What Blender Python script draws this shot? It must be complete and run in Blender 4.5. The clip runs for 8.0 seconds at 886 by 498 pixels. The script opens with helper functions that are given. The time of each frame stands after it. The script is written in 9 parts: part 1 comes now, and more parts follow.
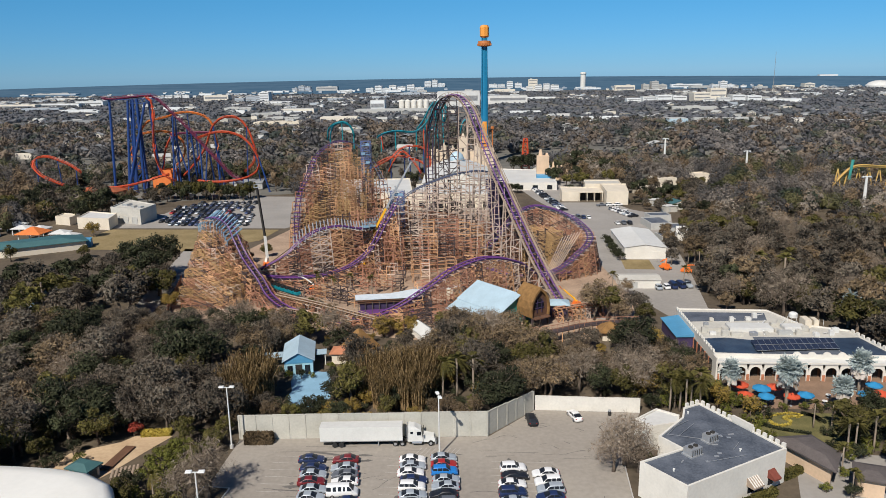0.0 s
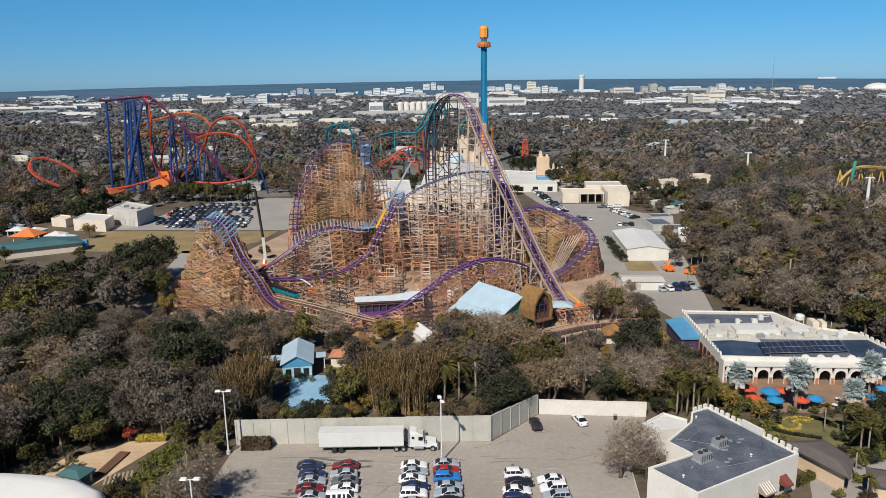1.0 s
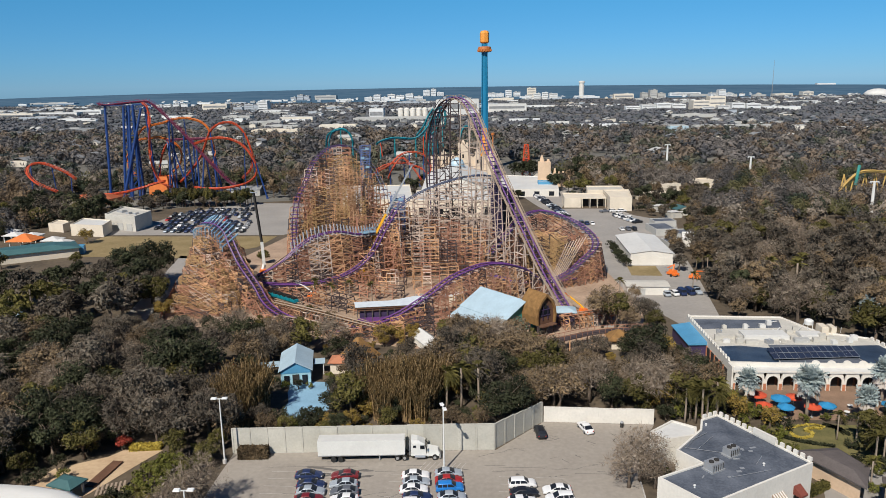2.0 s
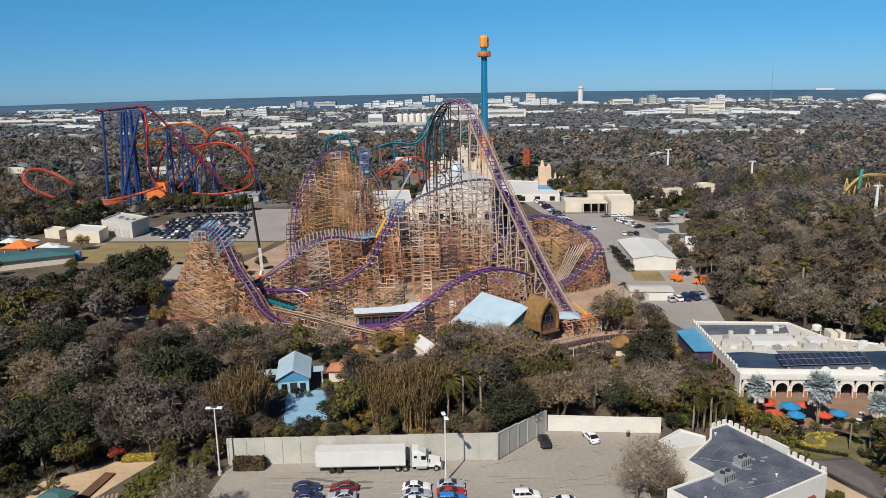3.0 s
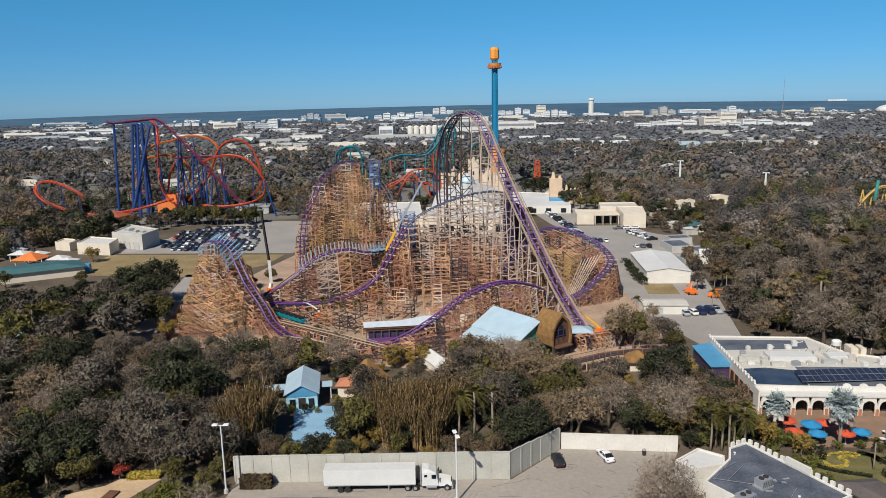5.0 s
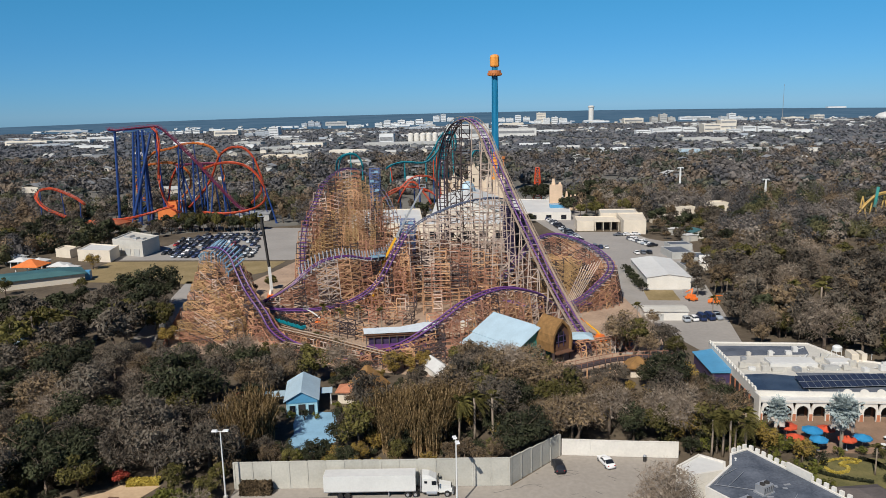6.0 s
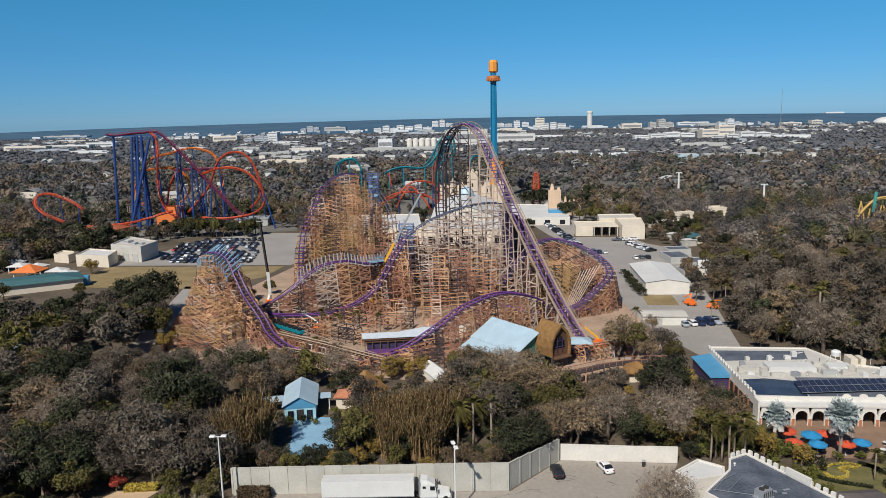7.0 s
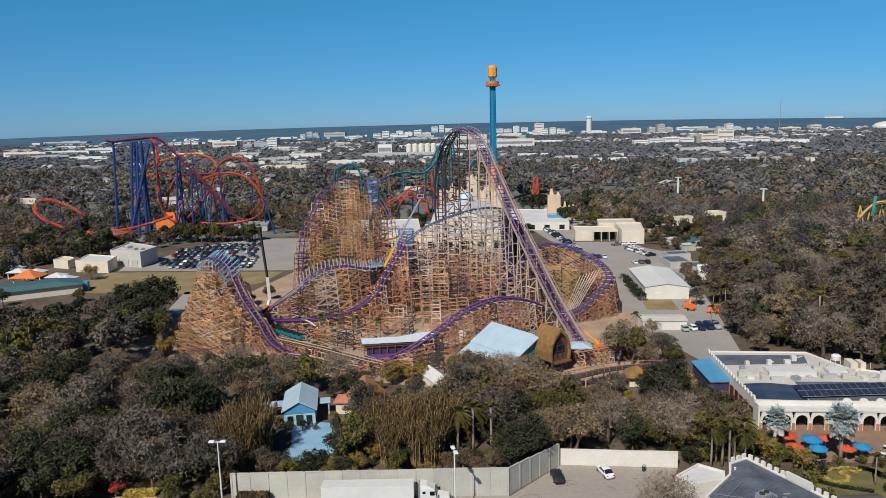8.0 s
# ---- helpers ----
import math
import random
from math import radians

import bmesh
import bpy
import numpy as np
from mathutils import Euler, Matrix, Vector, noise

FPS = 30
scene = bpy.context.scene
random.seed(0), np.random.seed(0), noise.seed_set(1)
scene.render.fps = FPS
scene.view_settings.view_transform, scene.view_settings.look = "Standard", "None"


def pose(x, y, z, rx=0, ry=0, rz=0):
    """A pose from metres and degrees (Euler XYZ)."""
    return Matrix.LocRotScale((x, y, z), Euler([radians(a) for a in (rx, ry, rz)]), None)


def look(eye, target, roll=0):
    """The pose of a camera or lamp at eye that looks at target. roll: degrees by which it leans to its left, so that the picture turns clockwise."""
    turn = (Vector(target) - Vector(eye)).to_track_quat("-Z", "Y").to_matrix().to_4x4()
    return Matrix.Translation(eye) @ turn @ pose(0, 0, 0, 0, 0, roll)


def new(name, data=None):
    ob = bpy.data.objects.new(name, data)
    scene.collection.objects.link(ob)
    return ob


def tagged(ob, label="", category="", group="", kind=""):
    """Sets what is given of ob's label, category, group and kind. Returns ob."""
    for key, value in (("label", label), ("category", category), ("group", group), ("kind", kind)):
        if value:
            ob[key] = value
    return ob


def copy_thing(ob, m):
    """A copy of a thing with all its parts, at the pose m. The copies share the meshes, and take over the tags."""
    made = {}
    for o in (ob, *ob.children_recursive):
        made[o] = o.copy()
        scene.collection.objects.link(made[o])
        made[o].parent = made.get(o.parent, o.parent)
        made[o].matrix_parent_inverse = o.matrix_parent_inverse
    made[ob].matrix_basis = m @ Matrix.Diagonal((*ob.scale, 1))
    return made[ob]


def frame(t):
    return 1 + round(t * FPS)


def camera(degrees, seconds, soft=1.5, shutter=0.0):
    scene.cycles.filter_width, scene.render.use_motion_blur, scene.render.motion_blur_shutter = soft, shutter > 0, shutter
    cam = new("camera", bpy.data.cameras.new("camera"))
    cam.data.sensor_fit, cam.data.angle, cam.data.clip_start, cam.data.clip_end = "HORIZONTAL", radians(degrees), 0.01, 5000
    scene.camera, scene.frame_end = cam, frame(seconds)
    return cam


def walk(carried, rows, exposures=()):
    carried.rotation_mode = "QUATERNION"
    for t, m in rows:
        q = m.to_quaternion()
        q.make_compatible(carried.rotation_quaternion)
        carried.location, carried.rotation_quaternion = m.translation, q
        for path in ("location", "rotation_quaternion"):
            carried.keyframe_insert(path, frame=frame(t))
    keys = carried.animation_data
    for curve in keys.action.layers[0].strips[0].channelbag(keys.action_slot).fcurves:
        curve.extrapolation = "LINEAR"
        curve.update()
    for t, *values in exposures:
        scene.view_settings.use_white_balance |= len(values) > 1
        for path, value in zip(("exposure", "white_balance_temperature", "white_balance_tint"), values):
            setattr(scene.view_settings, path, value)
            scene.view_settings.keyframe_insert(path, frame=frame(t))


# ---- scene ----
cam = camera(62.4, 8.0, 0.85)
PATH = [
    (0, (2.05, 1.754, 68.668), (1.897, 3.692, 68.199), -0.9),
    (0.5, (1.551, 3.226, 68.121), (1.4, 5.165, 67.656), -0.9),
    (1, (1.14, 4.747, 67.506), (0.991, 6.688, 67.044), -0.9),
    (1.5, (0.834, 6.332, 66.893), (0.685, 8.273, 66.435), -0.9),
    (2.8, (0.058, 10.604, 65.218), (-0.091, 12.552, 64.79), -1.1),
    (3, (-0.027, 11.268, 65.132), (-0.175, 13.216, 64.703), -1.1),
    (3.5, (-0.182, 12.86, 65.069), (-0.332, 14.809, 64.646), -1.2),
    (4, (-0.277, 13.644, 65.061), (-0.444, 15.593, 64.648), -1.2),
    (4.5, (-0.361, 13.82, 65.033), (-0.535, 15.77, 64.627), -1.2),
    (6, (-0.247, 13.698, 64.693), (-0.424, 15.654, 64.315), -1.3),
    (6.5, (-0.232, 13.727, 64.591), (-0.407, 15.684, 64.22), -1.3),
    (7, (-0.173, 13.743, 64.58), (-0.347, 15.702, 64.216), -1.3),
    (7.5, (-0.122, 13.751, 64.549), (-0.295, 15.711, 64.193), -1.4),
    (8, (-0.13, 13.703, 64.476), (-0.303, 15.665, 64.126), -1.4),
]
walk(cam, [(t, look(eye, target, roll)) for t, eye, target, roll in PATH], [(0.0, 0.15, 6400, 10), (4.5, 0.13, 6380, 10), (7.0, 0.04, 6300, 10), (8.0, 0.0, 6280, 10)])

# ---- world, sun, exposure ----
SUN_TO = Vector((-0.36, -0.93, 0.0)).normalized() * math.cos(radians(46)) + Vector((0, 0, math.sin(radians(46))))
world = bpy.data.worlds.new("sky")
scene.world = world
world.use_nodes = True
sky = world.node_tree.nodes.new("ShaderNodeTexSky")
sky.sky_type = "NISHITA"
sky.sun_disc = False
sky.sun_elevation = radians(46)
sky.sun_rotation = math.atan2(SUN_TO.x, SUN_TO.y)
sky.air_density, sky.dust_density, sky.ozone_density = 1.0, 0.0, 3.0
sky.altitude = 2200
back = world.node_tree.nodes["Background"]
tint = world.node_tree.nodes.new("ShaderNodeMix")
tint.data_type, tint.blend_type = "RGBA", "MULTIPLY"
tint.inputs["Factor"].default_value = 1.0
tint_in = [i for i in tint.inputs if i.type == "RGBA"]
tint_in[1].default_value = (0.445, 0.875, 1.31, 1)
world.node_tree.links.new(sky.outputs["Color"], tint_in[0])
# a clearer, more even blue above the horizon haze, dimmed overhead to deepen shade
wn_, wl_ = world.node_tree.nodes, world.node_tree.links
sky_at = wn_.new("ShaderNodeSeparateXYZ")
wl_.new(wn_.new("ShaderNodeTexCoord").outputs["Generated"], sky_at.inputs[0])
grade = wn_.new("ShaderNodeValToRGB")
for k, (at_, col_) in enumerate(((0.0, (0.46, 0.435, 0.50)), (0.08, (0.45, 0.555, 0.52)), (0.17, (0.45, 0.72, 0.56)), (0.5, (0.24, 0.285, 0.325)))):
    e_ = grade.color_ramp.elements[k] if k < 2 else grade.color_ramp.elements.new(at_)
    e_.position, e_.color = at_, (*col_, 1)
wl_.new(sky_at.outputs["Z"], grade.inputs["Fac"])
even = wn_.new("ShaderNodeMix")
even.data_type, even.blend_type = "RGBA", "MULTIPLY"
even.inputs["Factor"].default_value = 1.0
even_in = [i for i in even.inputs if i.type == "RGBA"]
wl_.new([k for k in tint.outputs if k.type == "RGBA"][0], even_in[0])
wl_.new(grade.outputs["Color"], even_in[1])
wl_.new([k for k in even.outputs if k.type == "RGBA"][0], back.inputs["Color"])
back.inputs["Strength"].default_value = 0.112
sun = new("sun", bpy.data.lights.new("sun", "SUN"))
sun.data.energy, sun.data.angle, sun.data.color = 5.0, radians(0.53), (1.0, 0.935, 0.84)
sun.matrix_world = look(SUN_TO * 100, (0, 0, 0))
scene.view_settings.exposure = 0.0

# ---- building helpers ----
rng = random.Random(7)


class Shape:
    """Vertices and faces gathered piece by piece, then turned into one mesh."""

    def __init__(self, off=(0, 0, 0)):
        self.v, self.f, self.m, self.off = [], [], [], off

    def add(self, vs, fs, mi=0):
        n = len(self.v)
        self.v.extend(tuple(p) for p in vs)
        self.f.extend(tuple(i + n for i in f) for f in fs)
        self.m.extend([mi] * len(fs))
        return self

    def hull(self, low, high, mi=0, caps=True):
        """A solid between two rings of the same length (counter-clockwise from above)."""
        n = len(low)
        fs = [(i, (i + 1) % n, n + (i + 1) % n, n + i) for i in range(n)]
        if caps:
            fs += [tuple(range(n - 1, -1, -1)), tuple(range(n, 2 * n))]
        return self.add(list(low) + list(high), fs, mi)

    def prism(self, poly, z0, z1, mi=0):
        return self.hull([(x, y, z0) for x, y in poly], [(x, y, z1) for x, y in poly], mi)

    def box(self, c, s, rz=0.0, mi=0, taper=1.0):
        ca, sa = math.cos(radians(rz)), math.sin(radians(rz))
        def ring(k, z):
            return [(c[0] + (x * ca - y * sa) * k, c[1] + (x * sa + y * ca) * k, z) for x, y in
                    ((-s[0] / 2, -s[1] / 2), (s[0] / 2, -s[1] / 2), (s[0] / 2, s[1] / 2), (-s[0] / 2, s[1] / 2))]
        return self.hull(ring(1, c[2] - s[2] / 2), ring(taper, c[2] + s[2] / 2), mi)

    def beam(self, a, b, w, h=None, mi=0):
        a, b = Vector(a), Vector(b)
        d = b - a
        if d.length < 1e-6:
            return self
        d.normalize()
        side = d.cross(Vector((0, 0, 1)))
        side = Vector((1, 0, 0)) if side.length < 1e-3 else side.normalized()
        up = side.cross(d)
        side, up = side * w / 2, up * (h or w) / 2
        ring = [-side - up, side - up, side + up, -side + up]
        return self.add([a + r for r in ring] + [b + r for r in ring],
                        [(0, 1, 5, 4), (1, 2, 6, 5), (2, 3, 7, 6), (3, 0, 4, 7), (3, 2, 1, 0), (4, 5, 6, 7)], mi)

    def tube(self, pts, r, n=6, mi=0, closed=False):
        pts = [Vector(p) for p in pts]
        k = len(pts)
        rad = r if isinstance(r, (list, tuple)) else [r] * k
        vs = []
        for i, p in enumerate(pts):
            a = pts[(i - 1) % k] if closed else pts[max(i - 1, 0)]
            b = pts[(i + 1) % k] if closed else pts[min(i + 1, k - 1)]
            d = (b - a).normalized()
            side = d.cross(Vector((0, 0, 1)))
            side = Vector((1, 0, 0)) if side.length < 1e-3 else side.normalized()
            up = side.cross(d)
            vs += [p + (side * math.cos(t) + up * math.sin(t)) * rad[i] for t in (2 * math.pi * j / n for j in range(n))]
        fs = []
        for i in range(k if closed else k - 1):
            for j in range(n):
                a, b = i * n, ((i + 1) % k) * n
                fs.append((a + j, a + (j + 1) % n, b + (j + 1) % n, b + j))
        if not closed:
            fs += [tuple(range(n - 1, -1, -1)), tuple(range((k - 1) * n, k * n))]
        return self.add(vs, fs, mi)

    def lathe(self, profile, n=16, c=(0, 0, 0), mi=0):
        """profile: (radius, z) from the bottom up."""
        vs = [(c[0] + r * math.cos(2 * math.pi * j / n), c[1] + r * math.sin(2 * math.pi * j / n), c[2] + z) for r, z in profile for j in range(n)]
        fs = [(i * n + j, i * n + (j + 1) % n, (i + 1) * n + (j + 1) % n, (i + 1) * n + j) for i in range(len(profile) - 1) for j in range(n)]
        fs += [tuple(range(n - 1, -1, -1)), tuple(range((len(profile) - 1) * n, len(profile) * n))]
        return self.add(vs, fs, mi)

    def gable(self, c, sx, sy, z0, z1, over=0.3, thick=0.15, rz=0.0, mi=0):
        """A two-sided roof with its ridge along the local y axis."""
        ca, sa = math.cos(radians(rz)), math.sin(radians(rz))
        w, l = sx / 2 + over, sy / 2 + over
        drop = (z1 - z0) * over / (sx / 2)
        prof = [(-w, z0 - drop), (0, z1), (w, z0 - drop), (w, z0 - drop + thick), (0, z1 + thick), (-w, z0 - drop + thick)]
        vs = [(c[0] + x * ca - y * sa, c[1] + x * sa + y * ca, z) for y in (-l, l) for x, z in prof]
        fs = [(i, i + 6, (i + 1) % 6 + 6, (i + 1) % 6) for i in range(6)] + [(0, 1, 4, 5), (1, 2, 3, 4), (11, 10, 7, 6), (10, 9, 8, 7)]
        return self.add(vs, fs, mi)

    def make(self, name, mats, parent=None, label="", smooth=False):
        me = bpy.data.meshes.new(name)
        o = self.off
        me.from_pydata([(x - o[0], y - o[1], z - o[2]) for x, y, z in self.v], [], self.f)
        for m in mats if isinstance(mats, (list, tuple)) else [mats]:
            me.materials.append(m)
        if any(self.m):
            me.polygons.foreach_set("material_index", self.m)
        if smooth:
            me.polygons.foreach_set("use_smooth", [True] * len(self.f))
        me.update()
        ob = new(name, me)
        if parent is not None:
            ob.parent = parent
        if label:
            tagged(ob, label)
        return ob


def thing(name, at, label, category, group="", rz=0.0, kind=""):
    ob = new(name)
    ob.empty_display_size = 0.5
    ob.matrix_world = pose(at[0], at[1], at[2] if len(at) > 2 else 0, 0, 0, rz)
    return tagged(ob, label, category, group, kind)


def setting(ob, label, category=""):
    return tagged(ob, label, category, "", "structure")


def smooth_path(pts, step=1.5):
    """Catmull-Rom through the points, sampled about every step metres."""
    P = [Vector(p) for p in pts]
    P = [P[0] * 2 - P[1]] + P + [P[-1] * 2 - P[-2]]
    out = []
    for i in range(1, len(P) - 2):
        n = max(2, int((P[i + 1] - P[i]).length / step))
        for j in range(n):
            t = j / n
            a, b, c, d = P[i - 1], P[i], P[i + 1], P[i + 2]
            out.append(0.5 * (2 * b + (c - a) * t + (2 * a - 5 * b + 4 * c - d) * t * t + (3 * b - a - 3 * c + d) * t ** 3))
    return out + [P[-2]]


def inside(x, y, poly):
    r = False
    for i in range(len(poly)):
        (x0, y0), (x1, y1) = poly[i - 1], poly[i]
        if (y0 > y) != (y1 > y) and x < (x1 - x0) * (y - y0) / (y1 - y0) + x0:
            r = not r
    return r


def big_mesh(name, verts, faces, mats, smooth=False):
    """A mesh from numpy arrays: verts (n, 3), faces (m, 3)."""
    me = bpy.data.meshes.new(name)
    me.vertices.add(len(verts))
    me.vertices.foreach_set("co", np.asarray(verts, np.float32).ravel())
    k = faces.shape[1]
    me.loops.add(faces.size)
    me.loops.foreach_set("vertex_index", faces.astype(np.int32).ravel())
    me.polygons.add(len(faces))
    me.polygons.foreach_set("loop_start", np.arange(0, faces.size, k, dtype=np.int32))
    for m in mats:
        me.materials.append(m)
    me.update(calc_edges=True)
    if smooth:
        me.polygons.foreach_set("use_smooth", [True] * len(faces))
    return me


# ---- materials ----
def mat(name, col, rough=0.7, var=0.25, scale=0.6, bump=0.15, col2=None, metal=0.0, rand=0.0, island=0.0, fine=9.0, place="Object", spec=0.4, contrast=1.0):
    """A surface with coarse and fine variation in colour, and fine relief. rand, island: spread from object to object, and from piece to piece."""
    m = bpy.data.materials.new(name)
    m.use_nodes = True
    t = m.node_tree
    n, l = t.nodes, t.links
    b = n["Principled BSDF"]
    b.inputs["Roughness"].default_value = rough
    b.inputs["Metallic"].default_value = metal
    b.inputs["Specular IOR Level"].default_value = spec
    if place == "World":
        co = n.new("ShaderNodeNewGeometry").outputs["Position"]
    else:
        co = n.new("ShaderNodeTexCoord").outputs["Object"]
    big, small = n.new("ShaderNodeTexNoise"), n.new("ShaderNodeTexNoise")
    big.inputs["Scale"].default_value, big.inputs["Detail"].default_value = scale, 4
    small.inputs["Scale"].default_value, small.inputs["Detail"].default_value = scale * fine, 3
    for x in (big, small):
        l.new(co, x.inputs["Vector"])
    mixv = n.new("ShaderNodeMath")
    mixv.operation = "MULTIPLY_ADD"
    l.new(small.outputs["Fac"], mixv.inputs[0])
    mixv.inputs[1].default_value = 0.4
    half = n.new("ShaderNodeMath")
    half.operation = "MULTIPLY"
    l.new(big.outputs["Fac"], half.inputs[0])
    half.inputs[1].default_value = 0.6
    l.new(half.outputs[0], mixv.inputs[2])
    ramp = n.new("ShaderNodeValToRGB")
    e = ramp.color_ramp.elements
    e[0].position, e[1].position = 0.5 - 0.18 / contrast, 0.5 + 0.18 / contrast
    c2 = col2 or tuple(min(1, c * (1 + var)) for c in col)
    c1 = col if col2 else tuple(c * (1 - var) for c in col)
    e[0].color, e[1].color = (*c1, 1), (*c2, 1)
    l.new(mixv.outputs[0], ramp.inputs["Fac"])
    out = ramp.outputs["Color"]
    if rand or island:
        hsv = n.new("ShaderNodeHueSaturation")
        src = n.new("ShaderNodeObjectInfo").outputs["Random"] if rand else n.new("ShaderNodeNewGeometry").outputs["Random Per Island"]
        k = rand or island
        rng_ = n.new("ShaderNodeMapRange")
        rng_.inputs["To Min"].default_value, rng_.inputs["To Max"].default_value = 1 - k, 1 + k
        l.new(src, rng_.inputs["Value"])
        l.new(rng_.outputs["Result"], hsv.inputs["Value"])
        l.new(out, hsv.inputs["Color"])
        out = hsv.outputs["Color"]
    l.new(out, b.inputs["Base Color"])
    if bump:
        bp = n.new("ShaderNodeBump")
        bp.inputs["Strength"].default_value, bp.inputs["Distance"].default_value = bump, 0.05
        l.new(small.outputs["Fac"], bp.inputs["Height"])
        l.new(bp.outputs["Normal"], b.inputs["Normal"])
    return m


M = {}


def surf(name, *a, **k):
    M[name] = mat(name, *a, **k)
    return M[name]


# ground
surf("litter", (0.055, 0.042, 0.028), 0.95, col2=(0.14, 0.108, 0.072), scale=0.08, place="World", bump=0.4)
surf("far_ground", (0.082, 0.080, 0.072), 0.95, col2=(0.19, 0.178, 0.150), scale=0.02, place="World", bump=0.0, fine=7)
surf("asphalt", (0.245, 0.217, 0.185), 0.9, col2=(0.335, 0.302, 0.258), scale=0.05, place="World", bump=0.1, fine=22, contrast=1.2)
surf("old_asphalt", (0.13, 0.12, 0.11), 0.9, var=0.25, scale=0.3, place="World")
surf("lane", (0.285, 0.265, 0.24), 0.9, var=0.14, scale=0.07, place="World", fine=12)
surf("sand", (0.23, 0.1587, 0.1081), 0.95, col2=(0.46, 0.33, 0.2323), scale=0.12, place="World")
surf("court_sand", (0.40, 0.28, 0.17), 0.95, col2=(0.56, 0.42, 0.27), scale=0.15, place="World")
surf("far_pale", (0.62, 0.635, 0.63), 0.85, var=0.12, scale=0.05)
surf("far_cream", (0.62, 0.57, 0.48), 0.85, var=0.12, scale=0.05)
surf("dry_grass", (0.17, 0.125, 0.05), 0.95, col2=(0.29, 0.22, 0.11), scale=0.1, place="World", bump=0.3)
surf("lawn", (0.075, 0.075, 0.025), 0.95, col2=(0.18, 0.155, 0.06), scale=0.4, place="World", bump=0.3)
surf("pale_paving", (0.21, 0.37, 0.50), 0.85, var=0.15, scale=0.3, place="World")
surf("brick_paving", (0.23, 0.15, 0.10), 0.85, var=0.25, scale=0.35, place="World", fine=10)
surf("paint_line", (0.37, 0.345, 0.31), 0.85, var=0.2, scale=0.8, place="World")
surf("kerb", (0.45, 0.43, 0.40), 0.85, var=0.15, scale=1.0)
# buildings
surf("white_wall", (0.636, 0.608, 0.546), 0.8, var=0.1, scale=0.25)
surf("cream_wall", (0.62, 0.55, 0.44), 0.8, var=0.1, scale=0.25)
surf("peach_wall", (0.56, 0.41, 0.28), 0.8, var=0.12, scale=0.25)
surf("castle_stone", (0.60, 0.49, 0.37), 0.85, var=0.14, scale=0.2)
# wall colour with the blue of distance haze put in
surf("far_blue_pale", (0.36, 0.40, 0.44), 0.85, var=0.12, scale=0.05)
surf("dull_white", (0.47, 0.45, 0.40), 0.8, var=0.14, scale=0.2)
surf("pale_turquoise", (0.33, 0.55, 0.64), 0.7, var=0.12, scale=0.4)
surf("grey_wall", (0.40, 0.40, 0.38), 0.8, var=0.12, scale=0.25)
surf("precast", (0.43, 0.415, 0.36), 0.85, var=0.14, scale=0.3, rand=0.07)
surf("white_roof", (0.57, 0.565, 0.537), 0.6, var=0.1, scale=0.12)
surf("blue_roof", (0.38, 0.50, 0.57), 0.5, var=0.12, scale=0.25, metal=0.05)
surf("bright_blue_roof", (0.08, 0.26, 0.43), 0.5, var=0.12, scale=0.3)
surf("teal_roof", (0.05, 0.12, 0.125), 0.55, var=0.15, scale=0.2)
surf("dark_roof", (0.045, 0.056, 0.076), 0.85, col2=(0.135, 0.15, 0.18), scale=0.25, fine=12, contrast=1.1)
surf("deck_blue", (0.012, 0.024, 0.05), 0.5, col2=(0.05, 0.075, 0.115), scale=0.3, fine=8, contrast=1.2)
surf("brown_roof", (0.10, 0.085, 0.08), 0.85, var=0.25, scale=0.4)
surf("thatch", (0.22, 0.12, 0.042), 0.95, var=0.35, scale=0.8, bump=0.5)
surf("barn_board", (0.12, 0.06, 0.035), 0.85, var=0.25, scale=0.6)
surf("rust_roof", (0.30, 0.085, 0.035), 0.8, var=0.2, scale=0.3)
surf("orange_roof", (0.62, 0.17, 0.04), 0.7, var=0.15, scale=0.3)
surf("terracotta", (0.42, 0.17, 0.09), 0.8, var=0.2, scale=0.5)
surf("glass", (0.012, 0.015, 0.02), 0.12, var=0.2, scale=0.5, bump=0.0, spec=0.4)
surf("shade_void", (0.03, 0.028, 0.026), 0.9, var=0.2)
surf("solar", (0.025, 0.03, 0.05), 0.25, var=0.2, bump=0.0, spec=0.5)
surf("steel_grey", (0.42, 0.43, 0.44), 0.45, var=0.12, metal=0.5, scale=1.0)
surf("pole_white", (0.66, 0.66, 0.63), 0.5, var=0.06)
surf("lens_white", (0.75, 0.75, 0.73), 0.35, var=0.04)
# rides
surf("timber", (0.306, 0.162, 0.0816), 0.85, col2=(0.672, 0.3984, 0.2184), scale=0.15, rand=0.25, fine=12)
surf("timber_gold", (0.258, 0.15, 0.066), 0.85, col2=(0.564, 0.366, 0.168), scale=0.15, rand=0.22, fine=12)
surf("timber_red", (0.204, 0.0936, 0.06), 0.85, col2=(0.468, 0.2376, 0.15), scale=0.2, rand=0.25, fine=12)
surf("timber_pale", (0.36, 0.2784, 0.228), 0.85, col2=(0.672, 0.534, 0.432), scale=0.2, rand=0.16, fine=12)
surf("timber_dark", (0.062, 0.045, 0.045), 0.85, var=0.3, scale=0.2, rand=0.1)
surf("purple", (0.125, 0.044, 0.185), 0.45, var=0.15, scale=0.4)
surf("purple_dark", (0.05, 0.035, 0.085), 0.5, var=0.2, scale=0.4)
surf("track_blue_grey", (0.065, 0.082, 0.135), 0.5, var=0.15, scale=0.4)
surf("walkway", (0.31, 0.24, 0.18), 0.85, var=0.15, scale=0.5)
surf("pale_blue_steel", (0.20, 0.33, 0.44), 0.5, var=0.15, scale=0.4)
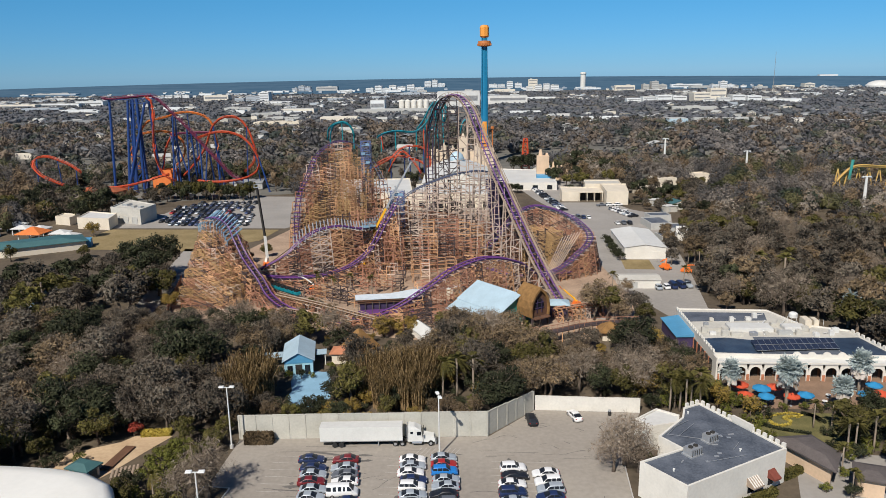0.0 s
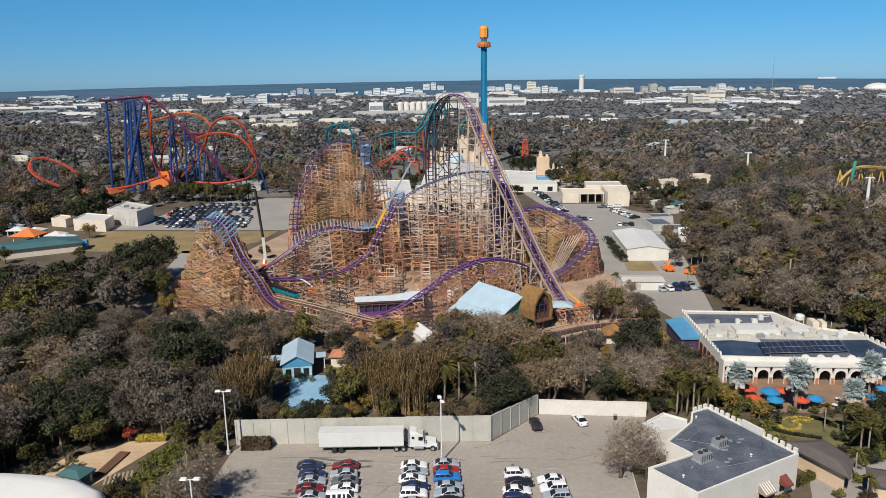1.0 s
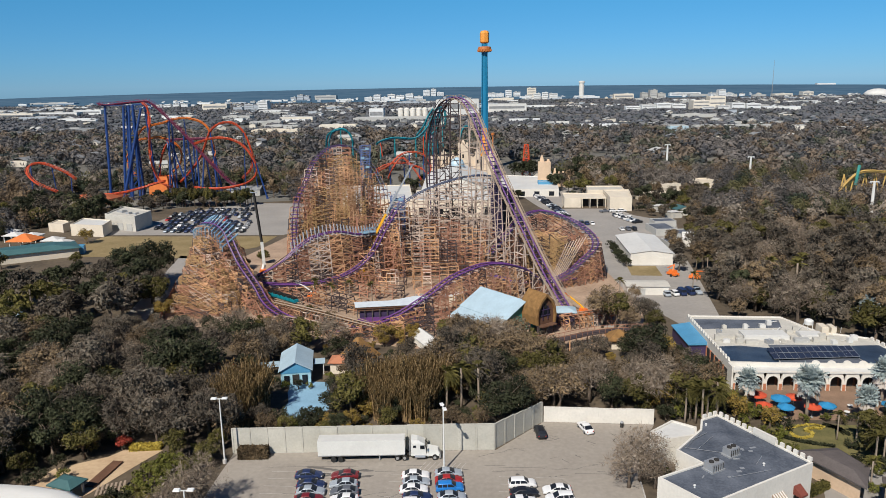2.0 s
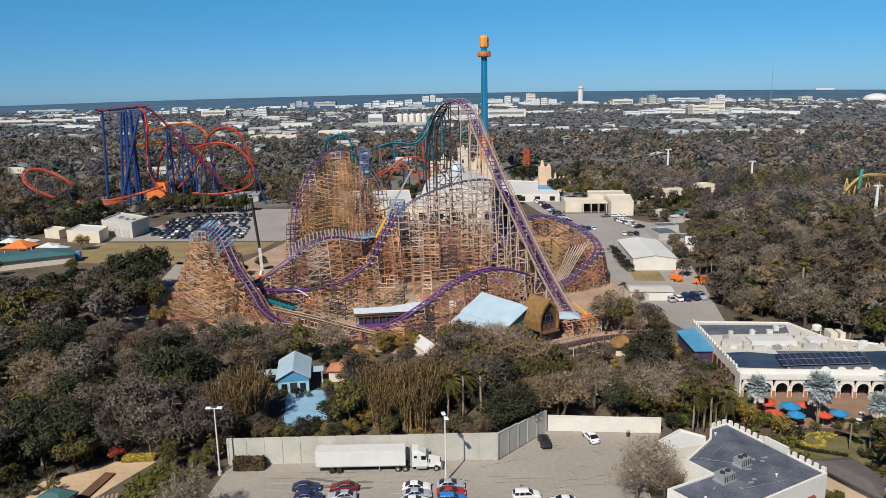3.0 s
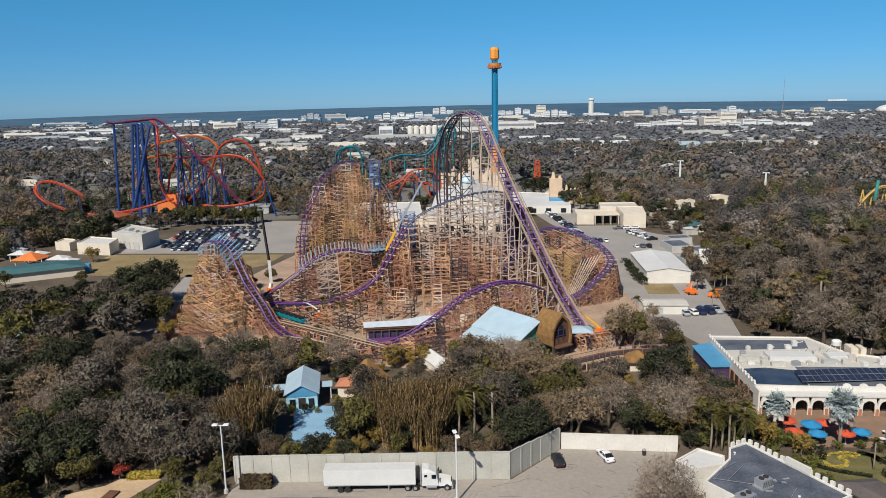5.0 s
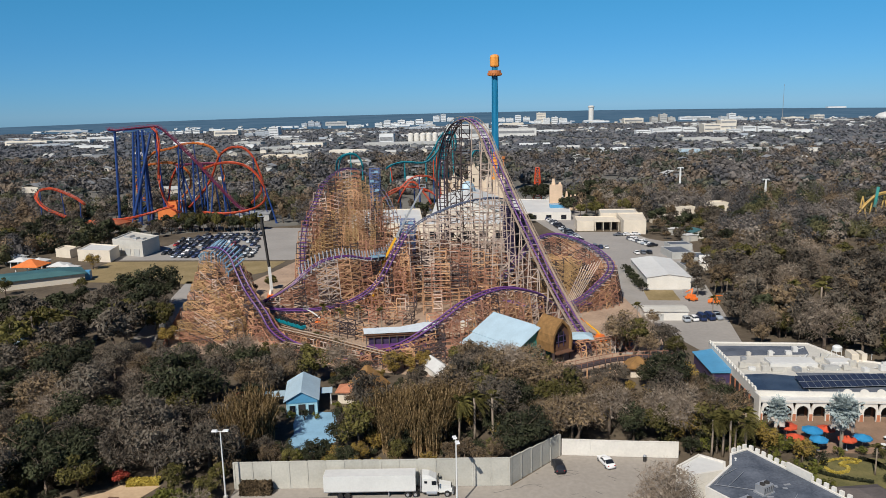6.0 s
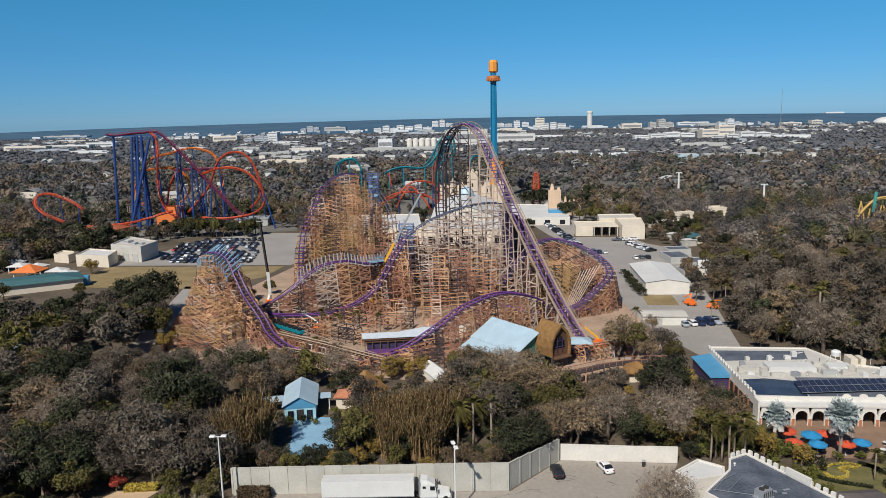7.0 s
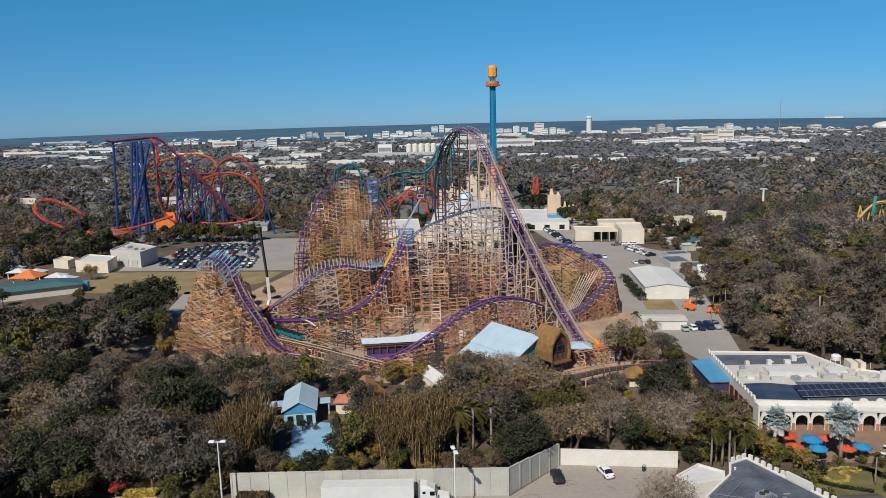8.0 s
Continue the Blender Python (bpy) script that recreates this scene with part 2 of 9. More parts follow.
surf("red_track", (0.52, 0.07, 0.022), 0.4, var=0.12, scale=0.2)
surf("orange_track", (0.62, 0.16, 0.025), 0.4, var=0.12, scale=0.2)
surf("plum_track", (0.16, 0.025, 0.06), 0.4, var=0.15, scale=0.2)
surf("cobalt", (0.015, 0.045, 0.165), 0.45, var=0.15, scale=0.2)
surf("teal_track", (0.01, 0.22, 0.27), 0.4, var=0.12, scale=0.2)
surf("yellow_track", (0.55, 0.36, 0.11), 0.45, var=0.12, scale=0.2)
surf("tower_blue", (0.015, 0.17, 0.31), 0.4, var=0.12, scale=0.06)
surf("tower_orange", (0.75, 0.30, 0.05), 0.5, var=0.12, scale=0.1)
surf("tower_rust", (0.45, 0.15, 0.04), 0.55, var=0.15, scale=0.2)
surf("orange_paint", (0.75, 0.17, 0.03), 0.45, var=0.1)
surf("yellow_paint", (0.75, 0.38, 0.02), 0.45, var=0.1)
surf("green_paint", (0.04, 0.24, 0.21), 0.6, var=0.15)
# plants
surf("bark", (0.13, 0.10, 0.075), 0.95, var=0.3, scale=1.2, bump=0.5)
surf("palm_bark", (0.26, 0.21, 0.16), 0.95, var=0.25, scale=1.5)
# leaf dark ends are lowered to stand in for shade inside crowns
surf("leaf_dark", (0.007, 0.00924, 0.00448), 0.75, col2=(0.0552, 0.0607, 0.0285), scale=0.3, rand=0.35, spec=0.2, bump=0, contrast=1.2)
surf("leaf_grey", (0.0154, 0.0129, 0.0101), 0.85, col2=(0.147, 0.125, 0.0957), scale=0.3, rand=0.35, spec=0.15, bump=0, contrast=1.3)
surf("leaf_brown", (0.0294, 0.0203, 0.0108), 0.85, col2=(0.248, 0.178, 0.103), scale=0.3, rand=0.35, spec=0.15, bump=0, contrast=1.3)
surf("leaf_pale", (0.13, 0.105, 0.08), 0.85, col2=(0.32, 0.265, 0.205), scale=0.4, rand=0.2, spec=0.1, bump=0)
surf("leaf_olive", (0.0252, 0.0252, 0.00602), 0.8, col2=(0.147, 0.127, 0.0354), scale=0.3, rand=0.35, spec=0.2, bump=0, contrast=1.3)
surf("leaf_gold", (0.14, 0.095, 0.02), 0.8, col2=(0.29, 0.20, 0.05), scale=0.4, rand=0.2, spec=0.2, bump=0)
surf("leaf_bright", (0.05, 0.065, 0.012), 0.75, col2=(0.165, 0.155, 0.032), scale=0.5, rand=0.2, spec=0.2, bump=0)
surf("leaf_red", (0.22, 0.03, 0.02), 0.75, col2=(0.40, 0.08, 0.05), scale=0.5, spec=0.2, bump=0)
surf("leaf_silver", (0.19, 0.235, 0.225), 0.7, col2=(0.38, 0.43, 0.415), scale=0.6, rand=0.1, spec=0.3, bump=0)

surf("twig", (0.15, 0.115, 0.085), 0.9, col2=(0.30, 0.24, 0.18), scale=0.5, rand=0.2, spec=0.1, bump=0)
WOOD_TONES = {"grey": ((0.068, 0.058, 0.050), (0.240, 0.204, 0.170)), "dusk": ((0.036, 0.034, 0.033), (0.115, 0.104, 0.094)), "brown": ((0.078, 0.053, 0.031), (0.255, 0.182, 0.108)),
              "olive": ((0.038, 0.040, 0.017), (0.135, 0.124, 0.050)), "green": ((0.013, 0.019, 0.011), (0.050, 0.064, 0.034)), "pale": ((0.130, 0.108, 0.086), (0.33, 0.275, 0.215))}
# distance haze is mixed into the woods' base colours, more with each step
HAZE_TINT = (0.118, 0.129, 0.150)
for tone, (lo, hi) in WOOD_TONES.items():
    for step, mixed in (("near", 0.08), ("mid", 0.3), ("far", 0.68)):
        surf(f"wood_{step}_{tone}", tuple(a + (b - a) * mixed for a, b in zip(lo, HAZE_TINT)), 0.92, col2=tuple(a + (b - a) * mixed for a, b in zip(hi, HAZE_TINT)), scale=0.10 if step == "near" else 0.06, fine=6, place="World", spec=0.06, bump=0, contrast=1.15)
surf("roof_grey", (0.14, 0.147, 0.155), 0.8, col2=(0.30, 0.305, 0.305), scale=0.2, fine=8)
# blue distance haze put into the colour of the farthest land
surf("hazy_backdrop_wood", (0.050, 0.102, 0.158), 0.95, col2=(0.076, 0.134, 0.194), scale=0.0045, place="World", spec=0.0, bump=0, fine=5, contrast=1.6)

# ---- ground, far ground and horizon ----
def rise(x, y):
    """Height of the land: flat, then raised far away by bearing so the horizon fits the camera's view."""
    r = math.hypot(x, y)
    k = min(max((r - 2400) / 2450, 0), 1)
    a = math.degrees(math.atan2(x, y))
    top = HORIZON[0] + HORIZON[1] * a + HORIZON[2] * a * a
    return max(0.0, k * k * (3 - 2 * k) * top)


HORIZON = (32.0, -0.21, -0.021)
radii = [6 * 1.16 ** i for i in range(46)]
radii = [r for r in radii if r < 4600] + [4700, 4850]
g = Shape()
SEG = 96
g.v.append((0, 60, 0))
for r in radii:
    for j in range(SEG):
        a = 2 * math.pi * j / SEG
        x, y = r * math.sin(a), 60 + r * math.cos(a)
        g.v.append((x, y, rise(x, y)))
for j in range(SEG):
    g.f.append((0, 1 + (j + 1) % SEG, 1 + j))
    for i in range(len(radii) - 1):
        a, b = 1 + i * SEG, 1 + (i + 1) * SEG
        g.f.append((a + j, a + (j + 1) % SEG, b + (j + 1) % SEG, b + j))
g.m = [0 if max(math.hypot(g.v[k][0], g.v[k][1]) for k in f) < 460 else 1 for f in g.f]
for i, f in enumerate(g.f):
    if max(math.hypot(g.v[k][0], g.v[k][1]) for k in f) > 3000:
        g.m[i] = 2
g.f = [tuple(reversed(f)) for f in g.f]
setting(g.make("ground", [M["litter"], M["far_ground"], M["hazy_backdrop_wood"]], smooth=True), "brown leaf-littered flat ground reaching the horizon", "ground")


def slab(name, poly, material, top, label, category="ground", kerb=False):
    """A paved or grown patch with a little thickness, lying on the ground."""
    s = Shape()
    s.prism(poly, -0.1, top)
    ob = setting(s.make(name, M[material]), label, category)
    if kerb:
        k = Shape()
        for i in range(len(poly)):
            a, b = Vector((*poly[i - 1], top + 0.02)), Vector((*poly[i], top + 0.02))
            k.beam(a, b, 0.18, 0.24)
        k.make("kerb", M["kerb"], ob)
    return ob


LOT = [(-47, 60), (26, 60), (24.5, 122), (28, 136), (31, 142.5), (9.6, 143), (0.2, 131.2), (-48, 127.8)]
lot = slab("parking_lot", LOT, "asphalt", 0.04, "worn sun-bleached tan asphalt parking lot with cracks", "parking lot")
ROAD = [(52, 200), (62, 200), (68, 250), (72, 290), (84, 352), (68, 372), (62, 392), (34, 392), (42, 440), (48, 470), (14, 470), (14, 440), (22, 400), (33, 360), (40, 310), (38, 270), (42, 230)]
road = slab("service_road", ROAD, "lane", 0.04, "pale grey concrete service road and yard beside the rides", "road")
slab("gravel_yard", [(-98, 200), (-60, 196), (-40, 188), (0, 178), (40, 190), (46, 230), (40, 330), (-90, 340), (-103, 262)], "sand", 0.02, "sandy pale brown yard under the wooden coaster")
slab("hall_yard", [(-90, 341), (38, 331), (34, 366), (-92, 371)], "sand", 0.03, "pale sandy yard between the trestles and the halls")
BACK_LOT = [(-190, 325), (-96, 325), (-86, 345), (-92, 412), (-150, 415), (-170, 372), (-170, 360), (-196, 350)]
slab("staff_parking_lot", BACK_LOT, "lane", 0.04, "pale concrete staff parking lot full of cars", "parking lot")
slab("dry_lawn", [(-180, 296), (-168, 283), (-120, 280), (-100, 300), (-98, 322), (-178, 322)], "dry_grass", 0.05, "dry yellow-brown lawn beside the staff parking lot", "lawn")
slab("back_lane", [(-108, 200), (-101, 200), (-108, 240), (-118, 284), (-126, 284)], "lane", 0.05, "narrow service lane curving beside the wooden coaster", "road")
PLAZA = [(-43.2, 143.5), (-40, 142), (-36.6, 143), (-34.6, 147), (-35.6, 154), (-38.2, 161), (-46.5, 161.5), (-45.6, 155), (-44, 150), (-44.4, 146)]
slab("plaza", PLAZA, "pale_paving", 0.05, "pale blue-grey plaza in front of the blue-roofed house", "plaza")
SANDPIT = [(-80, 111), (-70, 110), (-67.6, 113.5), (-66.2, 117), (-64.2, 122.4), (-61.8, 128.4), (-69, 128.4), (-70.8, 125.6), (-78.4, 121)]
slab("sand_garden", SANDPIT, "court_sand", 0.05, "tan sandy garden court among hedges", "garden")
TERRACE = [(52, 146), (100, 146), (104, 166), (56, 163)]
slab("terrace", TERRACE, "brick_paving", 0.05, "brown brick-paved dining terrace before the arcade", "terrace")
GARDEN = [(51, 129), (72, 129), (74, 144), (53, 144)]
slab("garden_lawn", GARDEN, "lawn", 0.06, "green garden lawn with yellow flower bed", "lawn")
slab("court", [(50, 108), (72, 104), (74, 127), (62, 128), (54, 121)], "lane", 0.04, "pale concrete court beside the flat-roofed building", "court")
# lines and patches on the lot
marks = Shape()
for x0 in (-36.5, -28, -15.5, -7.5, 3.2, 9.5):
    for k in range(14):
        y = 96 + k * 2.35
        if y < 122:
            marks.box((x0, y, 0.047), (5.0, 0.12, 0.008))
for k in range(9):
    marks.beam((-13.5 + k * 0.9, 123.2, 0.05), (-12.3 + k * 0.9, 126.2, 0.05), 0.14, 0.01)
marks.make("parking_line", M["paint_line"], lot, "faded white parking lines")
patch = Shape()
prng = random.Random(5)
for k in range(34):
    x, y = prng.uniform(-44, 22), prng.uniform(96, 140)
    p, a = Vector((x, y, 0.05)), prng.uniform(-0.4, 0.4)
    for j in range(prng.randint(3, 8)):
        a += prng.uniform(-0.5, 0.5)
        q = p + Vector((math.cos(a), math.sin(a), 0)) * prng.uniform(0.6, 1.8)
        patch.beam(p, q, prng.uniform(0.04, 0.12), 0.008)
        p = q
for k in range(14):
    x, y = prng.uniform(-40, 18), prng.uniform(100, 126)
    lx, ly, tilt = prng.uniform(0.8, 3.2), prng.uniform(0.12, 0.5), prng.uniform(-0.3, 0.3)
    ring = [(lx * math.cos(a * 0.524) * prng.uniform(0.7, 1.2), ly * math.sin(a * 0.524) * prng.uniform(0.6, 1.4)) for a in range(12)]
    patch.prism([(x + u * math.cos(tilt) - v * math.sin(tilt), y + u * math.sin(tilt) + v * math.cos(tilt)) for u, v in ring], 0.041, 0.0475)
for k in range(60):
    x, y = prng.choice((-33, -31, -26, -24, -14, -12, -8, -6, 4.5, 10)) + prng.uniform(-1, 1), prng.uniform(100, 124)
    r = prng.uniform(0.15, 0.5)
    patch.prism([(x + r * math.cos(a * 0.785) * prng.uniform(0.7, 1.4), y + r * math.sin(a * 0.785) * prng.uniform(0.6, 1.2)) for a in range(8)], 0.041, 0.049)
for k in range(20):
    x, y, a, ln = prng.uniform(3, 24), prng.uniform(119, 139), prng.uniform(-1.2, 0.5), prng.uniform(0.4, 2.2)
    e = Vector((math.cos(a), math.sin(a), 0)) * ln
    patch.beam(Vector((x, y, 0.051)), Vector((x, y, 0.051)) + e, prng.uniform(0.04, 0.12), 0.008)
for k in range(12):
    x, y, ln = prng.uniform(-44, 14), prng.choice((122.4, 123.4, 124.6, 125.4)) + prng.uniform(-0.3, 0.3), prng.uniform(1.5, 9)
    patch.beam((x, y, 0.0525), (x + ln, y + 0.075 * ln, 0.0525), prng.uniform(0.04, 0.08), 0.008)
patch.make("crack_filling", M["old_asphalt"], lot, "dark filled cracks")
slab("planting_bed", [(-48.6, 101), (-44.4, 101.4), (-43.8, 110.6), (-48.4, 111)], "litter", 0.12, "leaf-littered planting bed at the lot corner", "bed", kerb=True)
slab("grass_patch", [(46.6, 256), (57, 255.6), (57.4, 269.4), (47.2, 269.6)], "dry_grass", 0.07, "worn brown grass patch before the shed", "grass")
slab("lot_strip", [(22.6, 60), (30, 60), (31, 120), (28, 133), (24.5, 122)], "litter", 0.1, "planted strip with leaf litter beside the lot", "bed", kerb=True)

# ---- trees ----
def leaf_cloud(seed, R, z0, z1, lobes, count, size, twig=0.0, droop=0.3, flat=1.0):
    """Triangles in clumps round many lobes: an uneven crown with gaps. Returns vertices, faces, material indices."""
    r = np.random.default_rng(seed)
    h = (z1 - z0) / 2
    d = r.normal(size=(lobes, 3))
    d[:, 2] = np.abs(d[:, 2]) * 1.1 - 0.5
    d /= np.linalg.norm(d, axis=1)[:, None]
    cen = d * np.array([R, R, h]) * r.uniform(0.35, 0.8, (lobes, 1)) + np.array([0, 0, z0 + h])
    lr = r.uniform(0.24, 0.44, lobes) * R
    which = r.integers(0, lobes, count)
    n = r.normal(size=(count, 3))
    n[:, 2] += 0.35
    n /= np.linalg.norm(n, axis=1)[:, None]
    p = cen[which] + n * (lr[which] * r.uniform(0.35, 1.08, count) ** 0.6)[:, None] * np.array([1, 1, 0.8 * flat])
    nn = n * 0.9 + r.normal(size=(count, 3)) * 0.42
    nn /= np.linalg.norm(nn, axis=1)[:, None]
    t = np.cross(nn, r.normal(size=(count, 3)))
    t /= np.linalg.norm(t, axis=1)[:, None]
    b = np.cross(nn, t)
    s = r.uniform(0.6, 1.35, (count, 1)) * size
    long_ = r.random(count) < twig
    w = np.where(long_, 0.11, 0.62)[:, None]
    q = np.where(long_, 1.7, 1.0)[:, None]
    t = np.where(long_[:, None], n + r.normal(size=(count, 3)) * 0.4, t)
    v = np.stack([p + t * s * q, p - t * s * q * 0.5 + b * s * w * 0.8, p - t * s * q * 0.5 - b * s * w * 0.8], 1).reshape(-1, 3)
    f = np.arange(count * 3).reshape(-1, 3)
    return v, f, long_.astype(np.int32)


def crown_object(name, parent, v, f, mi, mats):
    me = big_mesh(name, v, f, mats)
    if mi.any():
        me.polygons.foreach_set("material_index", mi)
    ob = new(name, me)
    ob.parent = parent
    return ob


def trunk_shape(seed, h, r0, reach, lean=0.5, limbs=6):
    q = random.Random(seed)
    s = Shape()
    pts = [Vector((0, 0, -0.2))]
    for i in range(1, 5):
        pts.append(Vector((q.uniform(-lean, lean) * i / 4, q.uniform(-lean, lean) * i / 4, h * i / 4)))
    s.tube(pts, [r0 * 1.3, r0, r0 * 0.85, r0 * 0.7, r0 * 0.45], 5)
    for k in range(limbs):
        a = 2 * math.pi * k / limbs + q.uniform(-0.4, 0.4)
        p = pts[2].lerp(pts[4], q.uniform(0, 0.9))
        e = p + Vector((math.cos(a) * reach * q.uniform(0.5, 0.95), math.sin(a) * reach * q.uniform(0.5, 0.95), h * q.uniform(0.3, 0.75)))
        m = p.lerp(e, 0.5) + Vector((0, 0, h * 0.08))
        s.tube([p, m, e], [r0 * 0.45, r0 * 0.3, r0 * 0.1], 3)
        for j in range(2 if limbs > 3 else 0):
            e2 = m + Vector((q.uniform(-1, 1), q.uniform(-1, 1), q.uniform(0.3, 1))) * reach * 0.45
            s.tube([m, e2], [r0 * 0.22, r0 * 0.06], 3)
    return s


PROTO = {}


def tree_kind(key, name, label, R, H, leaf, count, size, seeds, twig=0.0, low=0.12, lobes=26, flat=1.0, category="tree", reach=0.8, limbs=6):
    """Each seed gives one shape of the kind; they are placed on first use and copied after that."""
    PROTO[key] = dict(name=name, label=label, R=R, H=H, leaf=leaf, count=count, size=size, seeds=seeds, twig=twig, low=low, lobes=lobes, flat=flat, category=category, made={}, reach=reach, limbs=limbs)


def plant(key, x, y, s=1.0, rz=None, z=0.0, sz=None):
    k = PROTO[key]
    seed = rng.choice(k["seeds"])
    rz = rng.uniform(0, 360) if rz is None else rz
    m = pose(x, y, z, 0, 0, rz) @ Matrix.Diagonal((s, s, sz or s, 1))
    if seed in k["made"]:
        pr = k["made"][seed]
        return copy_thing(pr, m @ Matrix.Diagonal((1 / pr.scale[0], 1 / pr.scale[1], 1 / pr.scale[2], 1)))
    ob = tagged(new(k["name"]), k["label"], k["category"], k["category"] + "s in the park")
    R, H = k["R"], k["H"]
    if k["limbs"]:
        trunk_shape(seed, H * 0.55, 0.05 * R + 0.12, R * k["reach"], limbs=k["limbs"]).make("trunk", M["bark"], ob, smooth=True)
    v, f, mi = leaf_cloud(seed, R, H * k["low"], H, k["lobes"], k["count"], k["size"], k["twig"], flat=k["flat"])
    crown_object("crown", ob, v, f, mi, [M[k["leaf"]], M["twig"]])
    ob.matrix_world = m
    k["made"][seed] = ob
    return ob


tree_kind("oak", "oak_tree", "dense dark green live oak with a broad crown", 5.2, 11.5, "leaf_dark", 3000, 0.37, (1, 2, 3), 0.05)
tree_kind("grey", "bare_oak_tree", "grey-brown half-bare oak with fine twigs and moss", 5.0, 11.0, "leaf_grey", 3000, 0.34, (11, 12, 13, 14), 0.34)
tree_kind("brown", "brown_leaved_tree", "brown winter-leaved tree with a twiggy rounded crown", 4.6, 10.5, "leaf_brown", 2900, 0.34, (21, 22, 23), 0.4)
tree_kind("olive", "olive_green_tree", "olive-green broadleaf tree with a loose crown", 4.3, 10.0, "leaf_olive", 2200, 0.37, (31, 32, 33), 0.12)
for key, seeds in (("oak", (4, 5)), ("grey", (17, 18, 19)), ("brown", (24, 25)), ("olive", (34, 35))):
    k = PROTO[key]
    tree_kind(key + "_far", k["name"], k["label"], k["R"], k["H"], k["leaf"], 1500, 0.56, seeds, k["twig"] * 0.8, limbs=4, lobes=18)
tree_kind("bare", "bare_tree", "leafless grey tree with a haze of fine twigs", 5.2, 9.6, "leaf_pale", 2600, 0.34, (15, 16), 0.9)
tree_kind("gold", "golden_tree", "golden-brown leaved small tree in winter colour", 3.2, 6.5, "leaf_gold", 1700, 0.26, (41, 42), 0.1, category="tree")
tree_kind("shrub", "shrub", "bright green rounded garden shrub", 1.8, 2.8, "leaf_bright", 600, 0.2, (51, 52), 0.0, low=0.0, lobes=12, category="shrub", limbs=3)
tree_kind("darkshrub", "dark_shrub", "dark green clipped evergreen shrub", 2.2, 3.6, "leaf_dark", 700, 0.22, (55, 56), 0.0, low=0.0, lobes=12, category="shrub", limbs=3)
tree_kind("red", "red_shrub", "garden shrub with deep red leaves", 1.5, 2.6, "leaf_red", 600, 0.2, (61,), 0.0, low=0.1, lobes=9, category="shrub", limbs=3)


def bamboo(seed):
    """A clump of tall arching canes with leafy tops."""
    ob = tagged(new("bamboo_clump"), "tall golden-brown bamboo clump with arching canes", "bamboo", "bamboo clumps behind the wall")
    q = random.Random(seed)
    s = Shape()
    vs, n = [], 0
    r = np.random.default_rng(seed)
    for k in range(52):
        a, d = q.uniform(0, 6.28), q.uniform(0, 1.8)
        b = Vector((math.cos(a) * d, math.sin(a) * d, 0))
        h, o = q.uniform(7, 11), q.uniform(0.6, 2.4)
        mid = b + Vector((math.cos(a) * o * 0.25, math.sin(a) * o * 0.25, h * 0.6))
        tip = b + Vector((math.cos(a) * o, math.sin(a) * o, h))
        s.tube([b, mid, tip], [0.11, 0.09, 0.03], 4)
        for j in range(58):
            t = q.uniform(0.25, 1.05)
            p = np.array(b.lerp(mid, t / 0.6) if t < 0.6 else mid.lerp(tip, (t - 0.6) / 0.4)) + r.normal(size=3) * np.array([0.32, 0.32, 0.25])
            d1, d2 = r.normal(size=3) * 0.14, r.normal(size=3) * 0.08
            d1[2] = -abs(d1[2]) - 0.5
            vs += [p, p + d1 + d2, p + d1 - d2]
    tagged(s.make("cane", M["bamboo_cane"], ob), "pale golden canes", kind="stuff")
    v = np.array(vs)
    crown_object("crown", ob, v, np.arange(len(v)).reshape(-1, 3), np.zeros(len(v) // 3, np.int32), [M["leaf_bamboo"]])
    return ob


surf("bamboo_cane", (0.32, 0.22, 0.11), 0.7, var=0.2)
surf("leaf_bamboo", (0.045, 0.031, 0.013), 0.8, col2=(0.165, 0.108, 0.042), scale=0.5, rand=0.2, spec=0.2, bump=0)


surf("dry_frond", (0.30, 0.26, 0.22), 0.9, col2=(0.50, 0.45, 0.40), scale=0.8, rand=0.1, spec=0.1, bump=0)


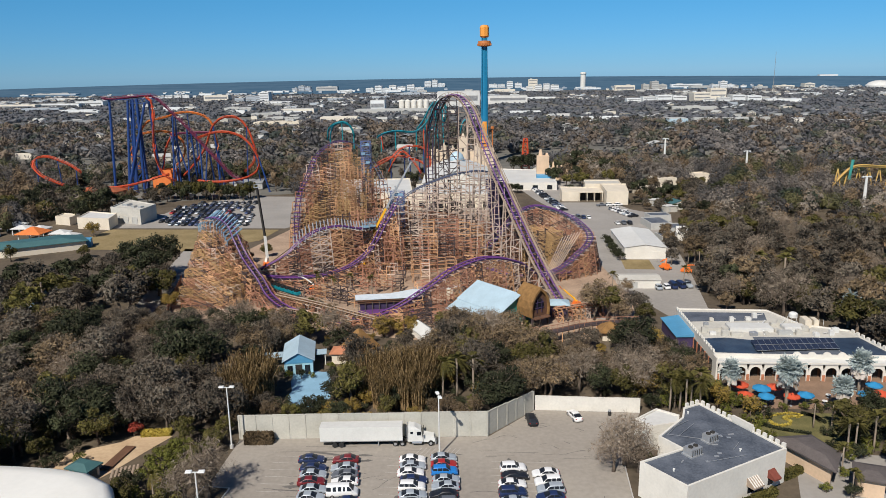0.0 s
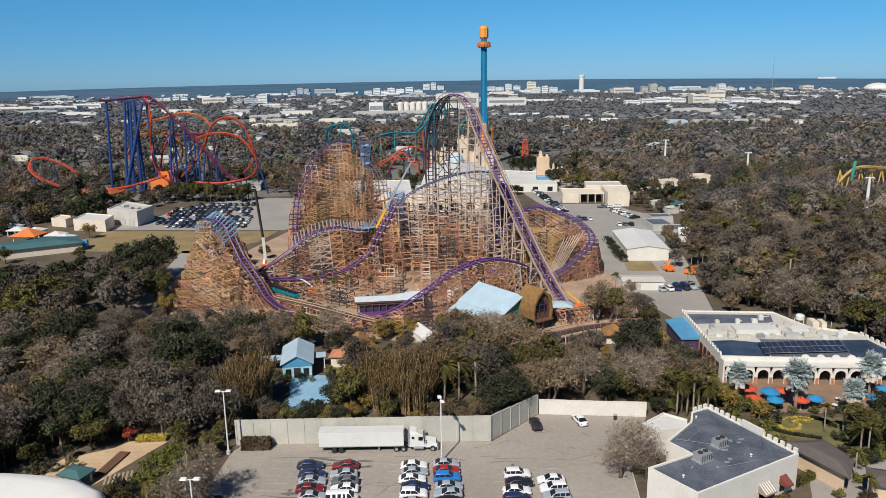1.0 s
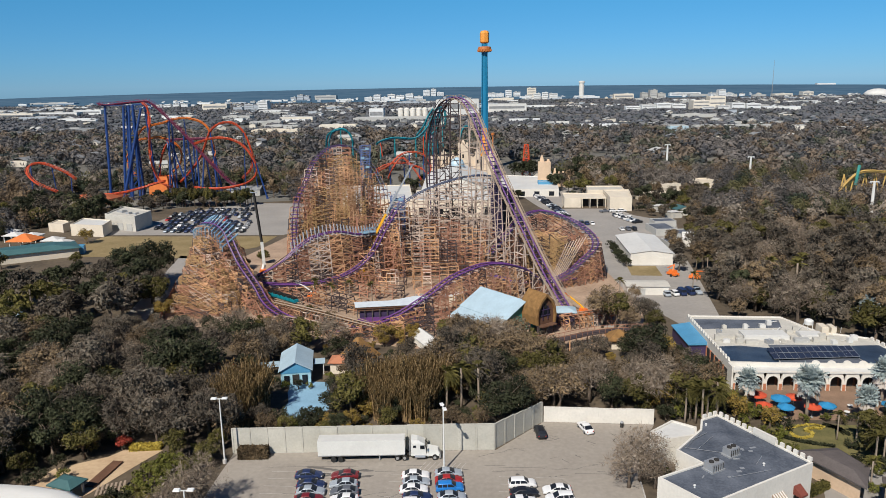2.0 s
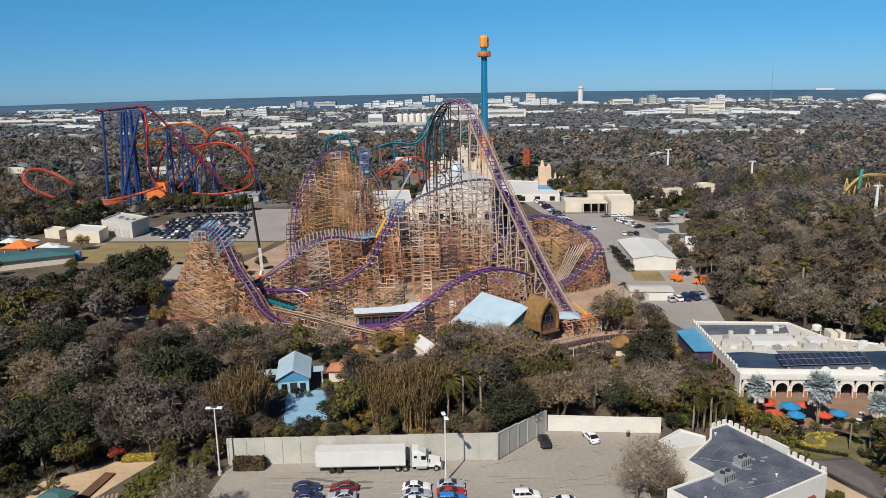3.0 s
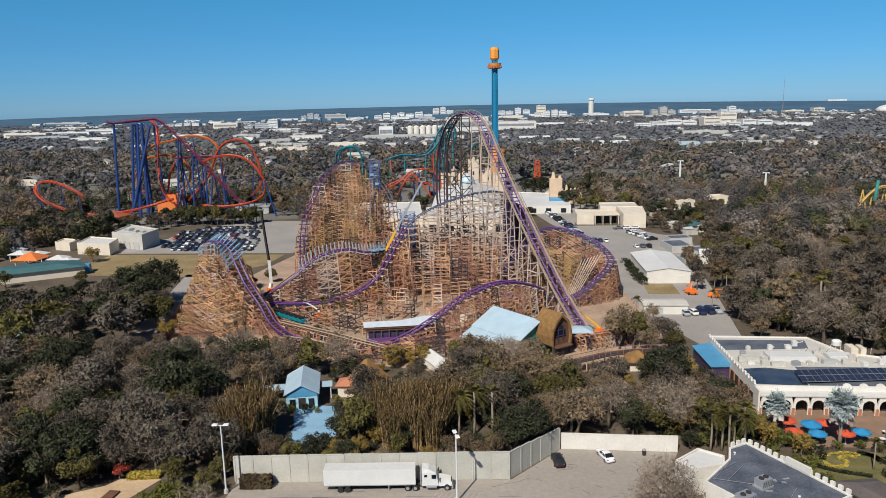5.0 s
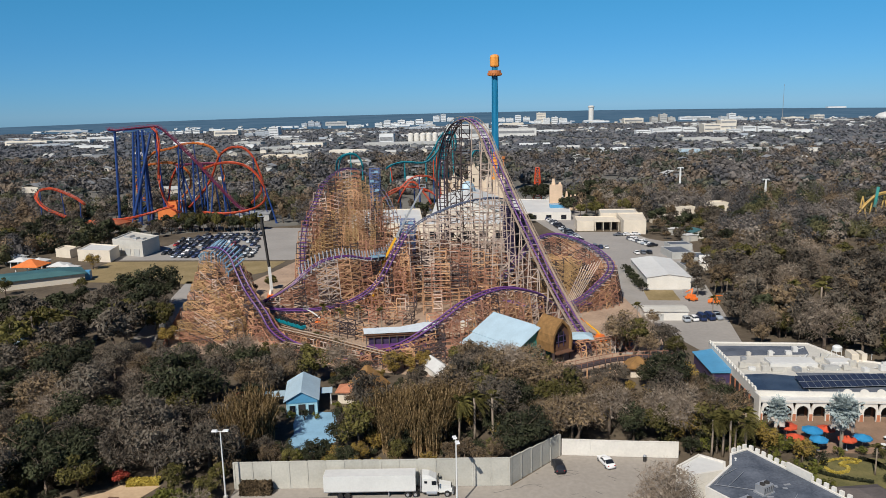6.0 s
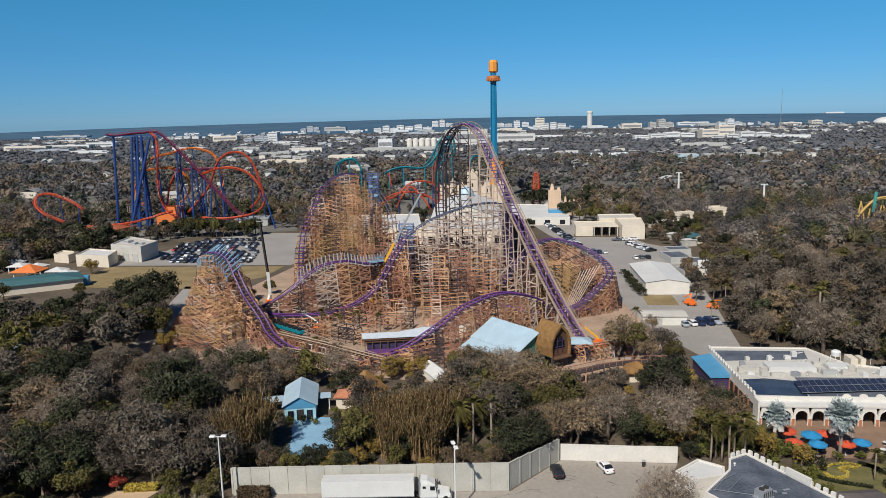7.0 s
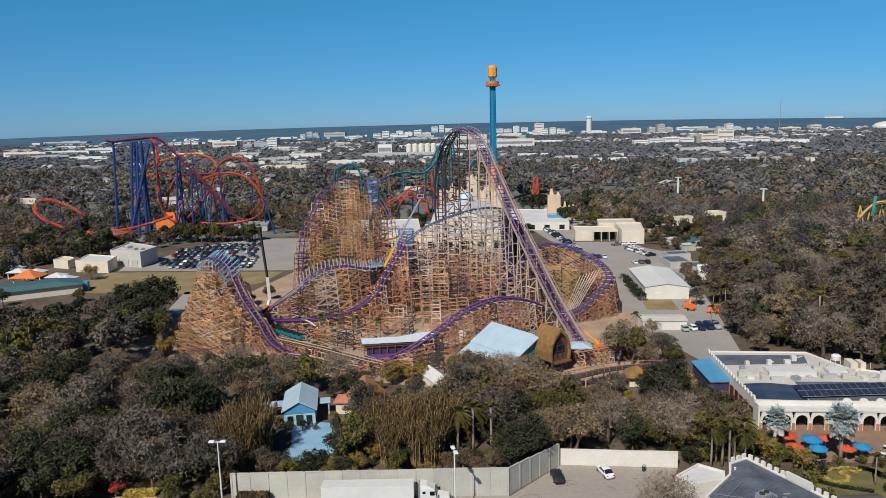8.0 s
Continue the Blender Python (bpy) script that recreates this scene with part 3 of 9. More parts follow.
def palm(key, name, label, H, leaf, fronds, length, fan, trunk_r):
    """A palm: ringed trunk and a head of fronds, feathered or fan-shaped."""
    ob = tagged(new(name), label, "palm", "palms in the park")
    s = Shape()
    s.tube([(0, 0, -0.2), (0.05, 0, H * 0.3), (0.1, 0.05, H * 0.7), (0.12, 0.05, H)], [trunk_r * 1.25, trunk_r, trunk_r * 0.9, trunk_r * 1.1], 8)
    s.make("trunk", M["palm_bark"], ob, smooth=True)
    q = random.Random(len(key) * 13)
    c = Shape()
    top = Vector((0.12, 0.05, H))
    for k in range(fronds):
        a, e = q.uniform(0, 6.28), q.uniform(-1.0 if fan else -0.7, 1.35)
        d = Vector((math.cos(a) * math.cos(e), math.sin(a) * math.cos(e), math.sin(e))) * (q.uniform(0.62, 1.22) if fan else 1.0)
        side = d.cross(Vector((0, 0, 1))).normalized()
        if fan:
            base = top + d * length * q.uniform(0.4, 0.75)
            c.beam(top, base, 0.05)
            up = side.cross(d)
            for j in range(13):
                b0 = math.pi * (j / 13 - 0.5) * 1.5
                b1 = b0 + 0.2
                rr = length * q.uniform(0.22, 0.4)
                p0 = base + (d * math.cos(b0) + side * math.sin(b0)) * rr - Vector((0, 0, q.uniform(-0.1, 0.35) * rr))
                p1 = base + (d * math.cos(b1) + side * math.sin(b1)) * rr - Vector((0, 0, q.uniform(-0.1, 0.35) * rr))
                c.add([base + up * 0.05, p0, p1], [(0, 1, 2)])
        else:
            pts = [top + d * length * u + Vector((0, 0, -0.55 * length * u * u)) for u in (0, 0.25, 0.5, 0.75, 1)]
            c.tube(pts, [0.05, 0.04, 0.03, 0.02, 0.01], 3)
            for u in range(34):
                v = 0.12 + 0.85 * u / 34
                i = min(int(v * 4), 3)
                p = pts[i].lerp(pts[i + 1], v * 4 - i)
                w = length * 0.26 * (1 - abs(v - 0.45))
                for sgn in (-1, 1):
                    tip = p + side * sgn * w + d * w * 0.5 - Vector((0, 0, w * 0.5))
                    c.add([p, tip, p + d * 0.07], [(0, 1, 2)])
    c.make("crown", M[leaf], ob)
    if fan:
        k = Shape()
        for j in range(90):
            a, r1 = q.uniform(0, 6.28), q.uniform(0.5, 1.9)
            top_, w = top + Vector((math.cos(a), math.sin(a), 0)) * r1 * 0.5 - Vector((0, 0, q.uniform(0.0, 0.6))), 0.28
            side = Vector((-math.sin(a), math.cos(a), 0)) * w
            end = top_ + Vector((math.cos(a) * r1 * 0.5, math.sin(a) * r1 * 0.5, -q.uniform(1.0, 3.0)))
            k.add([top_, end + side, end - side], [(0, 1, 2)])
        tagged(k.make("dead_frond", M["dry_frond"], ob), "pale dry hanging fronds", kind="stuff")
    return ob


def place(proto, spots):
    """Sets the first one at the first spot, copies at the rest. spots: x, y, scale, turn."""
    for i, (x, y, s, rz) in enumerate(spots):
        m = pose(x, y, 0, 0, 0, rz) @ Matrix.Diagonal((s, s, s, 1))
        if i == 0:
            proto.matrix_world = m
        else:
            copy_thing(proto, Matrix.LocRotScale(m.translation, m.to_quaternion(), None) @ Matrix.Diagonal((s / proto.scale[0],) * 3 + (1,)))


def scatter(poly, gap, mix, holes=(), smin=0.75, smax=1.2, seed=1, limit=400, cap=None):
    """Trees over a zone, no closer than gap, with weights by kind; holes are polygons kept clear."""
    q = random.Random(seed)
    xs, ys = [p[0] for p in poly], [p[1] for p in poly]
    done = []
    kinds, weights = zip(*mix)
    for k in range(int((max(xs) - min(xs)) * (max(ys) - min(ys)) / gap / gap * 6)):
        x, y = q.uniform(min(xs), max(xs)), q.uniform(min(ys), max(ys))
        if not inside(x, y, poly) or any(inside(x, y, h) for h in holes) or any((x - a) ** 2 + (y - b) ** 2 < gap * gap for a, b in done):
            continue
        done.append((x, y))
        s, key, sz = q.uniform(smin, smax), q.choices(kinds, weights)[0], q.uniform(0.85, 1.1)
        if cap:
            s = max(0.25, min(s, cap(x, y) / PROTO[key]["H"] / sz))
        plant(key, x, y, s, q.uniform(0, 360), sz=s * sz)
        if len(done) >= limit:
            break
    return done


def sightline_cap(x, y):
    """Tree height limit, lower with y so the crowns fit the camera's view of the coaster."""
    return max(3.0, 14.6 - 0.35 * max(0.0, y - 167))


HOUSE_CLEAR = [(-47, 130), (-32, 130), (-30, 150), (-35, 160), (-38, 174), (-55, 174), (-56, 160), (-51, 150)]
STATION_CLEAR = [(-62, 196), (-44, 182), (-10, 178), (-14, 190), (6, 178), (38, 180), (60, 215), (-62, 215)]
ARCADE_CLEAR = [(50, 126), (92, 126), (100, 162), (84, 198), (74, 210), (44, 222), (44, 176), (52, 160)]
KIOSK_CLEAR = [(-38, 158), (-22, 158), (-10, 164), (-10, 186), (-40, 186)]
BARN_CLEAR = [(2, 166), (14, 158), (29, 156), (32, 172), (36, 182), (2, 182)]
RAMP_CLEAR = [(-67, 203), (-52, 207), (-32, 192), (-30, 182), (-46, 181), (-64, 189)]
# behind the wall
WALL_ROW = [(-34, 129), (1, 131), (8, 143), (-2, 146), (-34, 140)]
BAMBOO = [(-29, 139), (-2, 139), (-3, 156), (-27, 158)]
scatter([(-58, 131.5), (-3, 134.5), (6, 147), (44, 147), (50, 160), (42, 178), (30, 181), (6, 176), (-28, 186), (-58, 195)], 4.6,
        [("grey", 3), ("brown", 5), ("olive", 3), ("oak", 2.2), ("gold", 1), ("bare", 1.4)], [HOUSE_CLEAR, STATION_CLEAR, ARCADE_CLEAR, BAMBOO, WALL_ROW, BARN_CLEAR, RAMP_CLEAR, KIOSK_CLEAR], 0.58, 1.18, 3, cap=lambda x, y: sightline_cap(x, y) if x < -8 else (7.2 if x > 37 and y > 152 else 13))
scatter(KIOSK_CLEAR, 4.0, [("gold", 2), ("brown", 2), ("olive", 1), ("oak", 1), ("grey", 1)], [HOUSE_CLEAR, [(-38, 166), (-27, 166), (-27, 180), (-38, 180)], [(-21, 174), (-12, 174), (-12, 190), (-21, 190)]], 0.4, 0.6, 25)
scatter([(-30, 184), (-21, 186), (-21, 194), (-28, 192)], 3.6, [("gold", 3), ("brown", 1)], [], 0.5, 0.7, 29)
scatter([(-13, 184), (-4, 182), (-5, 190), (-12, 192)], 3.6, [("bare", 3), ("grey", 1)], [], 0.5, 0.7, 30)
scatter([(66, 206), (75, 212), (80, 250), (82, 300), (74, 296), (70, 250)], 5.5, [("grey_far", 3), ("brown_far", 3), ("olive_far", 1)], [[(60, 250), (76, 250), (78, 286), (60, 286)]], 0.6, 0.95, 26)
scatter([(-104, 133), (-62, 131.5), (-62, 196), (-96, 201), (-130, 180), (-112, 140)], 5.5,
        [("grey", 6), ("brown", 0.6), ("olive", 0.9), ("oak", 2.8), ("bare", 0.8)], [HOUSE_CLEAR, STATION_CLEAR, RAMP_CLEAR], 0.65, 1.4, 13, cap=sightline_cap)
scatter([(4, 158), (28, 156), (30, 168), (34, 178), (6, 178)], 3.8, [("brown", 3), ("gold", 2), ("darkshrub", 2), ("grey", 2)], [], 0.45, 0.66, 23)
scatter([(61, 127), (78, 122), (80, 140), (66, 138), (63, 132)], 3.0, [("darkshrub", 3), ("shrub", 2), ("olive", 1)], [], 0.55, 0.9, 28)
scatter([(55.5, 143.5), (70, 144.5), (70, 146.5), (56, 146.3)], 2.2, [("shrub", 2), ("darkshrub", 2), ("gold", 0.5)], [], 0.5, 0.75, 27)
scatter(RAMP_CLEAR, 5.4, [("grey", 2), ("gold", 2), ("bare", 2), ("brown", 1)], [], 0.25, 0.4, 24)
scatter(BAMBOO, 4.4, [("oak", 2), ("gold", 1), ("olive", 1), ("brown", 1)], [[(-12, 138), (-1, 138), (-1, 150), (-12, 150)]], 0.4, 0.75, 17)
scatter([(-34, 131), (-12, 132.6), (-12, 138), (-34, 136)], 2.6, [("gold", 2), ("olive", 1), ("oak", 1)], [], 0.34, 0.58, 37)
scatter([(-12, 133.5), (-3, 134), (-2, 141), (-12, 141)], 2.8, [("brown", 2), ("gold", 1), ("grey", 1)], [], 0.3, 0.48, 38)
scatter([(-33, 138), (-26, 139), (-26, 146), (-33, 144)], 2.8, [("darkshrub", 2), ("gold", 1), ("olive", 0.5)], [], 0.45, 0.7, 39)
scatter([(-13, 141), (-2, 141), (-2, 150), (-13, 150)], 2.5, [("darkshrub", 3), ("shrub", 1), ("gold", 0.4)], [], 0.5, 0.85, 40)
scatter([(24, 145), (48, 145), (46, 150), (40, 152), (24, 150)], 2.8, [("darkshrub", 3), ("shrub", 1), ("gold", 0.6)], [], 0.6, 1.0, 43)
scatter([(34, 452), (50, 440), (78, 442), (96, 545), (70, 560), (40, 505)], 8.5, [("grey_far", 3), ("oak_far", 2.5), ("olive_far", 1.5), ("brown_far", 1)], [[(22, 474), (46, 474), (46, 486), (22, 486)]], 0.8, 1.25, 41)
scatter([(75, 392), (84, 412), (122, 446), (124, 420), (104, 338), (92, 336), (90, 362), (99, 372), (99, 382), (84, 386)], 6.5, [("grey_far", 3), ("oak_far", 2), ("olive_far", 1), ("brown_far", 1.5)], [[(76, 410), (96, 410), (96, 430), (76, 430)]], 0.55, 0.9, 42)
for x, y, s in ((12, 512, 1.2), (18, 509, 1.3), (25, 508, 1.25), (31, 511, 1.2)):
    plant("oak_far", x, y, s)
scatter([(-262, 356), (-232, 340), (-209, 340), (-196, 352), (-214, 392), (-236, 402), (-262, 384)], 8.6, [("oak_far", 4), ("grey_far", 1.5), ("olive_far", 0.8)], [], 0.95, 1.25, 45)
# left woods
scatter([(-190, 220), (-140, 165), (-118, 140), (-132, 178), (-99, 203), (-106, 222), (-114, 236), (-140, 240), (-160, 226), (-200, 226)], 7.5,
        [("oak_far", 3), ("grey_far", 6), ("olive_far", 0.6), ("brown_far", 0.3)], [], 0.95, 1.4, 4, cap=lambda x, y: 10 if y > 215 else 15)
# lower left garden
scatter([(-104, 108), (-88, 107), (-86, 118), (-71, 130), (-62, 129), (-50, 131), (-104, 133)], 4.6,
        [("grey", 5), ("oak", 2.2), ("brown", 1.4), ("bare", 1)], [SANDPIT], 0.85, 1.2, 5)
scatter([(-60, 96), (-49, 96), (-49, 129), (-57.5, 129)], 3.8, [("olive", 4), ("shrub", 3), ("darkshrub", 2), ("gold", 0.6)], [SANDPIT], 0.46, 0.7, 6)
scatter([(-100, 108), (-80, 114), (-71, 129.5), (-76, 132), (-102, 128)], 3.6, [("darkshrub", 2), ("shrub", 1), ("grey", 2), ("olive", 1.5)], [SANDPIT], 0.55, 0.9, 15)
scatter([(68, 116), (80, 114), (88, 146), (76, 145), (74, 130), (67, 127)], 3.9, [("darkshrub", 4), ("shrub", 3), ("olive", 1), ("oak", 0.7), ("gold", 0.5)], [], 0.5, 0.95, 16)
scatter([(50, 128.5), (53.5, 128.5), (55, 144), (51, 150), (47, 152), (47, 138)], 2.6, [("shrub", 3), ("gold", 0.6), ("darkshrub", 1.5)], [], 0.6, 1.0, 18)
# right woods, near part
scatter([(66, 222), (78, 210), (88, 196), (97, 172), (100, 160), (112, 160), (128, 200), (152, 250), (176, 300), (88, 330), (76, 290)], 8.2,
        [("grey_far", 6), ("brown_far", 2.0), ("olive_far", 1.4), ("oak_far", 0.5), ("bare", 1.4)], [], 0.95, 1.4, 8)
scatter([(72, 216), (80, 212), (92, 204), (102, 176), (116, 176), (130, 214), (100, 240), (74, 240)], 6.0, [("darkshrub", 3), ("oak_far", 1.6), ("brown_far", 0.8), ("grey_far", 1.2)], [], 0.7, 1.0, 44)
# trees that stand alone
for key, x, y, s in (("bare", 24.6, 121.6, 1.05), ("bare", 22.2, 119.5, 0.8), ("bare", 26.4, 119.2, 0.75), ("bare", -46.2, 107, 1.12), ("bare", -48.2, 103.5, 0.9), ("bare", -46.8, 110, 0.7), ("bare", 30, 150, 1.1), ("bare", 38, 152, 1.0), ("bare", -68, 184, 1.1), ("bare", -56, 182, 0.9), ("grey", 40, 200, 0.9), ("brown", 35.5, 197, 0.7), ("olive", 42, 196, 0.7), ("oak", -113.5, 237, 1.55), ("oak", -121, 242, 1.4), ("oak", -128, 243, 1.2), ("oak", -114, 228, 1.25), ("olive", -186, 262, 0.7), ("olive", -160, 268, 0.6),
                     ("grey", -127, 233, 1.1), ("grey", -110, 226, 1.0), ("gold", -97, 206, 1.0), ("gold", -29, 186, 1.0), ("bare", -1, 180.2, 0.9), ("bare", -5, 182, 0.75), ("bare", 29, 209.5, 0.85), ("brown", 32.5, 207, 0.7), ("bare", 37, 211.5, 0.8), ("brown", 42, 224, 0.55), ("olive", -4, 172, 1.0), ("gold", -178, 307, 1.2),
                     ("brown", -6, 184.5, 0.86), ("bare", -1, 184, 0.95), ("brown", 4.5, 183, 0.9), ("olive", 9, 183, 0.6), ("brown", -3, 168, 1.2), ("brown", 4.5, 167, 1.15), ("bare", -7, 172, 1.12), ("brown", 10, 164, 1.12), ("grey", -10, 166, 1.1), ("bare", 1, 173, 1.2), ("oak", 2, 157, 0.9), ("oak", -5, 156, 0.86), ("brown", 15, 160, 0.8), ("brown", 23, 158, 0.84), ("brown", 29, 200.5, 1.15), ("olive", 32.5, 200, 1.05), ("bare", 31, 204, 1.1), ("oak", 35.5, 177, 0.84), ("oak", 31.5, 176, 0.62), ("bare", 33.5, 150, 1.2), ("brown", 38, 152, 1.0), ("grey", -30.5, 146, 0.75), ("oak", 46.5, 165, 0.56), ("oak", 42, 170, 0.6), ("gold", 45, 158, 0.7), ("oak", -36, 136, 0.52), ("olive", -40, 134.5, 0.48), ("brown", -44, 135, 0.5), ("oak", -32.5, 143, 0.62), ("grey", -46.5, 138, 0.5), ("oak", -33, 150, 0.6), ("oak", 3.0, 141.5, 0.98), ("oak", 0.4, 140.2, 0.75), ("brown", 8.6, 148.5, 1.0), ("bare", 12, 150, 0.9), ("oak", -20.6, 141, 0.5), ("oak", -30, 146.5, 0.62), ("bare", -14, 171.5, 0.72), ("bare", -16.5, 173, 0.5), ("gold", -67.5, 137, 0.95), ("gold", -63.5, 136, 0.8), ("olive", -58, 145, 0.7), ("gold", -60.5, 141, 0.7), ("brown", -57, 138, 0.62)):
    plant(key, x, y, s)
for key, x, y, s in (("red", -69.4, 128.2, 1.25), ("shrub", -52, 152, 0.8), ("darkshrub", -53, 157, 0.8), ("shrub", -38, 163, 0.7), ("darkshrub", -36.5, 158, 0.8), ("shrub", -54, 166, 0.8), ("darkshrub", -33, 153, 0.9), ("shrub", -50, 174, 0.9), ("darkshrub", -41, 175, 0.9), ("shrub", -46.5, 157, 0.8), ("darkshrub", -43.6, 156.6, 0.7), ("darkshrub", -49.4, 157.4, 0.8), ("shrub", -41.4, 157.5, 0.6), ("shrub", -47, 141, 0.8), ("darkshrub", -35, 140.5, 0.9), ("shrub", -39, 138.5, 0.8), ("darkshrub", -76, 128, 1.3), ("darkshrub", -80, 125, 1.4), ("darkshrub", -73, 131, 1.3), ("shrub", -60, 118, 1.3), ("shrub", -57, 121, 1.4), ("shrub", -59, 113, 1.4), ("darkshrub", -60, 108, 1.3),
                     ("shrub", -56, 113, 1.3), ("shrub", -53.5, 108, 1.4), ("shrub", -55, 118, 1.3), ("shrub", -52, 114, 1.2), ("shrub", -53, 121, 1.2), ("shrub", -58, 105, 1.3), ("darkshrub", -51.5, 110.5, 1.0), ("darkshrub", -43, 140.5, 1.0), ("shrub", -39.5, 139, 1.0), ("darkshrub", -36, 140, 1.1), ("shrub", -45.5, 141.5, 0.9), ("shrub", -44, 134, 0.7), ("darkshrub", -41, 133.5, 0.7), ("shrub", -38, 134, 0.7), ("darkshrub", -35, 134.5, 0.8), ("shrub", -33, 137, 0.8), ("shrub", 49, 149, 1.3), ("shrub", 50.5, 146, 1.3), ("shrub", 52.5, 144, 1.4), ("shrub", 48.5, 152, 1.4), ("darkshrub", 55, 141, 1.0), ("darkshrub", 72, 138, 1.2), ("darkshrub", 76, 142, 1.2),
                     ("darkshrub", 33.5, 144, 1.0), ("shrub", 36, 145.5, 1.1), ("darkshrub", 39, 146, 1.2), ("shrub", 42, 147, 1.2), ("shrub", 43.6, 144.5, 1.0), ("shrub", 29, 122, 0.8), ("darkshrub", 27, 124, 0.7), ("shrub", 56.2, 114.6, 0.7), ("darkshrub", 59.8, 112.6, 0.8), ("shrub", 61.2, 119.6, 0.7), ("darkshrub", 66.8, 131.4, 0.9), ("shrub", 65.6, 128.4, 0.8), ("shrub", 69.4, 134.4, 0.9), ("darkshrub", 72.4, 132.6, 1.2), ("shrub", 64.6, 125.2, 0.7), ("shrub", 72, 126, 1.0), ("darkshrub", 78, 128, 1.2), ("shrub", 70, 130, 0.9), ("darkshrub", 82, 133, 1.4), ("darkshrub", 86, 126, 1.4), ("shrub", -52, 126, 0.9), ("darkshrub", -77.5, 120.4, 0.9), ("shrub", -74.6, 117.4, 0.8), ("darkshrub", -78.4, 116.4, 0.8), ("shrub", -58.6, 121.6, 1.2), ("shrub", -57.2, 117, 1.2)):
    plant(key, x, y, s)
for k in range(15):
    x, y = ((70.6 + 0.1 * k, 249 - 3.4 * k) if k < 10 else (72 + 3 * (k - 9), 217 - 1.6 * (k - 9)))
    plant(("darkshrub", "oak_far", "darkshrub", "grey_far")[k % 4], x + 1.2, y, 1.15 if k % 2 == 0 else 0.55)
place(bamboo(3), [(-50, 139.5, 0.95, 0), (-48.6, 143.5, 1.0, 50), (-51.5, 145, 1.1, 150), (-49, 148, 1.0, 220), (-53.6, 140.6, 1.0, 80), (-21, 147, 0.95, 40), (-17.5, 149, 1.0, 120), (-14, 146.5, 0.95, 10), (-24.5, 151, 0.95, 250), (-13, 150, 1.0, 300), (-16, 154, 0.9, 170), (-22, 141.5, 0.8, 70), (-20, 153, 0.85, 20), (-12, 154, 0.9, 95), (-26, 146, 0.9, 210), (-23, 143, 0.85, 330), (-14.5, 142, 0.8, 150), (-18, 142.5, 0.9, 60)])
place(palm("p1", "palm_tree", "green feather palm with a slim grey trunk", 7.5, "leaf_olive", 22, 2.6, False, 0.2),
      [(59.6, 113.2, 0.62, 20), (61.2, 120.4, 0.7, 100), (66.4, 127.2, 0.85, 60), (70.4, 128.6, 0.95, 140), (67.6, 135.6, 0.8, 200), (-10, 147.4, 1.15, 0), (-7, 148.4, 1.2, 50), (-3.4, 148.6, 1.2, 100), (-57, 226, 0.8, 10), (-51, 222, 0.75, 70), (-46, 227, 0.7, 110), (-38, 222, 0.8, 150), (-84, 150, 0.9, 30), (-78, 146, 0.9, 75), (-66, 146, 1.0, 15), (37, 143, 1.0, 10), (38.5, 145, 0.95, 70), (40, 142, 1.05, 130), (41.5, 144, 1.0, 200), (39.2, 143.6, 1.08, 250), (42.8, 142.4, 0.95, 310), (43.6, 145.4, 1.05, 20), (66, 136, 0.75, 20), (69, 138, 0.7, 50), (76, 131, 1.0, 10), (75, 123, 1.1, 200), (79, 137, 0.9, 240), (83, 142, 0.8, 30), (-84, 131, 0.8, 0), (-70, 140, 1.0, 60), (62, 236, 0.8, 30), (38, 228, 0.8, 90), (70, 263, 0.62, 0), (73.5, 261.5, 0.7, 70), (77.5, 262, 0.66, 130), (81, 266, 0.72, 200), (86, 238, 1.3, 20), (92, 232, 1.4, 90), (97, 241, 1.35, 160), (-135, 203, 1.25, 140), (-129.5, 203, 1.2, 20), (-126, 205, 1.2, 80), (63.4, 137.7, 0.68, 44), (64.5, 126, 0.9, 140), (73, 128, 1.15, 260), (-55, 106, 0.7, 0), (-53, 117, 0.6, 60)])
place(palm("silver", "silver_palm", "silver-blue fan palm with a stout trunk", 7.0, "leaf_silver", 190, 2.5, True, 0.28),
      [(51.0, 150.4, 0.95, 0), (61.4, 146.5, 1.2, 70), (79, 153.3, 1.1, 140), (71.0, 143.4, 0.92, 210), (96, 196.5, 1.1, 30)])


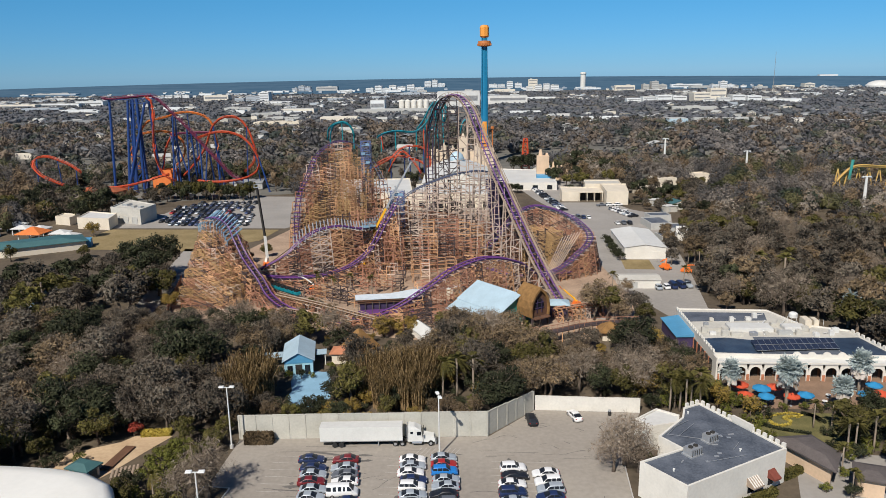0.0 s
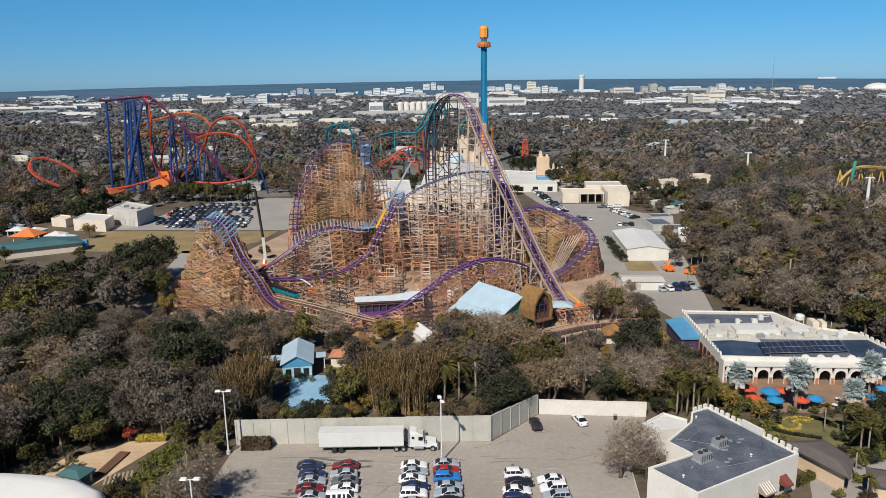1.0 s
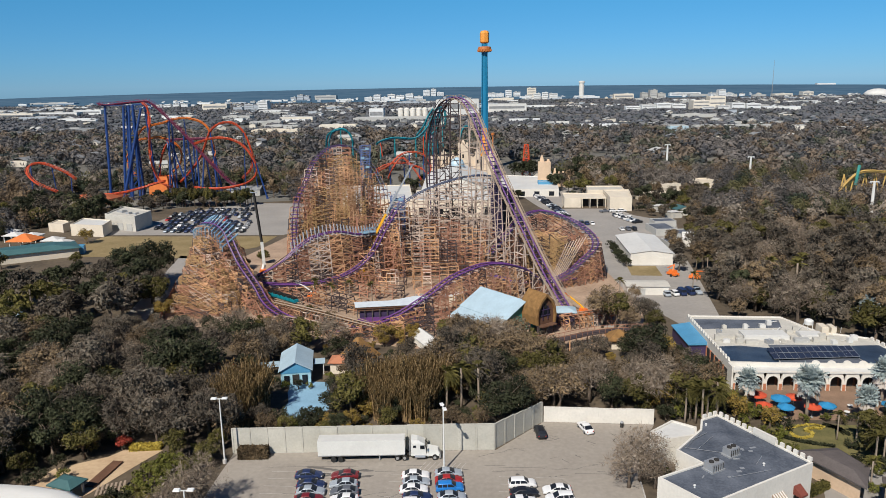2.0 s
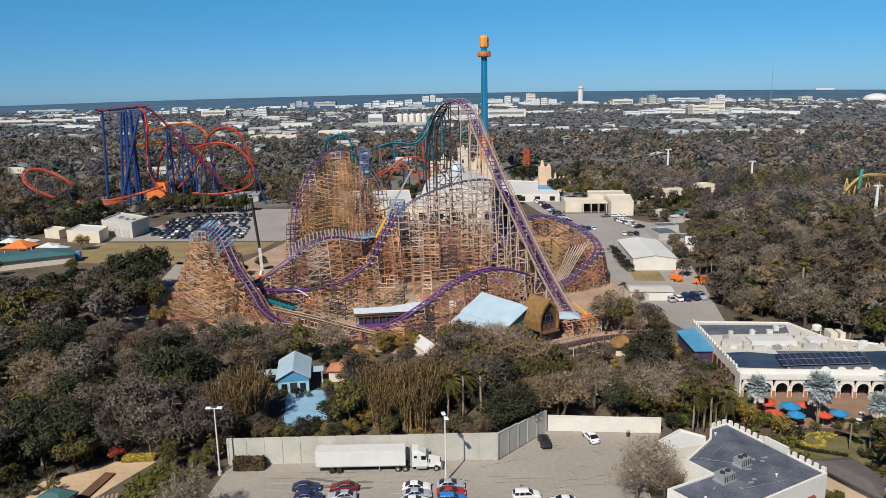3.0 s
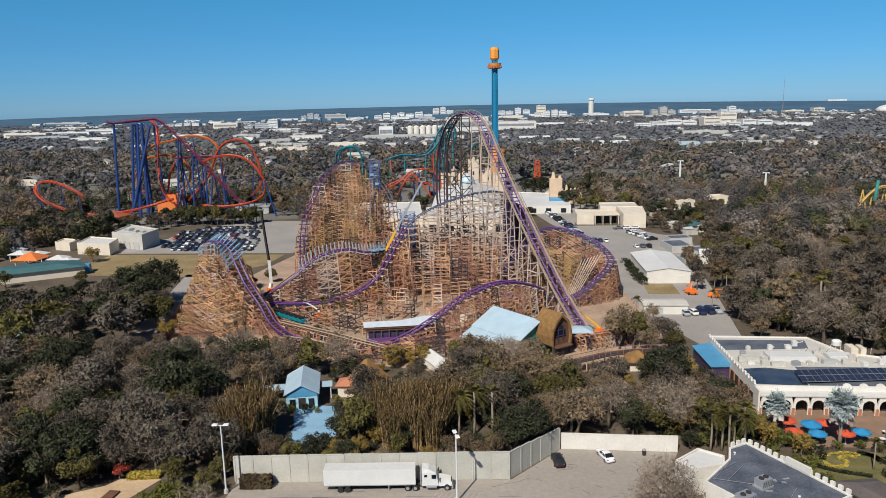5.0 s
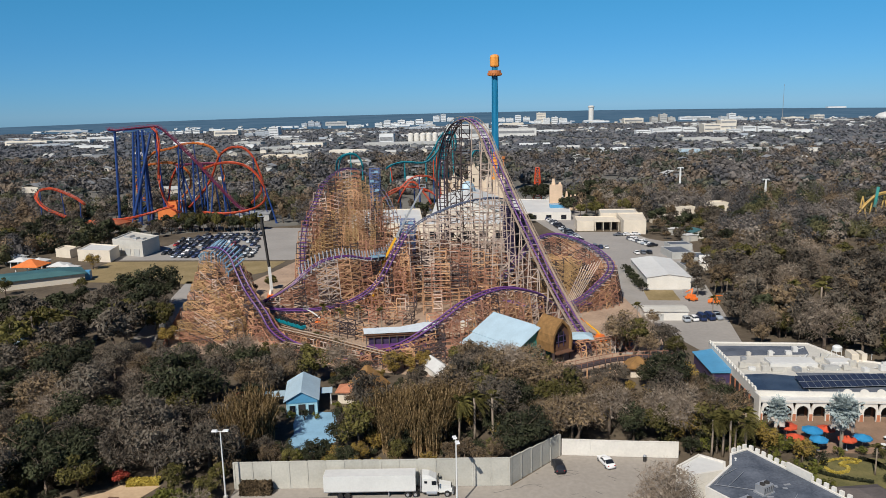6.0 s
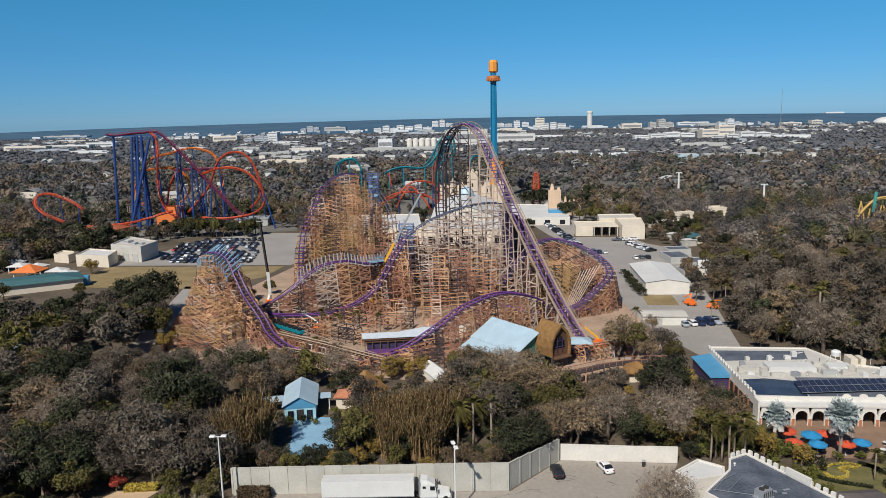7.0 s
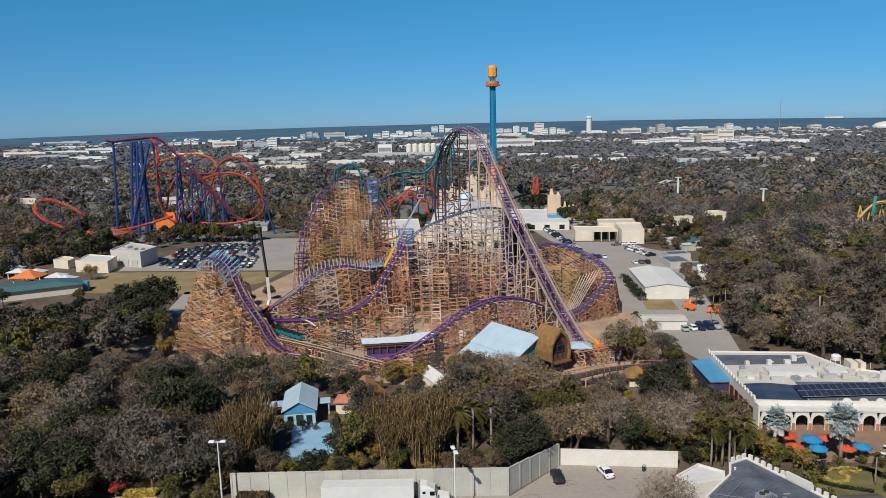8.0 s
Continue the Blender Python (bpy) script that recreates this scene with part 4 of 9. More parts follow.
# far woods: countless crowns, one object to each distance
def woods(name, y0, y1, cell, tris, size, height, step, seed, holes, cover, label, variety, fine=1, twig=0.0, lobes=7, core=0.6, rough=0.5):
    """Crowns of mixed kinds, each of several lobes of uneven size; twig: the share of thin bare twigs among the leaves."""
    r = np.random.default_rng(seed)
    spread = 0.74
    n = int((y1 * y1 - y0 * y0) * spread / cell ** 2)
    yy = np.sqrt(r.uniform(y0 * y0, y1 * y1, n))
    xx = (r.uniform(-1, 1, n)) * spread * yy - 0.075 * yy
    keep = np.ones(n, bool)
    for i in range(n):
        x, y = xx[i], yy[i]
        if noise.noise((x / cell / 4.5, y / cell / 9, seed)) > cover or any(inside(x, y, h) for h in holes):
            keep[i] = False
    xx, yy = xx[keep], yy[keep]
    n = len(xx)
    zz = np.array([rise(a, b) for a, b in zip(xx, yy)])
    sc = r.uniform(0.62, 1.05, n) + 0.5 * r.random(n) ** 2
    ext = sc[:, None, None] * np.array([cell * 0.62, cell * 0.62, height * 0.62]) * r.uniform(0.8, 1.2, (n, 1, 3))
    cen = np.stack([xx, yy, zz + height * 0.3], 1)[:, None, :]
    ld = r.normal(size=(n, lobes, 3))
    ld[:, :, 2] = np.abs(ld[:, :, 2]) * 1.1 - 0.25
    ld /= np.linalg.norm(ld, axis=2)[:, :, None]
    lobe_at, lobe_r = ld * r.uniform(0.35, 0.72, (n, lobes, 1)), r.uniform(0.3, 0.52, (n, lobes, 1))
    which = r.integers(0, lobes, (n, tris))
    rows_ = np.arange(n)[:, None]
    d = r.normal(size=(n, tris, 3))
    d[:, :, 2] += 0.4
    d /= np.linalg.norm(d, axis=2)[:, :, None]
    p = (lobe_at[rows_, which] + d * lobe_r[rows_, which] * r.uniform(0.55, 1.06, (n, tris, 1))) * ext + cen
    t = r.normal(size=(n, tris, 3))
    nn = d * 0.9 + r.normal(size=(n, tris, 3)) * rough
    b = np.cross(nn, t)
    b /= np.linalg.norm(b, axis=2)[:, :, None]
    t = np.cross(nn, b)
    t /= np.linalg.norm(t, axis=2)[:, :, None]
    long_ = (r.random((n, tris, 1)) < twig)
    t = np.where(long_, d * 1.1 + t * 0.6, t)
    s = size * r.uniform(0.6, 1.3, (n, tris, 1))
    q, w = np.where(long_, 1.9, 1.0), np.where(long_, 0.14, 0.85)
    v = np.stack([p + t * s * q, p - t * s * q * 0.5 + b * s * w, p - t * s * q * 0.5 - b * s * w], 2).reshape(-1, 3)
    f = np.arange(len(v)).reshape(-1, 3)
    ico = bmesh.new()
    bmesh.ops.create_icosphere(ico, subdivisions=fine, radius=1.0)
    cv = np.array([k.co[:] for k in ico.verts])
    cf = np.array([[k.index for k in q_.verts] for q_ in ico.faces])
    ico.free()
    cp = np.broadcast_to(cv[None], (n, len(cv), 3)) * core * r.uniform(0.6, 1.2, (n, len(cv), 1)) * ext + cen
    cfs = (cf[None] + (np.arange(n) * len(cv))[:, None, None]).reshape(-1, 3) + len(v)
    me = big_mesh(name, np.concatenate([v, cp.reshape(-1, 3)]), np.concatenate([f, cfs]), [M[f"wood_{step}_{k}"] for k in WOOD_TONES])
    # kinds of tree stand in loose groups
    patch_ = np.array([noise.noise((a / cell / 4, b_ / cell / 6, seed + 9)) for a, b_ in zip(xx, yy)])
    pick = np.clip(r.random(n) * 0.6 + 0.2 + patch_ * 0.75, 0, 0.9999)
    kind_ = np.searchsorted(np.cumsum(variety), pick * sum(variety)).astype(np.int32)
    me.polygons.foreach_set("material_index", np.concatenate([np.repeat(kind_, tris), np.repeat(kind_, len(cf))]))
    tagged(new(name, me), label, "woods", "", "stuff")


HALL_CLEAR = [(-94, 338), (40, 328), (52, 470), (20, 520), (10, 600), (-60, 600), (-80, 500), (-100, 430)]
SLOW_CLEAR = [(-262, 366), (-140, 380), (-125, 470), (-235, 480), (-262, 428)]
LAWN_CLEAR = [(-240, 226), (-150, 226), (-100, 240), (-90, 345), (-215, 345)]
ROAD_WIDE = [(36, 190), (76, 200), (90, 352), (112, 395), (118, 440), (60, 440), (60, 480), (20, 480), (20, 340), (30, 230)]
NEAR_BLOCK = [(-235, 100), (-100, 100), (60, 100), (140, 150), (218, 232), (200, 288), (88, 316), (70, 300), (40, 345), (-86, 345), (-90, 415), (-195, 415), (-215, 300), (-240, 220)]
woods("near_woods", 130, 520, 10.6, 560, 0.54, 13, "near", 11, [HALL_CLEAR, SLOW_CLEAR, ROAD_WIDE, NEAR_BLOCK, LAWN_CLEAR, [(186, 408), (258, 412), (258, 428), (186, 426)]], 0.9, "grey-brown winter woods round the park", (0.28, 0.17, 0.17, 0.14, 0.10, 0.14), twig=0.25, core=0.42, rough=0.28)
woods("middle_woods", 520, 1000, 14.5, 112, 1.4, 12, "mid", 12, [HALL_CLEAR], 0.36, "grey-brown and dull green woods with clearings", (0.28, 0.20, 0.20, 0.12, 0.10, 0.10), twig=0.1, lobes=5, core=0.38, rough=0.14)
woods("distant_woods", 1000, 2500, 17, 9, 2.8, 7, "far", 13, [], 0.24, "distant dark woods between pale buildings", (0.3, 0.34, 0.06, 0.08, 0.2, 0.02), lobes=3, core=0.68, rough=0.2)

# ---- the wooden and steel hybrid coaster ----
GW = (-25, 240, 0)
hybrid = thing("wooden_coaster", GW, "huge brown timber trestle roller coaster with purple steel track", "roller coaster")


def frame_axes(pts, i):
    a, b = pts[max(i - 1, 0)], pts[min(i + 1, len(pts) - 1)]
    d = (b - a).normalized()
    side = Vector((d.y, -d.x, 0))
    side = Vector((1, 0, 0)) if side.length < 0.05 else side.normalized()
    return d, side


def track(parent, pts, rail, tie, off, gauge=1.5, walk=None, tie_every=1, width=0.24, deep=0.0):
    """Two box rails on cross ties, with plank walkways where wanted."""
    left, right, ties, planks = Shape(off), Shape(off), Shape(off), {-1: Shape(off), 1: Shape(off)}
    ls, rs = [], []
    for i, p in enumerate(pts):
        d, s = frame_axes(pts, i)
        ls.append(p - s * gauge / 2)
        rs.append(p + s * gauge / 2)
        if i % tie_every == 0:
            ties.beam(p - s * (gauge / 2 + 0.5) - Vector((0, 0, 0.35)), p + s * (gauge / 2 + 0.5) - Vector((0, 0, 0.35)), 0.22, 0.25)
    for i in range(len(pts) - 1):
        if walk:
            d, s = frame_axes(pts, i)
            for sg in (-1, 1):
                o = s * sg * (gauge / 2 + 1.0) - Vector((0, 0, 0.3))
                planks[sg].beam(pts[i] + o, pts[i + 1] + o, 0.7, 0.1)
                r = s * sg * (gauge / 2 + 1.35) + Vector((0, 0, 0.8))
                planks[sg].beam(pts[i] + r, pts[i + 1] + r, 0.14, 0.14)
                planks[sg].beam(pts[i] + o, pts[i] + r, 0.1)
    left.tube(ls, width * 0.78, 4)
    right.tube(rs, width * 0.78, 4)
    if deep:
        # steel box track: lower chords and struts under the rails
        chord = Shape(off)
        for line in (ls, rs):
            low = [p - Vector((0, 0, deep)) for p in line]
            chord.tube(low, 0.12, 4)
            for i in range(0, len(line) - 2, 2):
                chord.beam(line[i], low[i + 1], 0.12)
                chord.beam(low[i + 1], line[i + 2], 0.12)
        tagged(chord.make("lower_chord", tie, parent, "dark steel lower chords and struts"), kind="stuff")
    left.make("rail", rail, parent)
    right.make("rail", rail, parent)
    tagged(ties.make("cross_tie", tie, parent), kind="stuff")
    if walk:
        for sg in (-1, 1):
            planks[sg].make("walkway", walk, parent, "tan plank walkway with handrail")


purple, plum, timber, pale = M["purple"], M["purple_dark"], M["timber"], M["timber_pale"]


def trestle(parent, pts, material, off, every=2, half=1.7, batter=0.13, bay=2.9, size=0.26, top=0.6, rows=2, seed=1, rake=0.0, brace=0.75, chev=0.35, tie=0.93):
    """Timber bents under a track: posts, ledgers and crossed braces, tied to the next bents; rake: long diagonals over three bents."""
    q = random.Random(seed)
    stations = []
    for i in range(0, len(pts), every):
        p = pts[i]
        if p.z > 1.6:
            d, s = frame_axes(pts, i)
            stations.append((p, s))
    done = []
    for n, (p, s) in enumerate(stations):
        zt = p.z - top
        b = Shape(off)
        base = Vector((p.x, p.y, 0))
        spread = half + batter * zt
        feet = [-spread, 0.0, spread] if rows == 3 else [-spread, spread]
        heads = [-half, 0.0, half] if rows == 3 else [-half, half]
        last = len(feet) - 1
        lean = q.uniform(-0.12, 0.12)

        def at(k, z, base=base, s=s, feet=feet, heads=heads, zt=zt):
            return base + s * (feet[k] + (heads[k] - feet[k]) * z / zt) + Vector((0, 0, z))
        for k in range(last + 1):
            b.beam(at(k, -0.1), at(k, zt) + s * lean, size * q.uniform(0.75, 1.05))
        levels = max(1, int(round(zt / bay)))
        zs = [zt * j / levels for j in range(levels + 1)]
        for j in range(1, levels + 1):
            b.beam(at(0, zs[j]), at(last, zs[j]), size * 0.6, size * 0.95)
        for j in range(levels):
            if q.random() < brace:
                if (j + n) % 2 or q.random() < 0.3:
                    b.beam(at(0, zs[j]), at(last, zs[j + 1]), size * 0.5, size * 0.75)
                else:
                    b.beam(at(last, zs[j]), at(0, zs[j + 1]), size * 0.5, size * 0.75)
        if done and (done[-1][0] - base).length < 11:
            pb, pz, pat = done[-1]
            zm = min(zt, pz)
            lv = max(1, int(zm / bay))
            for j in range(1, lv + 1):
                z, zl = zm * j / lv, zm * (j - 1) / lv
                for k in range(last + 1):
                    if q.random() < tie:
                        b.beam(at(k, z), pat(k, z), size * 0.65, size * 1.15)
                    if k != 1 or rows == 2:
                        if q.random() < chev:
                            b.beam(at(k, z), pat(k, zl), size * 0.55, size * 0.8)
                        if q.random() < chev * 0.6:
                            b.beam(at(k, zl), pat(k, z), size * 0.55, size * 0.8)
        if rake and len(done) >= 3 and (done[-3][0] - base).length < 22:
            pb, pz, pat = done[-3]
            for k in (0, last):
                for j in range(levels):
                    if q.random() < rake:
                        hi = min(zs[j] + bay * q.choice((2.4, 3.2)), pz)
                        b.beam(at(k, zs[j]), pat(k, hi), size * 0.6, size * 1.0)
                    if q.random() < rake * 0.55:
                        hi = min(zs[j] + bay * q.choice((2.4, 3.2)), zt)
                        b.beam(pat(k, min(zs[j], pz)), at(k, hi), size * 0.6, size * 1.0)
        use = material
        if material is timber:
            use = q.choice((timber, timber, timber, M["timber_red"], M["timber_red"], M["timber_red"], M["timber_pale"]) if (n + seed) % 7 else (M["timber_dark"],))
        elif material is M["timber_red"]:
            use = q.choice((material, material, timber, M["timber_dark"]))
        elif material is M["timber_gold"]:
            use = q.choice((material, material, material, material, timber, M["timber_dark"]))
        b.make("trestle_bent", use, parent)
        done.append((base, zt, at))


lift = smooth_path([(21.5, 208, 2.2), (20, 211, 3.0), (13.7, 223, 12.4), (6.0, 237, 26.7), (-0.6, 249, 39.5), (-5.5, 258, 50.0), (-8.0, 262, 55.8), (-11.0, 265.5, 59.6), (-14.6, 269, 60.9), (-18.4, 272.5, 59.2), (-21.4, 275.4, 54.5), (-23.2, 277.4, 48), (-24.0, 278.8, 40), (-24.2, 279.8, 31), (-24.0, 280.6, 22), (-24.4, 282, 12), (-27, 285, 5)], 1.4)
crest = max(range(len(lift)), key=lambda i: lift[i].z)
track(hybrid, lift[:crest + 3], purple, M["purple_dark"], GW, 1.9, M["walkway"], width=0.3)
track(hybrid, lift[crest + 2:], plum, M["timber_dark"], GW, 1.7, M["timber_dark"], width=0.3)
trestle(hybrid, lift[:crest], pale, GW, 5, 1.5, 0.05, 4.2, 0.25, seed=2, brace=0.4, chev=0.0, tie=0.15)
trestle(hybrid, [p for p in lift[crest:crest + 9]], M["timber_dark"], GW, 3, 1.8, 0.04, 4.4, 0.26, seed=3, brace=0.5, chev=0.1, tie=0.7)
hump = smooth_path([(-43, 191, 1.8), (-38.8, 194, 1.6), (-33.7, 197, 1.9), (-27.7, 201, 3.2), (-19.9, 206, 7.1), (-11.9, 212, 11.6), (-2.0, 219, 13.5), (7.7, 227, 10.2), (13.4, 234, 4.6), (17.5, 239, 2.6), (26, 245, 2.2)], 1.3)
track(hybrid, hump, purple, M["purple_dark"], GW, 1.9, None, width=0.3, deep=1.1)
trestle(hybrid, hump, timber, GW, 2, 1.7, 0.16, 2.0, 0.22, seed=4, chev=0.7)
right_hill = smooth_path([(-2, 252, 9), (5.4, 262, 16), (9.6, 266, 19.4), (16.9, 270, 20.4), (27.1, 268, 17.4), (33.1, 260, 13.8), (33.2, 252, 11.3), (28.4, 247, 7.7), (23.3, 243, 4.4), (17, 239, 3.0), (8, 236, 3.2), (-2, 238, 5.0)], 1.3)
track(hybrid, right_hill, purple, M["track_blue_grey"], GW, 1.7, deep=0.9)
trestle(hybrid, right_hill, M["timber_red"], GW, 2, 1.9, 0.2, 1.5, 0.17, rows=3, seed=5, chev=0.8, tie=0.4, rake=0.6)
trestle(hybrid, smooth_path([(10, 256, 12), (17, 258, 14), (24, 256, 12), (29, 252, 9)], 1.3), M["timber_gold"], GW, 2, 2.0, 0.15, 1.5, 0.17, rows=3, seed=41, chev=0.8, tie=0.4, rake=0.7)
trestle(hybrid, smooth_path([(8, 258, 13.5), (14, 262, 15), (21, 262, 14), (27, 258, 11)], 1.4), M["timber_gold"], GW, 2, 2.2, 0.15, 1.5, 0.17, rows=3, seed=6, chev=0.75, tie=0.4, rake=0.7)
sweep = smooth_path([(-85, 222, 12), (-79.2, 226, 7.2), (-74.7, 229, 4.5), (-66.4, 233, 2.9), (-57.8, 237, 2.7), (-49, 242, 4.7), (-42.8, 247, 9.4), (-38.8, 252, 16.5), (-34.8, 257, 23.6)], 1.3)
track(hybrid, sweep, purple, M["purple_dark"], GW, 1.9, width=0.28, deep=0.9)
trestle(hybrid, sweep, timber, GW, 2, 1.8, 0.14, 1.9, 0.22, seed=7, chev=0.5)
grey_hump = smooth_path([(-34.8, 257, 23.6), (-27, 261, 28.5), (-15, 265, 32.6), (-4.9, 268, 33.7), (-0.4, 273, 31), (2.3, 278, 23.1), (3.0, 280, 13), (1, 281, 6)], 1.3)
track(hybrid, grey_hump, M["track_blue_grey"], M["track_blue_grey"], GW, 1.7)
trestle(hybrid, grey_hump, pale, GW, 3, 2.6, 0.1, 2.3, 0.25, seed=8, chev=0.05, tie=0.7, brace=0.4)
second = smooth_path([(-84, 232, 3.0), (-79.2, 234, 5), (-70.7, 236, 9.1), (-65.4, 239, 13.7), (-60.4, 243, 16.7), (-53.6, 248, 17.3), (-46.8, 254, 15.2), (-41, 262, 15.4), (-36.8, 270, 18.8), (-34.8, 276, 24.6)], 1.3)
track(hybrid, second, purple, M["purple_dark"], GW, 1.7)
trestle(hybrid, second, timber, GW, 3, 2.0, 0.16, 1.9, 0.23, rows=3, seed=9, chev=0.8, rake=0.25)
big_hill = smooth_path([(-70, 254, 7), (-72.7, 262, 14.4), (-72.6, 268, 25), (-70.2, 273, 31.7), (-68.1, 279, 38.5), (-62.5, 285, 43), (-55.6, 289, 42.2), (-49.9, 288, 37.4), (-45.4, 284, 32.3), (-41.3, 280, 25.1), (-37.7, 277, 19), (-33, 272, 14)], 1.3)
hill_top = max(range(len(big_hill)), key=lambda i: big_hill[i].z)
track(hybrid, big_hill[:hill_top + 3], M["purple_dark"], purple, GW, 1.6, width=0.2)
track(hybrid, big_hill[hill_top + 2:], M["track_blue_grey"], M["purple_dark"], GW, 1.5, width=0.15, tie_every=2)
trestle(hybrid, big_hill[:hill_top + 6], timber, GW, 3, 2.4, 0.1, 1.9, 0.22, rows=3, seed=10, brace=0.6)
trestle(hybrid, big_hill[hill_top + 6:], timber, GW, 3, 2.4, 0.06, 4.2, 0.22, seed=40, brace=0.35, chev=0.0, tie=0.5)
near_hill = smooth_path([(-94, 262, 9), (-96, 254, 13), (-97, 246, 17), (-96.4, 238, 20.4), (-93.8, 232, 23.0), (-90.1, 228, 24.4), (-86.2, 226, 24.0), (-83, 224, 22.0), (-80.8, 222, 18.2), (-78.2, 220, 14), (-75, 217, 11), (-71.2, 214, 7.5), (-67.2, 210, 3.6), (-60, 203, 2.0), (-50, 196, 1.8)], 1.3)
track(hybrid, near_hill, purple, M["purple_dark"], GW, 1.9, width=0.28, deep=0.9)
trestle(hybrid, near_hill, timber, GW, 2, 2.5, 0.2, 1.6, 0.17, rows=3, seed=12, rake=0.9, chev=0.35)
for k in range(8):
    u, pk = k / 7, 21.5 - 17.5 * k / 7
    run = [(-96 - 1.5 * u, 231 - 17 * u, pk * 0.78), (-93 - 0.5 * u, 226 - 17 * u, pk * 0.97), (-88 + 0.5 * u, 222.5 - 15 * u, pk), (-83 + 2 * u, 219 - 14 * u, pk * 0.74), (-78 + 3 * u, 215 - 12 * u, pk * 0.42)]
    trestle(hybrid, smooth_path(run, 1.3), timber if k % 2 else M["timber_gold"], GW, 2, 1.5, 0.05, 1.6, 0.15, seed=50 + k, rake=0.95, chev=0.4)
for sd, run in ((14, [(-66, 256, 16), (-56, 259, 19), (-45, 262, 21), (-30, 264, 20), (-15, 262, 19), (-4, 262, 17), (2, 264, 12)]),
                (15, [(-58, 249, 8), (-45, 249, 11), (-30, 249, 14), (-15, 250, 14), (0, 252, 11), (8, 254, 8)]),
                (16, [(-44, 241, 5), (-30, 240, 6.5), (-16, 241, 8), (-4, 244, 8), (4, 247, 6)]),
                (17, [(-60, 272, 22), (-45, 274, 22), (-30, 276, 20), (-12, 276, 20), (0, 276, 16)])):
    trestle(hybrid, smooth_path(run, 1.4), timber if sd == 16 else M["timber_red"], GW, 2, 2.4, 0.06, 2.1, 0.21, seed=sd, brace=0.3, chev=0.06, tie=0.85)
# the dome-shaped stack of frames under the big hill
for sd, y, base, peak in ((21, 266, 10, 25), (22, 271, 13, 31), (23, 277, 17, 37), (24, 283, 20, 40.5)):
    run = [(-73 + 27 * k / 9, y + 1.2 * math.sin(k), base + (peak - base) * math.sin(math.pi * (0.06 + 0.82 * k / 9)) ** 0.75) for k in range(10)]
    trestle(hybrid, smooth_path(run, 1.5), M["timber_gold"] if sd != 23 else timber, GW, 1, 2.3, 0.03, 1.4, 0.14, seed=sd, brace=0.7, chev=0.36, tie=0.95)
for sd, run in ((26, [(-38, 256, 16), (-24, 257, 18), (-10, 257, 18), (0, 258, 15)]), (27, [(-30, 270, 26), (-18, 272, 29), (-6, 273, 28)]), (28, [(-62, 254, 12), (-52, 256, 14), (-44, 258, 14)]), (29, [(-94, 224, 14), (-88, 221, 17), (-83, 218, 13)])):
    trestle(hybrid, smooth_path(run, 1.4), timber if sd != 27 else pale, GW, 3, 2.4, 0.06, 2.0, 0.24, seed=sd, brace=0.5, chev=0.2, rake=0.5 if sd == 29 else 0)
# pale ledger boards under the steel track
for run, low in ((hump, 3.0), (sweep, 2.4), (second, 6.0), (right_hill, 5.0)):
    led = Shape(GW)
    for i, p in enumerate(run):
        if p.z > low and i % 2 == 0:
            d, s = frame_axes(run, i)
            led.beam(p - s * 2.3 - Vector((0, 0, 0.75)), p + s * 2.3 - Vector((0, 0, 0.75)), 0.26, 0.3)
    tagged(led.make("ledger_board", M["timber_pale"], hybrid, "pale weathered ledger boards"), kind="stuff")
# the steep dark drop behind the grey hump; trestle colour darkened for its shadow
trestle(hybrid, smooth_path([(0.5, 264, 31), (3, 269, 29), (4.5, 274, 24), (4.5, 279, 16), (3, 284, 8)], 1.2), M["timber_dark"], GW, 1, 1.5, 0.03, 1.3, 0.28, seed=30, brace=1.0, chev=0.6)
drop = Shape(GW)
for k in range(44):
    t = k / 43
    x, y, z = -0.6 + 2.4 * t, 264 - 3 * t, 31 - 27 * t
    drop.box((x, y, z), (4.6 - 1.2 * t, 0.5, 0.34), 6 * math.sin(k))
    drop.beam((x - 2, y, z), (x + 1.6, y + 0.4, z - 1.2), 0.22)
tagged(drop.make("drop_tie", M["purple_dark"], hybrid), "dark purple ties of the steep drop", kind="stuff")
# pale blue catwalks on the two turnarounds
cat = Shape(GW)
for i, p in enumerate(near_hill):
    if p.z > 18.6:
        d, s = frame_axes(near_hill, i)
        cat.beam(p + s * 3.0 + Vector((0, 0, -1.6)), p - s * 2.6 + Vector((0, 0, 1.8)), 0.34)
        cat.beam(p + s * 2.8 + Vector((0, 0, -1.6)), p + s * 3.0 - Vector((0, 0, 4.5)), 0.22)
cat.make("catwalk", M["pale_blue_steel"], hybrid, "pale blue steel catwalk frames")
surf("galvanised", (0.46, 0.48, 0.50), 0.45, var=0.15, metal=0.3, scale=1.0)
cat = Shape(GW)
for i, p in enumerate(second):
    if p.z > 12.6:
        d, s = frame_axes(second, i)
        cat.beam(p - s * 2.5 + Vector((0, 0, -0.7)), p - s * 3.1 + Vector((0, 0, 2.2)), 0.26, 0.34)
        cat.beam(p - s * 2.6 + Vector((0, 0, -0.6)), p + s * 2.4 + Vector((0, 0, -0.5)), 0.2)
        if i % 2:
            cat.beam(p + s * 2.4 + Vector((0, 0, -0.5)), p + s * 2.7 + Vector((0, 0, 1.5)), 0.2)
cat.make("catwalk", M["galvanised"], hybrid, "pale galvanised catwalk outriggers")
plat = Shape(GW)
plat.box((-44.6, 255.4, 15.6), (4.8, 3.2, 0.3), 40)
